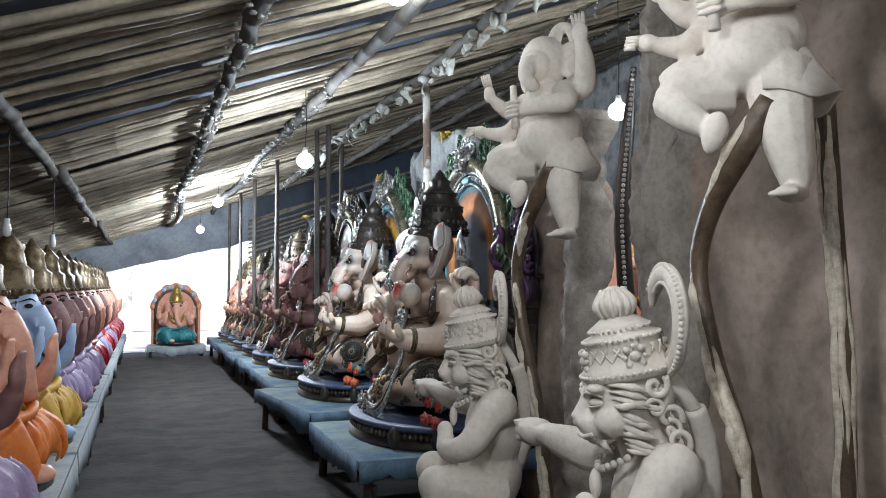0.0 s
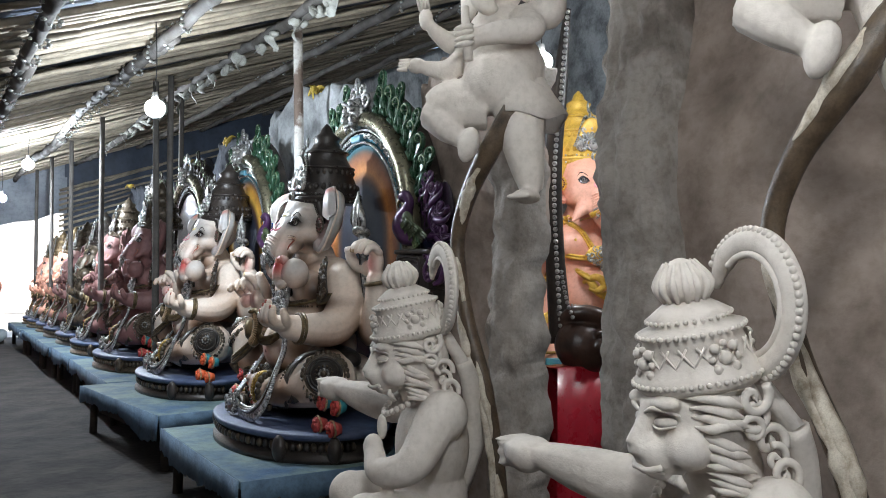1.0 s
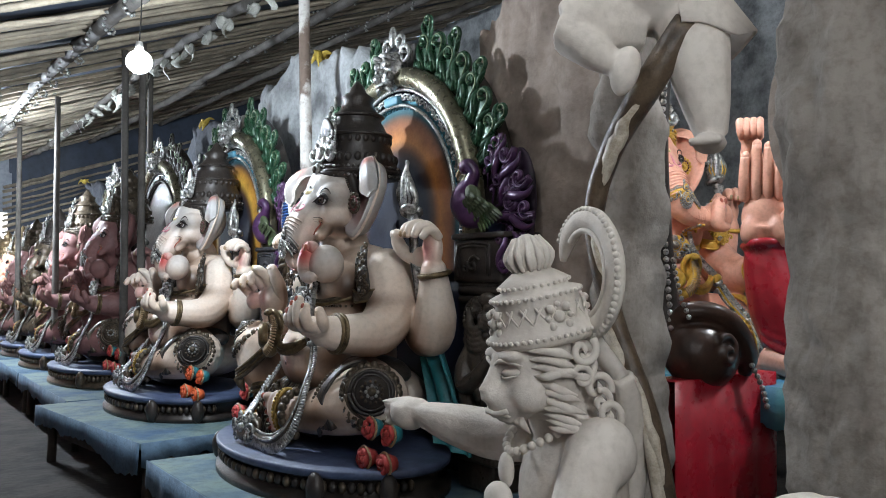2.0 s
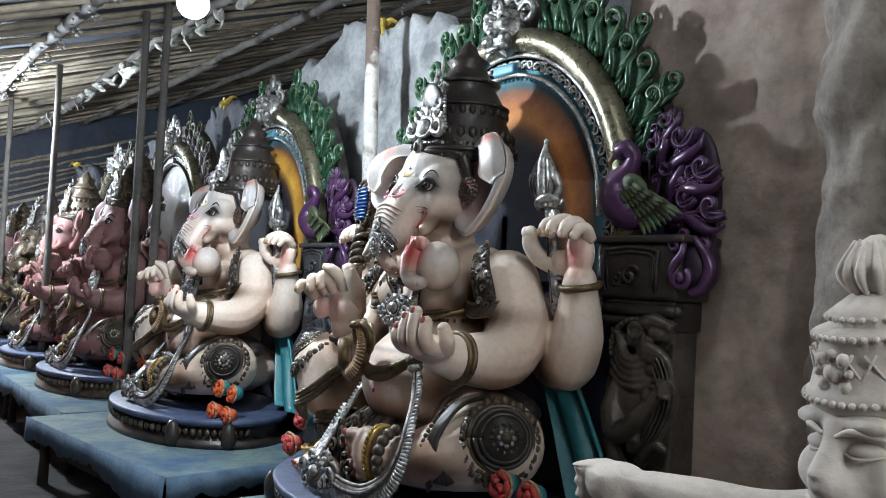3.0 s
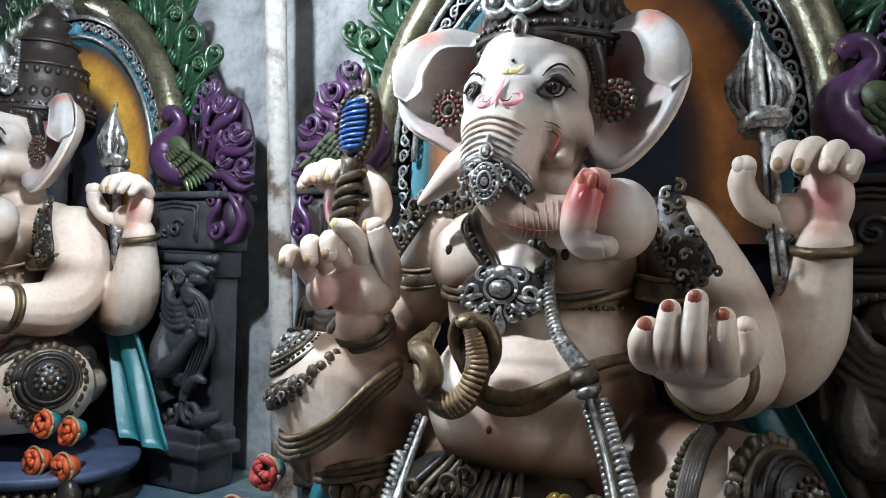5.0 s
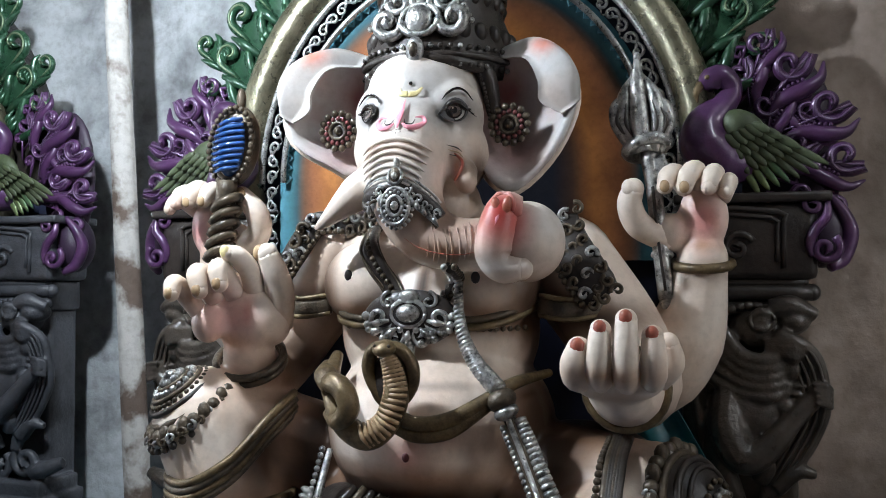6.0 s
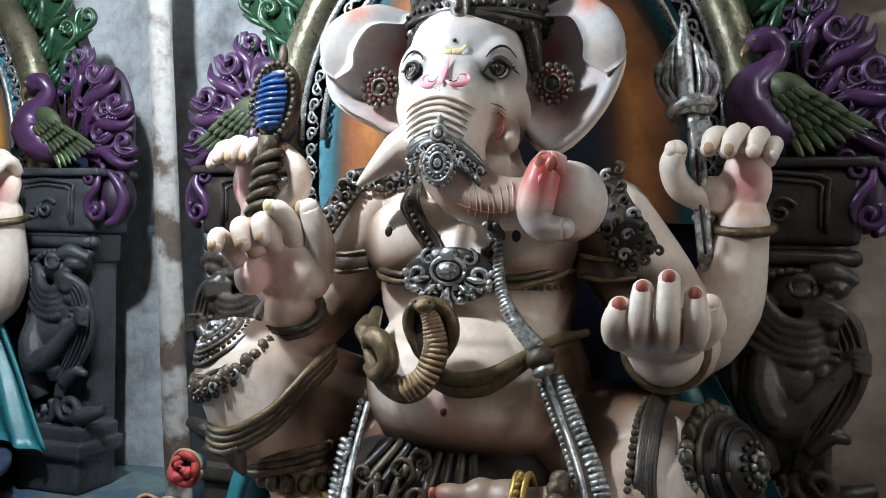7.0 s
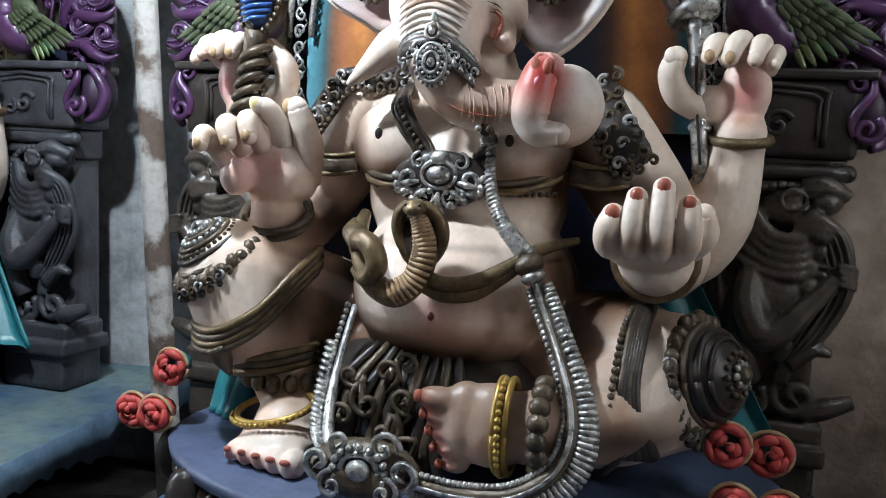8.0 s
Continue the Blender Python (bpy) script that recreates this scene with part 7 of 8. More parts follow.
for x0, y0, y1, h in ((1.28, 5.22, 6.85, 0.40), (1.24, 7.31, 9.25, 0.40), (1.36, 9.32, 11.6, 0.40), (1.36, 11.65, 13.2, 0.40), (1.32, 13.25, 14.6, 0.40), (1.32, 14.65, 16.6, 0.40), (1.28, 16.65, 18.9, 0.40)):
    t = table("table", x0, 2.75, y0, y1, h, "low table covered with blotchy green and blue cloth over dark legs", "low tables along the aisle")
    if y0 == 7.31:
        t.matrix_world = pose(2.0, 8.38, 0, 0, 0, 7)

# ---- rock-like plaster slabs standing behind the figures ----
def rock(name, m, w, h, thick, mat, label, seed, lean=0.0, rugged=1.0):
    nx, nz = 40, 70
    verts, faces = [], []
    for j in range(nz):
        for i in range(nx):
            a, b = i / (nx - 1) * 2 - 1, j / (nz - 1)
            edge = 1 + 0.10 * noise.noise((seed, b * 4, 0)) if a < 0 else 1 + 0.10 * noise.noise((seed + 9, b * 4, 2))
            top = h * (1 - 0.10 * abs(a) ** 3 + 0.05 * noise.noise((a * 3, seed, 5)) + 0.03 * noise.noise((a * 9, seed, 8)))
            x = a * w / 2 * edge * (1 - 0.10 * max(b - 0.8, 0) * 5 * 0.5)
            z = b * top
            y = 0.10 * noise.noise((x * 1.6, z * 1.3, seed)) + 0.035 * rugged * noise.noise((x * 6, z * 5, seed)) * max(b - 0.25, 0) * 1.6 + 0.016 * rugged * noise.noise((x * 15, z * 13, seed)) + 0.06 * a * a - lean * z
            verts.append((x, y, z - 0.02))
    n = nx * nz
    verts += [(x, y + thick + 0.1 * (1 - (2 * i / n - 1) ** 2) * 0, z) for i, (x, y, z) in enumerate(verts)]
    for j in range(nz - 1):
        for i in range(nx - 1):
            a = j * nx + i
            faces += [(a, a + 1, a + nx + 1, a + nx), (n + a, n + a + nx, n + a + nx + 1, n + a + 1)]
    ring = [i for i in range(nx)] + [j * nx + nx - 1 for j in range(1, nz)] + [(nz - 1) * nx + i for i in range(nx - 2, -1, -1)] + [j * nx for j in range(nz - 2, 0, -1)]
    faces += [(ring[k], n + ring[k], n + ring[(k + 1) % len(ring)], ring[(k + 1) % len(ring)]) for k in range(len(ring))]
    s = Shape()
    s.add(verts, faces)
    ob = part(name, s, mat)
    ob.matrix_world = m
    return tagged(ob, label, "backdrop slab", "rock-like plaster slabs")


rock("plaster_slab", pose(2.55, 5.20, 0, 0, 0, -90), 1.06, 2.72, 0.14, CLAY, "tall unpainted grey-brown rock-textured plaster slab", 3)
rock("plaster_slab", pose(2.58, 2.35, 0, 0, 0, -90), 3.2, 3.55, 0.16, CLAY, "tall unpainted grey-brown rock-textured plaster slab", 11)
rock("plaster_slab", pose(2.44, 3.72, 0, 0, 0, -90), 0.36, 3.45, 0.3, ROUGH, "narrow column of rough grey rock-textured plaster", 31, rugged=2.6)
rock("plaster_slab", pose(2.47, 4.70, 0, 0, 0, -90), 0.22, 2.62, 0.2, ROUGH, "narrow column of rough grey rock-textured plaster", 37, rugged=2.2)
rock("plaster_slab", pose(2.80, 8.15, 0, 0, 0, -90), 2.3, 3.05, 0.14, CEMENT, "tall pale grey rough cement slab behind the thrones", 21)

for x, y, w, h, seed in ((2.90, 10.75, 1.7, 2.95, 43), (2.95, 12.6, 1.6, 2.85, 47), (2.95, 14.4, 1.5, 2.8, 53), (3.0, 16.4, 1.6, 2.85, 59)):
    rock("plaster_slab", pose(x, y, 0, 0, 0, -90), w, h, 0.12, DARKROCK, "tall dark blue-grey rock-textured plaster slab", seed, rugged=1.8)


def scrap(x, y, z, seed):
    """A crumpled foil scrap caught on a slab's upper edge."""
    r2 = random.Random(seed)
    s = Shape()
    for k in range(5):
        a = r2.uniform(0, 6.28)
        s.tube([(0, 0, 0), (0.05 * math.cos(a), 0.05 * math.sin(a), 0.03 + 0.03 * r2.random()), (0.10 * math.cos(a + 0.4), 0.09 * math.sin(a + 0.4), r2.uniform(-0.09, 0.10))], [0.03, 0.028, 0.006], 0, 7, 4, 0.25, (0.3, 0.4, 0.8))
    ob = part("foil_scrap", s, YELLOWRAG)
    ob.matrix_world = pose(x, y, z)
    return tagged(ob, "torn yellow foil scrap caught on a slab's edge", "scrap", "yellow foil scraps")


for k, (x, y, z) in enumerate(((2.80, 7.92, 2.985), (2.86, 10.62, 2.90), (2.90, 12.5, 2.82), (2.95, 16.45, 2.82))):
    scrap(x, y, z, k + 3)

# the leaning post beside the throne, and the row of posts
def post(a, b, r, seed, label, mat=POLE):
    ob = bamboo("post", a, b, r, mat, None, "", 0.01, seed, False, 10)
    return tagged(ob, label, "post", "posts carrying the roof")


post((2.50, 7.36, 0), (2.5, 7.58, roof_z(2.5) - 0.09), 0.05, 1, "slightly leaning post with chipped whitewash carrying a rafter", POSTPAINT)
for k, (x, y) in enumerate(((1.9, 9.85), (2.0, 9.65), (1.75, 12.0), (1.7, 14.2), (1.7, 16.4), (1.7, 18.6), (2.5, 11.2))):
    post((x, y, 0), (x, y + 0.05, roof_z(x) - 0.06), 0.038, k + 2, "dusty grey bamboo post carrying the roof")


# ---- white plaster monkey-faced figures with an outstretched arm ----
def monkey_mesh():
    s = Shape()
    b = lambda c, r, turn=(0, 0, 0): s.ball(c, r, 0, turn, 20, 14)
    t = lambda pts, r, seg=12: s.tube(pts, r, 0, seg, 5)
    # head, muzzle, brow, chin
    b((0, 0.01, 1.09), (0.132, 0.145, 0.15))
    b((0, -0.105, 1.03), (0.082, 0.08, 0.062))
    b((0, -0.12, 0.975), (0.055, 0.05, 0.032))
    b((0.075, -0.085, 1.045), (0.055, 0.06, 0.055))
    b((-0.075, -0.085, 1.045), (0.055, 0.06, 0.055))
    s.tube([(0, -0.125, 1.16), (0, -0.150, 1.11), (0, -0.185, 1.06)], [0.02, 0.02, 0.026], 0, 10, 4)
    b((0, -0.178, 1.052), (0.034, 0.024, 0.02))
    b((0.05, -0.115, 1.155), (0.055, 0.03, 0.02))
    b((-0.05, -0.115, 1.155), (0.055, 0.03, 0.02))
    b((0, 0.03, 0.95), (0.10, 0.10, 0.12))
    # body, haunches, thighs
    b((0, 0.06, 0.72), (0.185, 0.15, 0.22))
    b((0, 0.05, 0.52), (0.17, 0.155, 0.20))
    b((0.16, 0.06, 0.86), (0.095, 0.10, 0.10))
    b((-0.16, 0.04, 0.86), (0.095, 0.10, 0.10))
    for side in (-1, 1):
        t([(side * 0.10, 0.05, 0.40), (side * 0.17, -0.12, 0.47), (side * 0.18, -0.24, 0.50)], [0.14, 0.12, 0.09])
        b((side * 0.18, -0.24, 0.50), 0.09)
        t([(side * 0.18, -0.24, 0.50), (side * 0.17, -0.20, 0.28), (side * 0.16, -0.16, 0.08)], [0.09, 0.075, 0.05])
        b((side * 0.16, -0.20, 0.045), (0.06, 0.11, 0.045))
    # outstretched arm with a closed fist
    t([(-0.15, 0.02, 0.87), (-0.29, -0.06, 0.845), (-0.41, -0.15, 0.865), (-0.52, -0.22, 0.885)], [0.092, 0.084, 0.074, 0.052])
    b((-0.580, -0.25, 0.885), (0.078, 0.07, 0.07))
    for k in range(4):
        b((-0.64, -0.275 + 0.003 * k, 0.932 - 0.031 * k), (0.028, 0.06, 0.018))
    # other arm folded to the chest
    t([(0.18, 0.03, 0.85), (0.24, -0.08, 0.70), (0.15, -0.18, 0.66), (0.06, -0.19, 0.72)], [0.085, 0.07, 0.055, 0.04])
    b((0.05, -0.19, 0.735), (0.05, 0.04, 0.05))
    v, faces = fused(s, 0.0095, 4)
    v[:, 2] = np.maximum(v[:, 2], 0.0)
    o = Shape()
    o.add(v, faces)
    s = o
    # crown: band with rosettes, tapering tiers, fluted knob
    s.lathe([(z, rx, rx * 1.08, 0, 0.015) for z, rx in ((1.165, 0.134), (1.18, 0.144), (1.198, 0.144), (1.206, 0.136), (1.282, 0.112), (1.292, 0.118), (1.308, 0.118), (1.318, 0.090), (1.338, 0.094), (1.354, 0.072), (1.372, 0.046))], 0, 40)
    s.lathe([(z, r, r, 0, 0.015) for z, r in ((1.365, 0.044), (1.395, 0.062), (1.43, 0.06), (1.455, 0.042), (1.472, 0.010))], 0, 24)
    for k in range(14):
        a = k * 2 * math.pi / 14
        s.tube([(q * math.cos(a), 0.015 + q * math.sin(a), z) for q, z in ((0.048, 1.368), (0.066, 1.41), (0.036, 1.464))], [0.006, 0.010, 0.004], 0, 6, 4)
    for z, rx, n, q in ((1.19, 0.146, 50, 0.007), (1.30, 0.120, 40, 0.007), (1.331, 0.095, 32, 0.006)):
        for k in range(n):
            a = k * 2 * math.pi / n
            s.ball((rx * math.cos(a), 0.015 + 1.08 * rx * math.sin(a), z), q, 0, seg=6, rings=4)
    for a in (-1.57, 0.0, 3.14, 1.57):
        c = np.array((0.126 * math.cos(a), 0.015 + 0.137 * math.sin(a), 1.242))
        s.ball(c, 0.018, 0, seg=8, rings=6)
        w = np.array((-math.sin(a), math.cos(a), 0))
        for k in range(8):
            e = k * math.pi / 4
            s.ball(c + w * 0.034 * math.cos(e) + np.array((0, 0, 0.034 * math.sin(e))), 0.013 if k % 2 else 0.009, 0, seg=6, rings=4)
    for k in range(40):
        a = k * 2 * math.pi / 40
        w = np.array((-math.sin(a), math.cos(a), 0)) * 0.02 * (1 if k % 2 else -1)
        c = np.array((0.1255 * math.cos(a), 0.015 + 0.1355 * math.sin(a), 1.245))
        s.tube([c - w - np.array((0, 0, 0.03)), c + w + np.array((0, 0, 0.03))], 0.003, 0, 5, 1)
    # mane: short waved locks from the cheeks, loose ringlets falling behind them
    hair = random.Random(4)
    for side in (-1, 1):
        for k in range(11):
            z0 = 1.165 - 0.0225 * k
            j = hair.uniform(-0.014, 0.014)
            s.tube([(side * 0.10, -0.085 + 0.002 * k, z0), (side * (0.128 + j), -0.055, z0 - 0.004), (side * 0.150, -0.015 + j, z0 - 0.018 + 1.2 * j), (side * 0.146, 0.025 + j, z0 - 0.04 + j)], [0.002, 0.009 + 0.3 * abs(j), 0.015 - 0.2 * abs(j), 0.003], 0, 7, 5)
        for k in range(7):
            s.tube([(side * (0.075 - 0.010 * k), -0.125, 0.985 - 0.003 * k), (side * (0.085 - 0.012 * k), -0.13, 0.955), (side * (0.070 - 0.010 * k), -0.105, 0.915 + 0.004 * k)], [0.006, 0.013, 0.003], 0, 6, 4)
        for k in range(10):
            x, y, z = side * (0.150 + hair.uniform(-0.01, 0.02)), 0.045 + hair.uniform(-0.02, 0.035) + 0.02 * (k % 2), 1.14 - 0.036 * k
            s.scroll((x, y, z), 0.034 + 0.010 * hair.random(), 0, 1.2, hair.uniform(0, 6), 1 if k % 2 else -1, 0.30, "yz")
        s.tube([(side * 0.015, -0.150, 1.135), (side * 0.05, -0.142, 1.147), (side * 0.095, -0.105, 1.128)], [0.004, 0.007, 0.003], 0, 6, 4)
        s.ball((side * 0.052, -0.122, 1.110), (0.032, 0.020, 0.013), 0, (0, 0, side * 22), 12, 8)
        s.tube([(side * 0.022, -0.140, 1.103), (side * 0.052, -0.143, 1.099), (side * 0.085, -0.115, 1.104)], [0.002, 0.004, 0.002], 0, 6, 4)
    s.tube([(-0.06, -0.155, 1.012), (-0.03, -0.178, 1.005), (0, -0.186, 1.010), (0.03, -0.178, 1.005), (0.06, -0.155, 1.012)], 0.008, 0, 6, 4)
    s.tube([(-0.05, -0.150, 0.995), (0, -0.172, 0.988), (0.05, -0.150, 0.995)], 0.009, 0, 6, 4)
    # the head bows
    for lump in s.v:
        w = np.clip((lump[:, 2] - 0.90) / 0.10, 0, 1) * radians(11)
        y, z = lump[:, 1] - 0.05, lump[:, 2] - 0.93
        lump[:, 1], lump[:, 2] = 0.05 + y * np.cos(w) - z * np.sin(w), 0.93 + y * np.sin(w) + z * np.cos(w)
    # necklace
    s.beads([(-0.13, 0.0, 0.94), (-0.08, -0.10, 0.88), (0, -0.135, 0.85), (0.08, -0.10, 0.88), (0.13, 0.0, 0.94)], 0.013, 0, 2.0)
    s.ball((0, -0.145, 0.80), (0.035, 0.02, 0.05), 0, seg=12, rings=8)
    # tail curling in a broad ring behind the crown, ridged along its edge
    ring = lambda r, y, a0, a1, n: [(0.045 + r * math.cos(a), y, 1.345 + r * math.sin(a)) for a in np.linspace(a0, a1, n)]
    s.tube([(0.10, 0.16, 1.05)] + ring(0.155, 0.085, -1.75, 2.9, 26), [0.034] * 24 + [0.028, 0.022, 0.012], 0, 10, 2, 0.7, (0, 1, 0))
    s.tube(ring(0.122, 0.075, -1.5, 2.3, 22), 0.010, 0, 8, 2)
    s.beads(ring(0.182, 0.075, -1.4, 2.6, 26), 0.010, 0, 1.9, 2)
    s.tube([(0.02, 0.16, 0.55), (0.05, 0.22, 0.75), (0.08, 0.20, 0.95), (0.10, 0.16, 1.06)], [0.05, 0.045, 0.038, 0.034], 0, 10, 5)
    return s.mesh("monkey_statue", [PLASTER])


MONKEY = monkey_mesh()
for x, y, rz, lab in ((1.67, 4.13, -106, "unpainted white plaster monkey-faced statue with crown and outstretched arm"), (1.61, 2.55, -106, "unpainted white plaster monkey-faced statue with crown and outstretched arm")):
    ob = new("monkey_statue", MONKEY)
    ob.matrix_world = pose(x, y, 0, 0, 0, rz) @ Matrix.Diagonal((1.03, 1.03, 1.03, 1))
    tagged(ob, lab, "statue", "white monkey statues")


# ---- white plaster child figures up on curved stalks ----
def cherub_mesh():
    s = Shape()
    b = lambda c, r, turn=(0, 0, 0): s.ball(c, r, 0, turn, 20, 14)
    t = lambda pts, r, seg=12: s.tube(pts, r, 0, seg, 5)
    b((0, 0.02, 0.62), (0.19, 0.17, 0.19))
    b((0, -0.02, 0.56), (0.175, 0.165, 0.15))
    b((0, 0.03, 0.80), (0.16, 0.135, 0.12))
    b((0, 0.0, 1.02), (0.135, 0.13, 0.15))
    b((0, -0.09, 0.98), (0.10, 0.07, 0.09))
    t([(0, -0.13, 0.99), (0.01, -0.19, 0.90), (0.05, -0.20, 0.83), (0.09, -0.19, 0.84)], [0.05, 0.042, 0.035, 0.03])
    for side in (-1, 1):
        b((side * 0.165, 0.03, 1.0), (0.085, 0.025, 0.11), (0, 0, side * 20))
    # standing leg, bent leg
    t([(0.08, 0.0, 0.50), (0.10, -0.03, 0.30), (0.11, -0.02, 0.16), (0.115, 0.0, 0.06)], [0.125, 0.10, 0.075, 0.05])
    b((0.115, -0.06, 0.03), (0.05, 0.095, 0.03))
    for k in range(5):
        b((0.078 + 0.019 * k, -0.15 + 0.006 * k, 0.022), (0.011, 0.022, 0.014))
    t([(-0.08, -0.02, 0.48), (-0.24, -0.12, 0.47), (-0.32, -0.16, 0.44)], [0.125, 0.11, 0.085])
    t([(-0.32, -0.16, 0.44), (-0.22, -0.17, 0.36), (-0.13, -0.15, 0.30)], [0.085, 0.07, 0.045])
    b((-0.10, -0.16, 0.27), (0.05, 0.05, 0.08), (0, 25, 0))
    # arms: one raised, one holding a rod, two out to the side
    t([(0.16, 0.03, 0.84), (0.26, -0.01, 0.82), (0.29, -0.04, 0.95), (0.28, -0.05, 1.05)], [0.07, 0.065, 0.052, 0.036])
    b((0.28, -0.055, 1.10), (0.05, 0.035, 0.06))
    t([(0.14, -0.02, 0.82), (0.21, -0.12, 0.72), (0.12, -0.22, 0.70), (0.0, -0.235, 0.70)], [0.07, 0.06, 0.05, 0.04])
    b((-0.02, -0.235, 0.70), (0.055, 0.05, 0.05))
    t([(-0.15, 0.03, 0.83), (-0.25, -0.04, 0.78), (-0.33, -0.12, 0.84)], [0.065, 0.055, 0.035])
    b((-0.345, -0.14, 0.88), (0.045, 0.03, 0.055))
    t([(-0.13, 0.0, 0.76), (-0.23, -0.10, 0.64), (-0.34, -0.19, 0.64)], [0.06, 0.05, 0.032])
    b((-0.37, -0.21, 0.65), (0.055, 0.035, 0.035))
    # hair knot
    t([(0.03, 0.05, 1.13), (0.06, 0.08, 1.22), (0.13, 0.08, 1.20), (0.16, 0.07, 1.08)], [0.045, 0.035, 0.03, 0.02])
    v, faces = fused(s, 0.0095, 4)
    o = Shape()
    o.add(v, faces)
    s = o
    s.tube([(-0.02, -0.26, 0.60), (-0.02, -0.265, 0.83)], [0.022, 0.018], 0, 10, 1)
    for k in range(4):
        s.ball((-0.02 + 0.0 * k, -0.285, 0.735 - 0.024 * k), (0.05, 0.018, 0.0135), 0, seg=8, rings=6)
        s.tube([(-0.385 - 0.006 * k, -0.22 - 0.01 * k, 0.672 - 0.014 * k), (-0.45, -0.25 - 0.008 * k, 0.675 - 0.016 * k)], [0.012, 0.008], 0, 6, 1)
        s.tube([(-0.37 + 0.018 * k, -0.15, 0.92), (-0.38 + 0.022 * k, -0.17, 0.985)], [0.012, 0.009], 0, 6, 1)
        s.tube([(0.25 + 0.02 * k, -0.06, 1.14), (0.245 + 0.023 * k, -0.07, 1.20)], [0.012, 0.009], 0, 6, 1)
    # a flaring cloth behind the hips with a thin edge
    verts, faces = [], []
    for i in range(14):
        a = -1.25 + i * 2.7 / 13
        for q, z in ((0.15, 0.62), (0.215, 0.49), (0.265 + 0.01 * math.sin(i * 1.2), 0.37 + 0.02 * math.cos(i * 0.9))):
            verts += [(q * math.cos(a) , 0.05 + q * 0.8 * math.sin(a), z), (q * math.cos(a) * 0.94, 0.05 + q * 0.75 * math.sin(a), z)]
    for i in range(13):
        for j in range(2):
            a, c = i * 6 + j * 2, (i + 1) * 6 + j * 2
            faces += [(a, c, c + 2, a + 2), (a + 1, a + 3, c + 3, c + 1)]
        faces.append((i * 6 + 4, (i + 1) * 6 + 4, (i + 1) * 6 + 5, i * 6 + 5))
    s.add(verts, faces)
    for lump in s.v:
        lump[:, 0] = np.where(lump[:, 0] < -0.10, -0.10 + (lump[:, 0] + 0.10) * 0.76, lump[:, 0])
    return s.mesh("child_statue", [PLASTER])


CHERUB = cherub_mesh()
for x, y, z, rz, k in ((2.0, 3.95, 1.72, -62, 0.96), (1.99, 2.34, 1.76, -62, 0.96)):
    ob = new("child_statue", CHERUB)
    ob.matrix_world = pose(x, y, z, -6, 0, 0) @ pose(0, 0, 0, 0, 0, rz) @ Matrix.Diagonal((k, k, k, 1))
    tagged(ob, "unpainted white plaster child statue raised on a bent stalk", "statue", "white child statues")
def dripped(name, pts, radii, seed, smear):
    """An upright rod glazed brown, with a smear and thin runs of cream slip down its length."""
    rng = random.Random(seed)
    s = Shape()
    s.tube(pts, radii, 0, 14, 6)
    line, r = spline(np.array(pts, float), np.array(radii, float), 8)
    n = len(line)
    drips = Shape()
    for k in range(34):
        a = rng.uniform(2.6, 5.0)
        i = rng.randrange(0, n - 8)
        j = min(n - 1, i + rng.randrange(6, 20))
        wide = rng.uniform(0.002, 0.0055) if k > 8 else rng.uniform(0.014, 0.022) * smear
        run = [line[q] + r[q] * 0.80 * np.array((math.cos(a + 0.16 * math.sin(q * 0.9 + k)), math.sin(a + 0.16 * math.sin(q * 0.9 + k)), 0)) for q in range(i, j)]
        drips.tube(run, [wide * (0.35 + 0.65 * math.sin(3.14 * (q + 0.5) / len(run))) * rng.uniform(0.7, 1.2) for q in range(len(run))], 0, 7, 2)
    ob = part(name, s, BARKED)
    tagged(part("slip_run", drips, DRIP, ob, "runs of cream slip"), "runs of cream slip", kind="stuff")
    return ob


for x, y, seed in ((2.0, 3.81, 5), (1.99, 2.20, 8)):
    ob = dripped("stalk", [(x - 0.04, y + 0.06, 2.12), (x - 0.09, y + 0.16, 1.95), (x - 0.10, y + 0.31, 1.76), (x - 0.10, y + 0.38, 1.55), (x - 0.10, y + 0.30, 1.25), (x - 0.10, y + 0.16, 0.95), (x - 0.08, y + 0.10, 0.6), (x - 0.08, y + 0.08, 0.3), (x - 0.08, y + 0.08, -0.02)],
                 [0.042, 0.046, 0.036, 0.032, 0.033, 0.035, 0.036, 0.038, 0.044], seed, 1.25)
    tagged(ob, "curved brown plaster stalk with cream slip drips", "stalk", "curved stalks")
ob = dripped("pipe", [(2.3, 2.33, 0), (2.315, 2.345, 0.6), (2.33, 2.36, 1.2), (2.325, 2.39, 1.7), (2.32, 2.42, 2.25)], [0.038] * 5, 3, 0.9)
tagged(ob, "straight brown upright pipe prop with cream drips", "pipe")


# ---- hanging bulbs, the added fill bulbs among them ----
for bx, by, bz, bw in BULBS:
    lamp = thing("hanging_bulb", pose(bx, by, bz), "lit white LED bulb on a cable, the shed's own or added fill", "lamp", "hanging bulbs")
    s = Shape()
    s.ball((0, 0, -0.01), (0.070, 0.070, 0.064), 0, seg=20, rings=14)
    s.lathe([(0.0, 0.069, 0.069), (0.035, 0.046, 0.046)], 0, 20)
    ob = part("globe", s, BULB, lamp)
    ob.visible_shadow = False
    s = Shape()
    s.lathe([(0.03, 0.034, 0.034), (0.07, 0.022, 0.022), (0.10, 0.018, 0.018)], 0, 16)
    part("holder", s, PLASTIC, lamp)
    s = Shape()
    s.tube([(0, 0, 0.10), (0.01, 0.004, 0.3), (0, 0, roof_z(bx) - bz)], 0.004, 0, 6, 3)
    part("cable", s, WIRE, lamp)

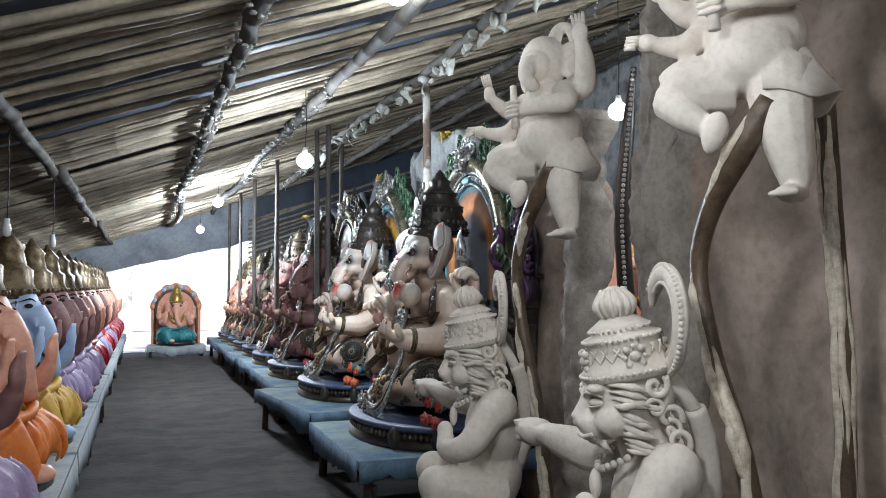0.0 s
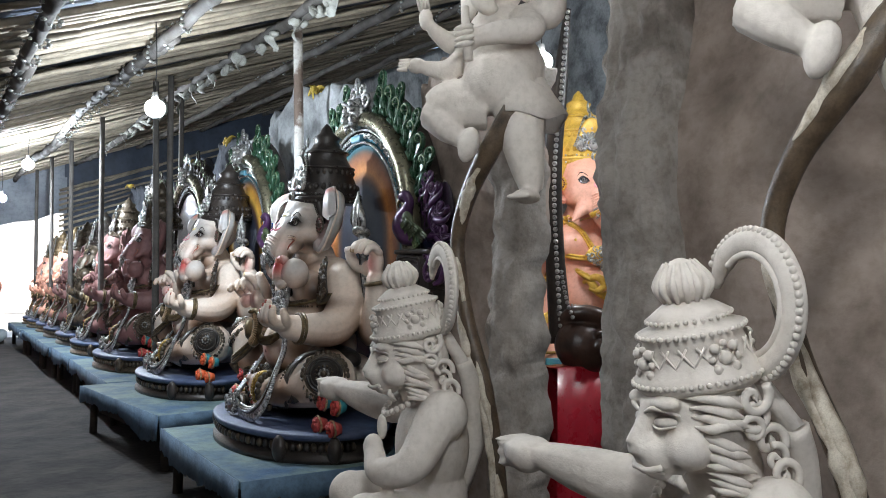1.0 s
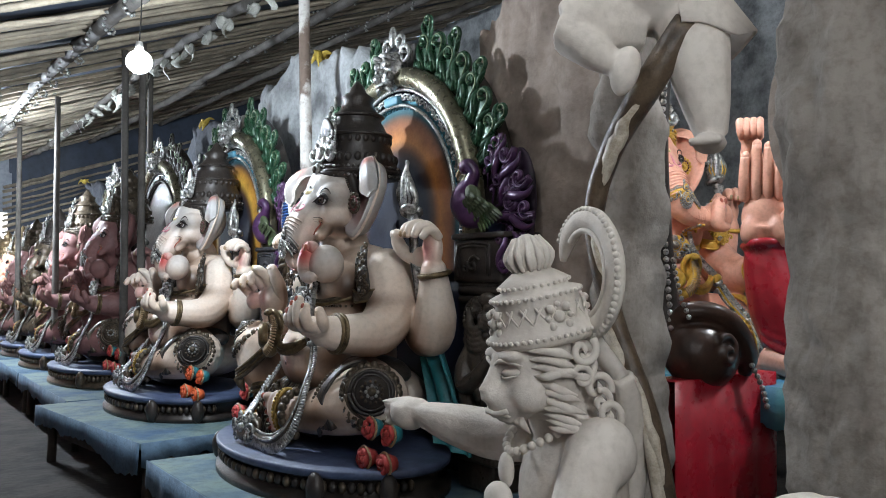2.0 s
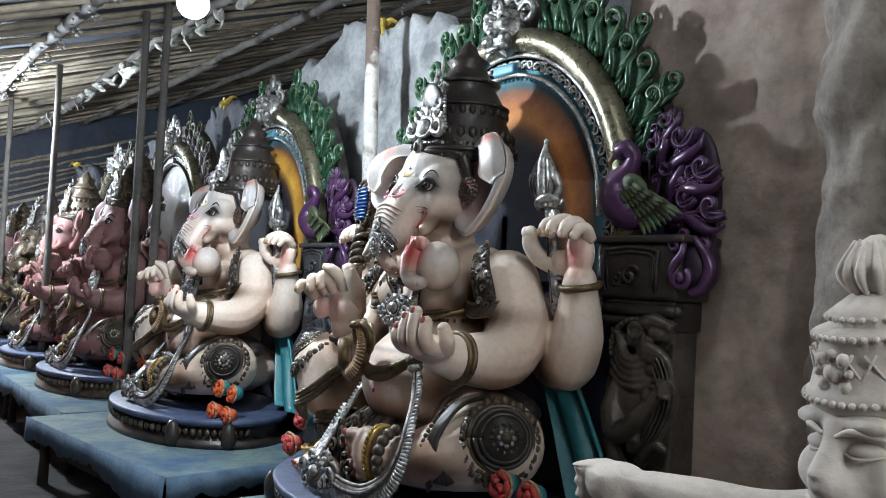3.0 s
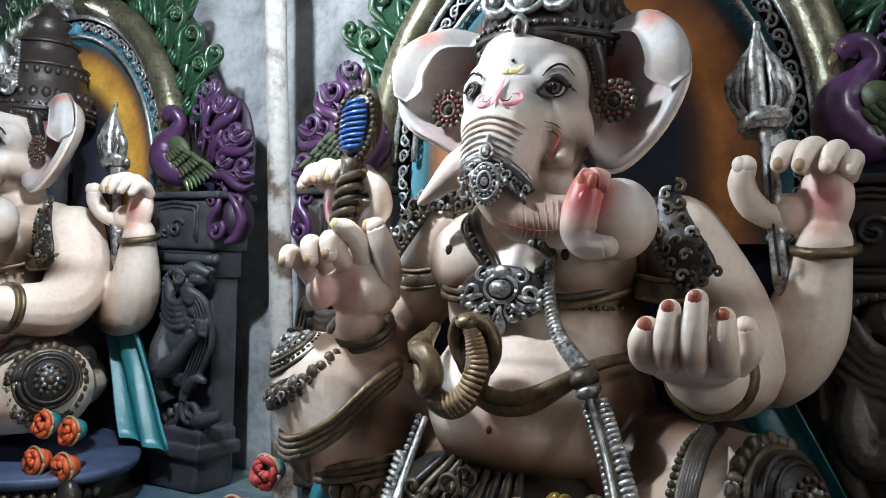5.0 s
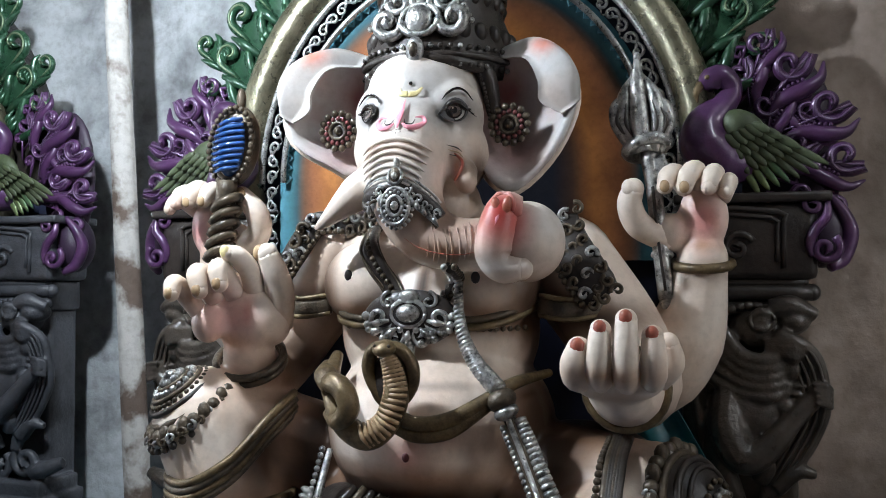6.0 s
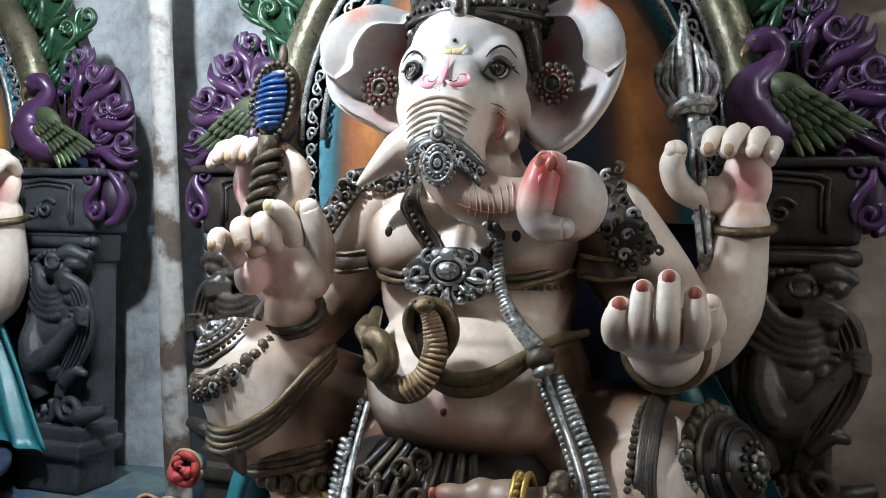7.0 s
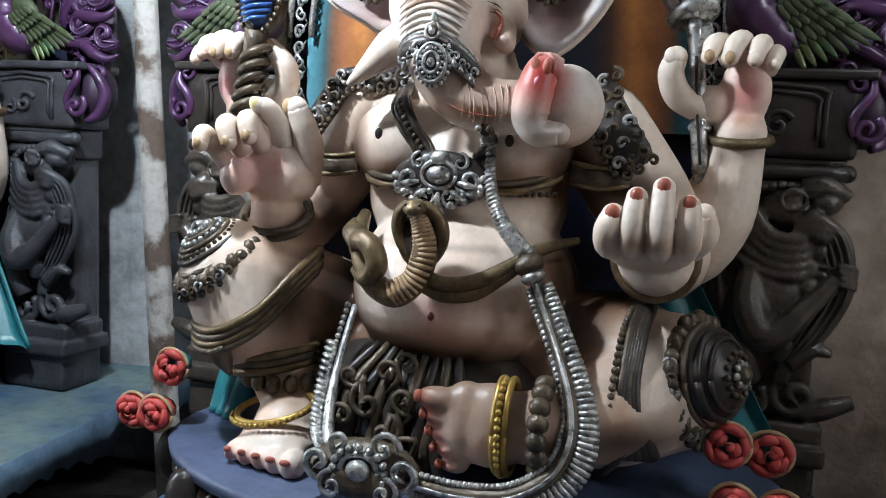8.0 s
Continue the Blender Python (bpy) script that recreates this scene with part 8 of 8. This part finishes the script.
# ---- the other row: draped figures facing the aisle ----
def draped_figure(name, skin, robe, crown):
    s = Shape()
    b = lambda c, r, turn=(0, 0, 0): s.ball(c, r, 0, turn, 18, 12)
    b((0, 0, 0.42), (0.24, 0.22, 0.24))
    b((0, 0, 0.62), (0.22, 0.17, 0.18))
    b((0, -0.03, 0.86), (0.14, 0.15, 0.15))
    b((0, -0.10, 0.83), (0.11, 0.09, 0.12))
    s.tube([(0, -0.14, 0.84), (0, -0.22, 0.72), (0.01, -0.25, 0.58), (0.05, -0.26, 0.47), (0.10, -0.25, 0.45)], [0.085, 0.07, 0.055, 0.045, 0.035], 0, 12, 5)
    for side in (-1, 1):
        b((side * 0.18, 0.0, 0.86), (0.10, 0.03, 0.14), (0, 0, side * 25))
        s.tube([(side * 0.18, 0, 0.66), (side * 0.30, -0.05, 0.52), (side * 0.28, -0.20, 0.50), (side * 0.24, -0.28, 0.60)], [0.085, 0.075, 0.06, 0.04], 0, 10, 5)
        b((side * 0.235, -0.29, 0.66), (0.05, 0.03, 0.075))
        s.tube([(side * 0.20, 0.04, 0.66), (side * 0.36, 0.04, 0.60), (side * 0.38, 0.0, 0.76)], [0.08, 0.065, 0.045], 0, 10, 5)
        b((side * 0.38, 0.0, 0.82), (0.045, 0.04, 0.065))
        for k in range(4):
            s.tube([(side * (0.205 + 0.02 * k), -0.295, 0.70), (side * (0.20 + 0.023 * k), -0.31, 0.765)], [0.013, 0.009], 0, 6, 1)
        s.tube([(side * 0.05, -0.12, 0.86), (side * 0.11, -0.22, 0.74)], [0.03, 0.01], 0, 8, 1)
    b((-0.10, -0.36, 0.10), (0.06, 0.11, 0.05))
    v, faces = fused(s, 0.016, 3)
    o = Shape()
    o.add(v, faces, 0)
    r = Shape()
    r.ball((0, 0.0, 0.22), (0.36, 0.28, 0.20), 0, seg=20, rings=12)
    r.ball((0.24, -0.14, 0.20), (0.20, 0.17, 0.15), 0, seg=16, rings=10)
    r.ball((-0.24, -0.14, 0.24), (0.18, 0.17, 0.19), 0, seg=16, rings=10)
    r.tube([(-0.22, -0.22, 0.30), (-0.16, -0.29, 0.15), (-0.12, -0.30, 0.08)], [0.14, 0.12, 0.10], 0, 12, 4)
    rnd2 = random.Random(len(name) + int(skin.name.encode()[1]))
    for k in range(15):
        x = -0.38 + 0.054 * k + rnd2.uniform(-0.012, 0.012)
        sway = rnd2.uniform(-0.05, 0.05)
        r.tube([(x * 0.75, -0.19, 0.38), (x + sway * 0.4, -0.275 - 0.02 * rnd2.random(), 0.27), (x * 1.02 + sway, -0.30 - 0.02 * rnd2.random(), 0.15), (x + sway * 1.4, -0.285, 0.07)], [0.006, 0.013, 0.017 + 0.008 * rnd2.random(), 0.010], 0, 7, 4)
    r.tube([(0.30, -0.02, 0.46), (0.12, -0.25, 0.40), (-0.10, -0.28, 0.36), (-0.30, -0.15, 0.40)], [0.02, 0.03, 0.03, 0.02], 0, 8, 5)
    v, faces = fused(r, 0.0125, 2)
    o.add(v, faces, 1)
    o.ball((0, 0.01, 0.925), (0.150, 0.160, 0.045), 3, seg=18, rings=8)
    o.lathe([(0.93, 0.15, 0.16), (0.97, 0.16, 0.17), (1.02, 0.14, 0.15), (1.10, 0.15, 0.15), (1.13, 0.11, 0.11), (1.22, 0.09, 0.09), (1.25, 0.10, 0.10), (1.32, 0.03, 0.03), (1.36, 0.01, 0.01)], 2, 20, (0, 0.02))
    for k in range(20):
        a = k * math.pi / 10
        o.ball((0.16 * math.cos(a), 0.02 + 0.17 * math.sin(a), 0.965), 0.018, 2, seg=7, rings=5)
    for side in (-1, 1):
        o.ball((side * 0.085, -0.155, 0.875), (0.03, 0.018, 0.016), 3, (0, 0, side * 30), 10, 6)
        o.tube([(side * 0.05, -0.185, 0.90), (side * 0.09, -0.165, 0.918), (side * 0.13, -0.11, 0.90)], [0.002, 0.007, 0.002], 3, 6, 4)
    for z, q in ((0.60, 0.012), (0.52, 0.016)):
        o.tube([(-0.17, -0.10, z + 0.14), (-0.11, -0.20, z + 0.02), (0, -0.235, z - 0.04), (0.11, -0.20, z + 0.02), (0.17, -0.10, z + 0.14)], q, 2, 8, 4)
    o.lathe([(0.0, 0.42, 0.34), (0.06, 0.42, 0.34), (0.075, 0.39, 0.31)], 4, 28, (0, -0.03))
    return o.mesh(name, [skin, robe, crown, DARKEYE, BLACKED])


LEFT_KINDS = [draped_figure("draped_statue", PEACH, ORANGE, DARKGOLD), draped_figure("draped_statue", PALEBLUE, YELLOW, DARKGOLD), draped_figure("draped_statue", PINKSKIN, LILAC, DARKGOLD), draped_figure("draped_statue", PEACH, CRIMSON, DARKGOLD)]
LEFT_LABELS = ["peach skinned elephant-headed statue in an orange robe", "pale blue elephant-headed statue in a mustard robe", "dusty pink elephant-headed statue in a lilac robe", "peach skinned elephant-headed statue in a crimson robe"]
left_y = [3.45, 4.72, 5.95, 7.1, 8.2, 9.3, 10.4, 11.5, 12.6, 13.7, 14.8, 15.9, 17.0, 18.1]
kinds = [2, 0, 1, 2, 2, 2, 3, 2, 3, 2, 3, 3, 3, 3]
for k, y in enumerate(left_y):
    ob = new("draped_statue", LEFT_KINDS[kinds[k]])
    ob.matrix_world = pose(-0.80, y, 0.50, 0, 0, 72)
    tagged(ob, LEFT_LABELS[kinds[k]], "statue", "draped statues along the aisle")
for k, y in enumerate((3.2, 5.6, 8.0, 10.4, 12.8, 15.2)):
    t = table("table", -0.37, 0.86, y, y + 2.3, 0.50, "low table covered with pale grey-blue cloth over dark legs", "low tables along the aisle", CLOTHGREY)
    t.matrix_world = pose(-0.99, y + 1.15, 0, 0, 0, 180)
t = table("table", -0.37, 0.86, 17.6, 18.9, 0.50, "low table covered with pale grey-blue cloth over dark legs", "low tables along the aisle", CLOTHGREY)
t.matrix_world = pose(-0.99, 18.3, 0, 0, 0, 180)

# ---- the figure before the bright open end ----
table("table", 0.05, 1.25, 18.85, 19.5, 0.24, "low table with pale cloth before the bright opening", "low tables along the aisle", CLOTHGREY)
halo = thing("halo_backdrop", pose(0.65, 19.4, 0.24), "salmon painted scalloped halo backdrop behind a small statue", "backdrop")
s = Shape()
wall_sheet(s, [(-0.52, 0.0)] + [(-(0.52 + 0.035 * abs(math.sin(a * 7))) * math.cos(a), 0.72 + (0.58 + 0.04 * abs(math.sin(a * 7))) * math.sin(a)) for a in np.linspace(0, math.pi, 70)] + [(0.52, 0.0)], 0.0, 0.05)
part("panel", s, HALO, halo, sharp=True)
s = Shape()
s.tube([(-0.43, -0.02, 0.0), (-0.43, -0.02, 0.6)] + [(-0.43 * math.cos(a), -0.02, 0.72 + 0.47 * math.sin(a)) for a in np.linspace(0, math.pi, 20)] + [(0.43, -0.02, 0.6), (0.43, -0.02, 0.0)], 0.03, 0, 8, 1)
part("rim", s, DARKGOLD, halo)
for a in np.linspace(0.15, math.pi - 0.15, 11):
    s = Shape()
    s.ball((-0.49 * math.cos(a), -0.02, 0.72 + 0.53 * math.sin(a)), (0.05, 0.03, 0.05), 0, seg=10, rings=6)
    part("boss", s, [HALO if int(a * 10) % 2 else PALEBLUE], halo)
ob = new("draped_statue", draped_figure("draped_statue", PEACH, TEAL, GOLD))
ob.matrix_world = pose(0.65, 19.14, 0.24, 0, 0, 0) @ Matrix.Diagonal((0.95, 0.95, 0.95, 1))
tagged(ob, "peach elephant-headed statue in a teal robe before a halo", "statue")

# ---- through the gap between the slabs ----
for y, k in ((10.70, 1.0), (12.40, 0.97)):
    dark = copy_thing(t2, pose(2.50, y, 0.40, 0, 0, -90))
    dark.scale = (k, k, k)
    for ob in dark.children_recursive:
        if ob.name.split(".")[0] not in ("mask", "rim", "silver_curl"):
            ob.material_slots[0].link = "OBJECT"
            ob.material_slots[0].material = BLACKED
    tagged(dark, "dusty blackened carved throne with a silver edge", "throne")
screen = thing("beaded_throne", pose(3.0, 4.82, 0), "dark beaded side of a throne over a crimson cloth", "throne")
s = Shape()
s.tube([(0, 0, 1.05), (-0.02, 0.03, 1.5), (-0.03, 0.04, 2.0), (0.0, 0.02, 2.5), (0.04, 0.0, 2.95)], [0.07, 0.055, 0.05, 0.045, 0.02], 0, 12, 5)
part("side_post", s, BLACKED, screen)
s = Shape()
s.beads([(-0.04, -0.05, 1.05), (-0.06, -0.03, 1.5), (-0.07, -0.02, 2.0), (-0.03, -0.035, 2.5), (0.02, -0.03, 2.95)], 0.014, 0, 2.4)
tagged(part("bead_string", s, BEAD, screen), kind="stuff")
s = Shape()
s.ball((0.11, -0.08, 1.03), (0.20, 0.15, 0.16), 0, (0, 18, 0), 22, 14)
s.tube([(-0.03, -0.02, 1.16), (0.0, -0.10, 1.22), (0.10, -0.17, 1.215), (0.22, -0.19, 1.14), (0.31, -0.18, 1.02), (0.33, -0.15, 0.93)], [0.03, 0.045, 0.045, 0.05, 0.05, 0.03], 0, 12, 6)
s.scroll((0.10, -0.225, 1.05), 0.075, 0, 1.3, 2.2, -1, 0.26)
v, faces = fused(s, 0.010, 2)
s = Shape()
s.add(v, faces)
part("scrolled_arm", s, POTBROWN, screen, "glossy dark brown scrolled arm")
s = Shape()
s.beads([(-0.06, -0.07, 1.45), (-0.05, -0.10, 1.30), (-0.03, -0.13, 1.20)], 0.012, 0, 2.4)
s.beads([(0.30, -0.21, 0.98), (0.36, -0.22, 0.88), (0.40, -0.22, 0.78)], 0.014, 0, 2.2)
tagged(part("bead_string", s, BEAD, screen), kind="stuff")
s = Shape()
verts, faces = [], []
for i in range(16):
    a = i / 15
    for z, k in ((0.93, 0.0), (0.5, 0.6), (0.08, 1.0)):
        verts += [(-0.16 + 0.72 * a, -0.16 - 0.02 * math.sin(i * 1.9) * k, z), (-0.16 + 0.72 * a, 0.0, z)]
for i in range(15):
    for j in range(2):
        a, c = i * 6 + j * 2, (i + 1) * 6 + j * 2
        faces += [(a, c, c + 2, a + 2), (a + 1, a + 3, c + 3, c + 1)]
    faces.append((i * 6, i * 6 + 1, i * 6 + 7, i * 6 + 6))
s.add(verts, faces)
part("hanging_cloth", s, CRIMSON, screen, "crimson hanging cloth")
s = Shape()
s.box((0.2, -0.1, 0.05), (0.8, 0.3, 0.12), 0, bevel=0.02)
part("plinth", s, BLUE, screen)
ob = new("elephant_headed_statue", FIGURE_FAR)
ob.matrix_world = pose(4.24, 6.34, 0.60, 0, 0, -14) @ Matrix.Diagonal((1.12, 1.12, 1.12, 1))
for n_slot, slot in enumerate(ob.material_slots):
    slot.link = "OBJECT"
    slot.material = {0: PEACH, 2: YELLOWGOLD, 3: YELLOWGOLD, 11: YELLOWGOLD}.get(n_slot, FIGURE_FAR.materials[n_slot])
tagged(ob, "glossy peach elephant-headed statue with a tall gold crown", "statue")
table("table", 3.5, 5.3, 5.5, 6.9, 0.62, "table with crimson cloth behind the slabs", "tables behind the slabs", CRIMSON)

# a seated figure whose raised palm and crimson robe show past the white statues
def palm_figure():
    s = Shape()
    b = lambda c, r, turn=(0, 0, 0): s.ball(c, r, 0, turn, 18, 12)
    # body and shoulder behind, the raised palm in front of it
    b((0.20, 0.34, 0.80), (0.30, 0.20, 0.34))
    b((0.22, 0.30, 1.12), (0.24, 0.18, 0.20))
    s.tube([(0.0, -0.10, 0.62), (0.0, -0.12, 0.74), (0.01, -0.13, 0.84)], [0.085, 0.10, 0.12], 0, 14, 5)
    b((0.01, -0.14, 0.88), (0.145, 0.065, 0.155))
    b((-0.075, -0.185, 0.80), (0.065, 0.055, 0.085))
    b((0.10, -0.18, 0.80), (0.070, 0.06, 0.095), (0, -20, 0))
    # a second fist higher up behind
    s.tube([(0.10, 0.15, 1.15), (-0.06, 0.06, 1.22), (-0.07, 0.0, 1.32)], [0.09, 0.075, 0.06], 0, 12, 5)
    b((-0.07, -0.02, 1.38), (0.085, 0.07, 0.085))
    # foot at the hem
    s.tube([(0.0, -0.20, 0.10), (0.16, -0.30, 0.07), (0.30, -0.34, 0.06)], [0.07, 0.065, 0.05], 0, 10, 4)
    b((-0.04, -0.20, 0.055), (0.10, 0.06, 0.05))
    v, faces = fused(s, 0.012, 3)
    o = Shape()
    o.add(v, faces, 0)
    for k in range(4):
        x, top = -0.105 + 0.070 * k, (1.22, 1.285, 1.27, 1.20)[k]
        o.tube([(x, -0.15, 0.98), (x - 0.004, -0.175, 1.06), (x, -0.19, 0.5 * (1.06 + top)), (x + 0.006, -0.20, top)], [0.036, 0.038, 0.036, 0.030], 0, 12, 5)
        o.ball((x + 0.006, -0.20, top), 0.0305, 0, seg=12, rings=8)
        o.tube([(-0.13 + 0.040 * k, -0.06, 1.44), (-0.135 + 0.041 * k, -0.11, 1.425), (-0.13 + 0.040 * k, -0.12, 1.37), (-0.125 + 0.039 * k, -0.09, 1.34)], [0.024, 0.027, 0.026, 0.020], 0, 10, 5)
    o.tube([(0.12, -0.17, 0.84), (0.19, -0.21, 0.93), (0.205, -0.235, 1.01), (0.19, -0.24, 1.07)], [0.048, 0.046, 0.040, 0.030], 0, 12, 5)
    o.ball((0.19, -0.24, 1.07), 0.031, 0, seg=12, rings=8)
    # crimson sleeve falling from the wrist, its folds swinging round
    r = Shape()
    r.tube([(0.02, -0.10, 0.74), (0.03, -0.10, 0.60), (0.10, -0.10, 0.40), (0.22, -0.12, 0.16), (0.26, -0.12, 0.07)], [0.12, 0.155, 0.20, 0.21, 0.17], 0, 20, 6)
    r.ball((0.40, 0.0, 0.26), (0.26, 0.24, 0.24), 0, seg=18, rings=12)
    for k in range(9):
        z0, w = 0.68 - 0.058 * k, 0.135 + 0.012 * k
        cx = 0.02 + 0.022 * k
        r.tube([(cx - w, -0.12, z0 + 0.03), (cx - 0.75 * w, -0.18 - 0.008 * k, z0 - 0.03), (cx, -0.235 - 0.010 * k, z0 - 0.085), (cx + 0.75 * w, -0.20 - 0.006 * k, z0 - 0.075), (cx + 1.0 * w, -0.12, z0 - 0.02)], [0.008, 0.019, 0.024, 0.020, 0.008], 0, 8, 5)
    r.tube([(-0.13, -0.11, 0.72), (-0.06, -0.215, 0.735), (0.04, -0.225, 0.74), (0.14, -0.16, 0.73)], [0.02, 0.03, 0.03, 0.02], 0, 8, 5)
    v, faces = fused(r, 0.011, 2)
    o.add(v, faces, 1)
    return o.mesh("palm_statue", [PEACH, CRIMSON, GOLD])


ob = new("palm_statue", palm_figure())
ob.matrix_world = pose(3.92, 4.97, 0.87, 0, 0, -56) @ Matrix.Diagonal((0.80, 0.85, 0.92, 1))
tagged(ob, "glossy orange-peach statue with raised palm and crimson robe", "statue")
t = table("table", -0.5, 0.5, -0.8, 0.8, 0.87, "tall table with blue and green painted top", "tables behind the slabs", CLOTHBLUE)
t.matrix_world = pose(3.95, 4.72, 0, 0, 0, 0)


# ---- rags, tinsel and unlit bulbs under the roof ----
rr = random.Random(8)
for k in range(34):
    y = 2.6 + 0.42 * k + rr.uniform(-0.15, 0.15)
    s = Shape()
    w, h = rr.uniform(0.03, 0.08), rr.uniform(0.06, 0.18)
    n = 6
    verts = []
    for i in range(n):
        t0 = i / (n - 1)
        for e in (-1, 1):
            verts.append((e * w * (1 - 0.6 * t0) + 0.03 * math.sin(t0 * 5 + k), 0.03 * math.sin(t0 * 4 + k * 2), -h * t0))
    verts += [(x + 0.003, yy + 0.003, z) for x, yy, z in verts]
    faces = [(2 * i, 2 * i + 1, 2 * i + 3, 2 * i + 2) for i in range(n - 1)] + [(12 + 2 * i, 14 + 2 * i, 15 + 2 * i, 13 + 2 * i) for i in range(n - 1)]
    faces += [(2 * i, 2 * i + 2, 14 + 2 * i, 12 + 2 * i) for i in range(n - 1)] + [(2 * i + 1, 13 + 2 * i, 15 + 2 * i, 2 * i + 3) for i in range(n - 1)]
    s.add(verts, faces)
    for i in range(3):
        s.ball((rr.uniform(-0.05, 0.05), rr.uniform(-0.06, 0.06), rr.uniform(-0.03, 0.02)), (rr.uniform(0.02, 0.06), rr.uniform(0.03, 0.07), rr.uniform(0.015, 0.03)), 0, (rr.uniform(0, 90), 0, rr.uniform(0, 180)), 7, 5)
    ob = part("rag", s, RAG)
    ob.matrix_world = pose(2.47 + rr.uniform(-0.03, 0.03), y, roof_z(2.47) - 0.14, 0, 0, rr.uniform(0, 180))
    tagged(ob, "torn pale plastic rag tied round a rafter", "rag", "rags on the rafter")
for x, y0, y1 in ((0.47, 3.5, 9.0), (1.42, 6.5, 14.0), (0.47, 9.0, 17.0), (3.7, 3.0, 12.0), (5.0, 3.0, 12.0)):
    s = Shape()
    n = int((y1 - y0) / 0.045)
    for i in range(n):
        a = i * 0.55
        s.ball((x + 0.062 * math.cos(a) + rr.uniform(-0.006, 0.006), y0 + i * 0.045, roof_z(x) - 0.10 + 0.062 * math.sin(a)), (0.012, 0.02, 0.012), 0, (0, 0, rr.uniform(0, 180)), 5, 4)
    tagged(part("tinsel", s, BEAD), "silver tinsel string wound round a rafter", "tinsel", "tinsel strings", "stuff")
for x, y in ((-0.78, 5.6), (-0.72, 7.6)):
    lamp = thing("unlit_bulb", pose(x, y, roof_z(x) - 0.62), "small unlit white bulb hanging on a cable", "lamp", "unlit bulbs")
    s = Shape()
    s.lathe([(-0.05, 0.005, 0.005), (-0.04, 0.022, 0.022), (0.0, 0.026, 0.026), (0.03, 0.018, 0.018), (0.06, 0.015, 0.015)], 0, 14)
    part("globe", s, PLASTIC, lamp)
    s = Shape()
    s.tube([(0, 0, 0.06), (0.006, 0, 0.3), (0, 0, 0.62)], 0.004, 0, 6, 3)
    part("cable", s, WIRE, lamp)
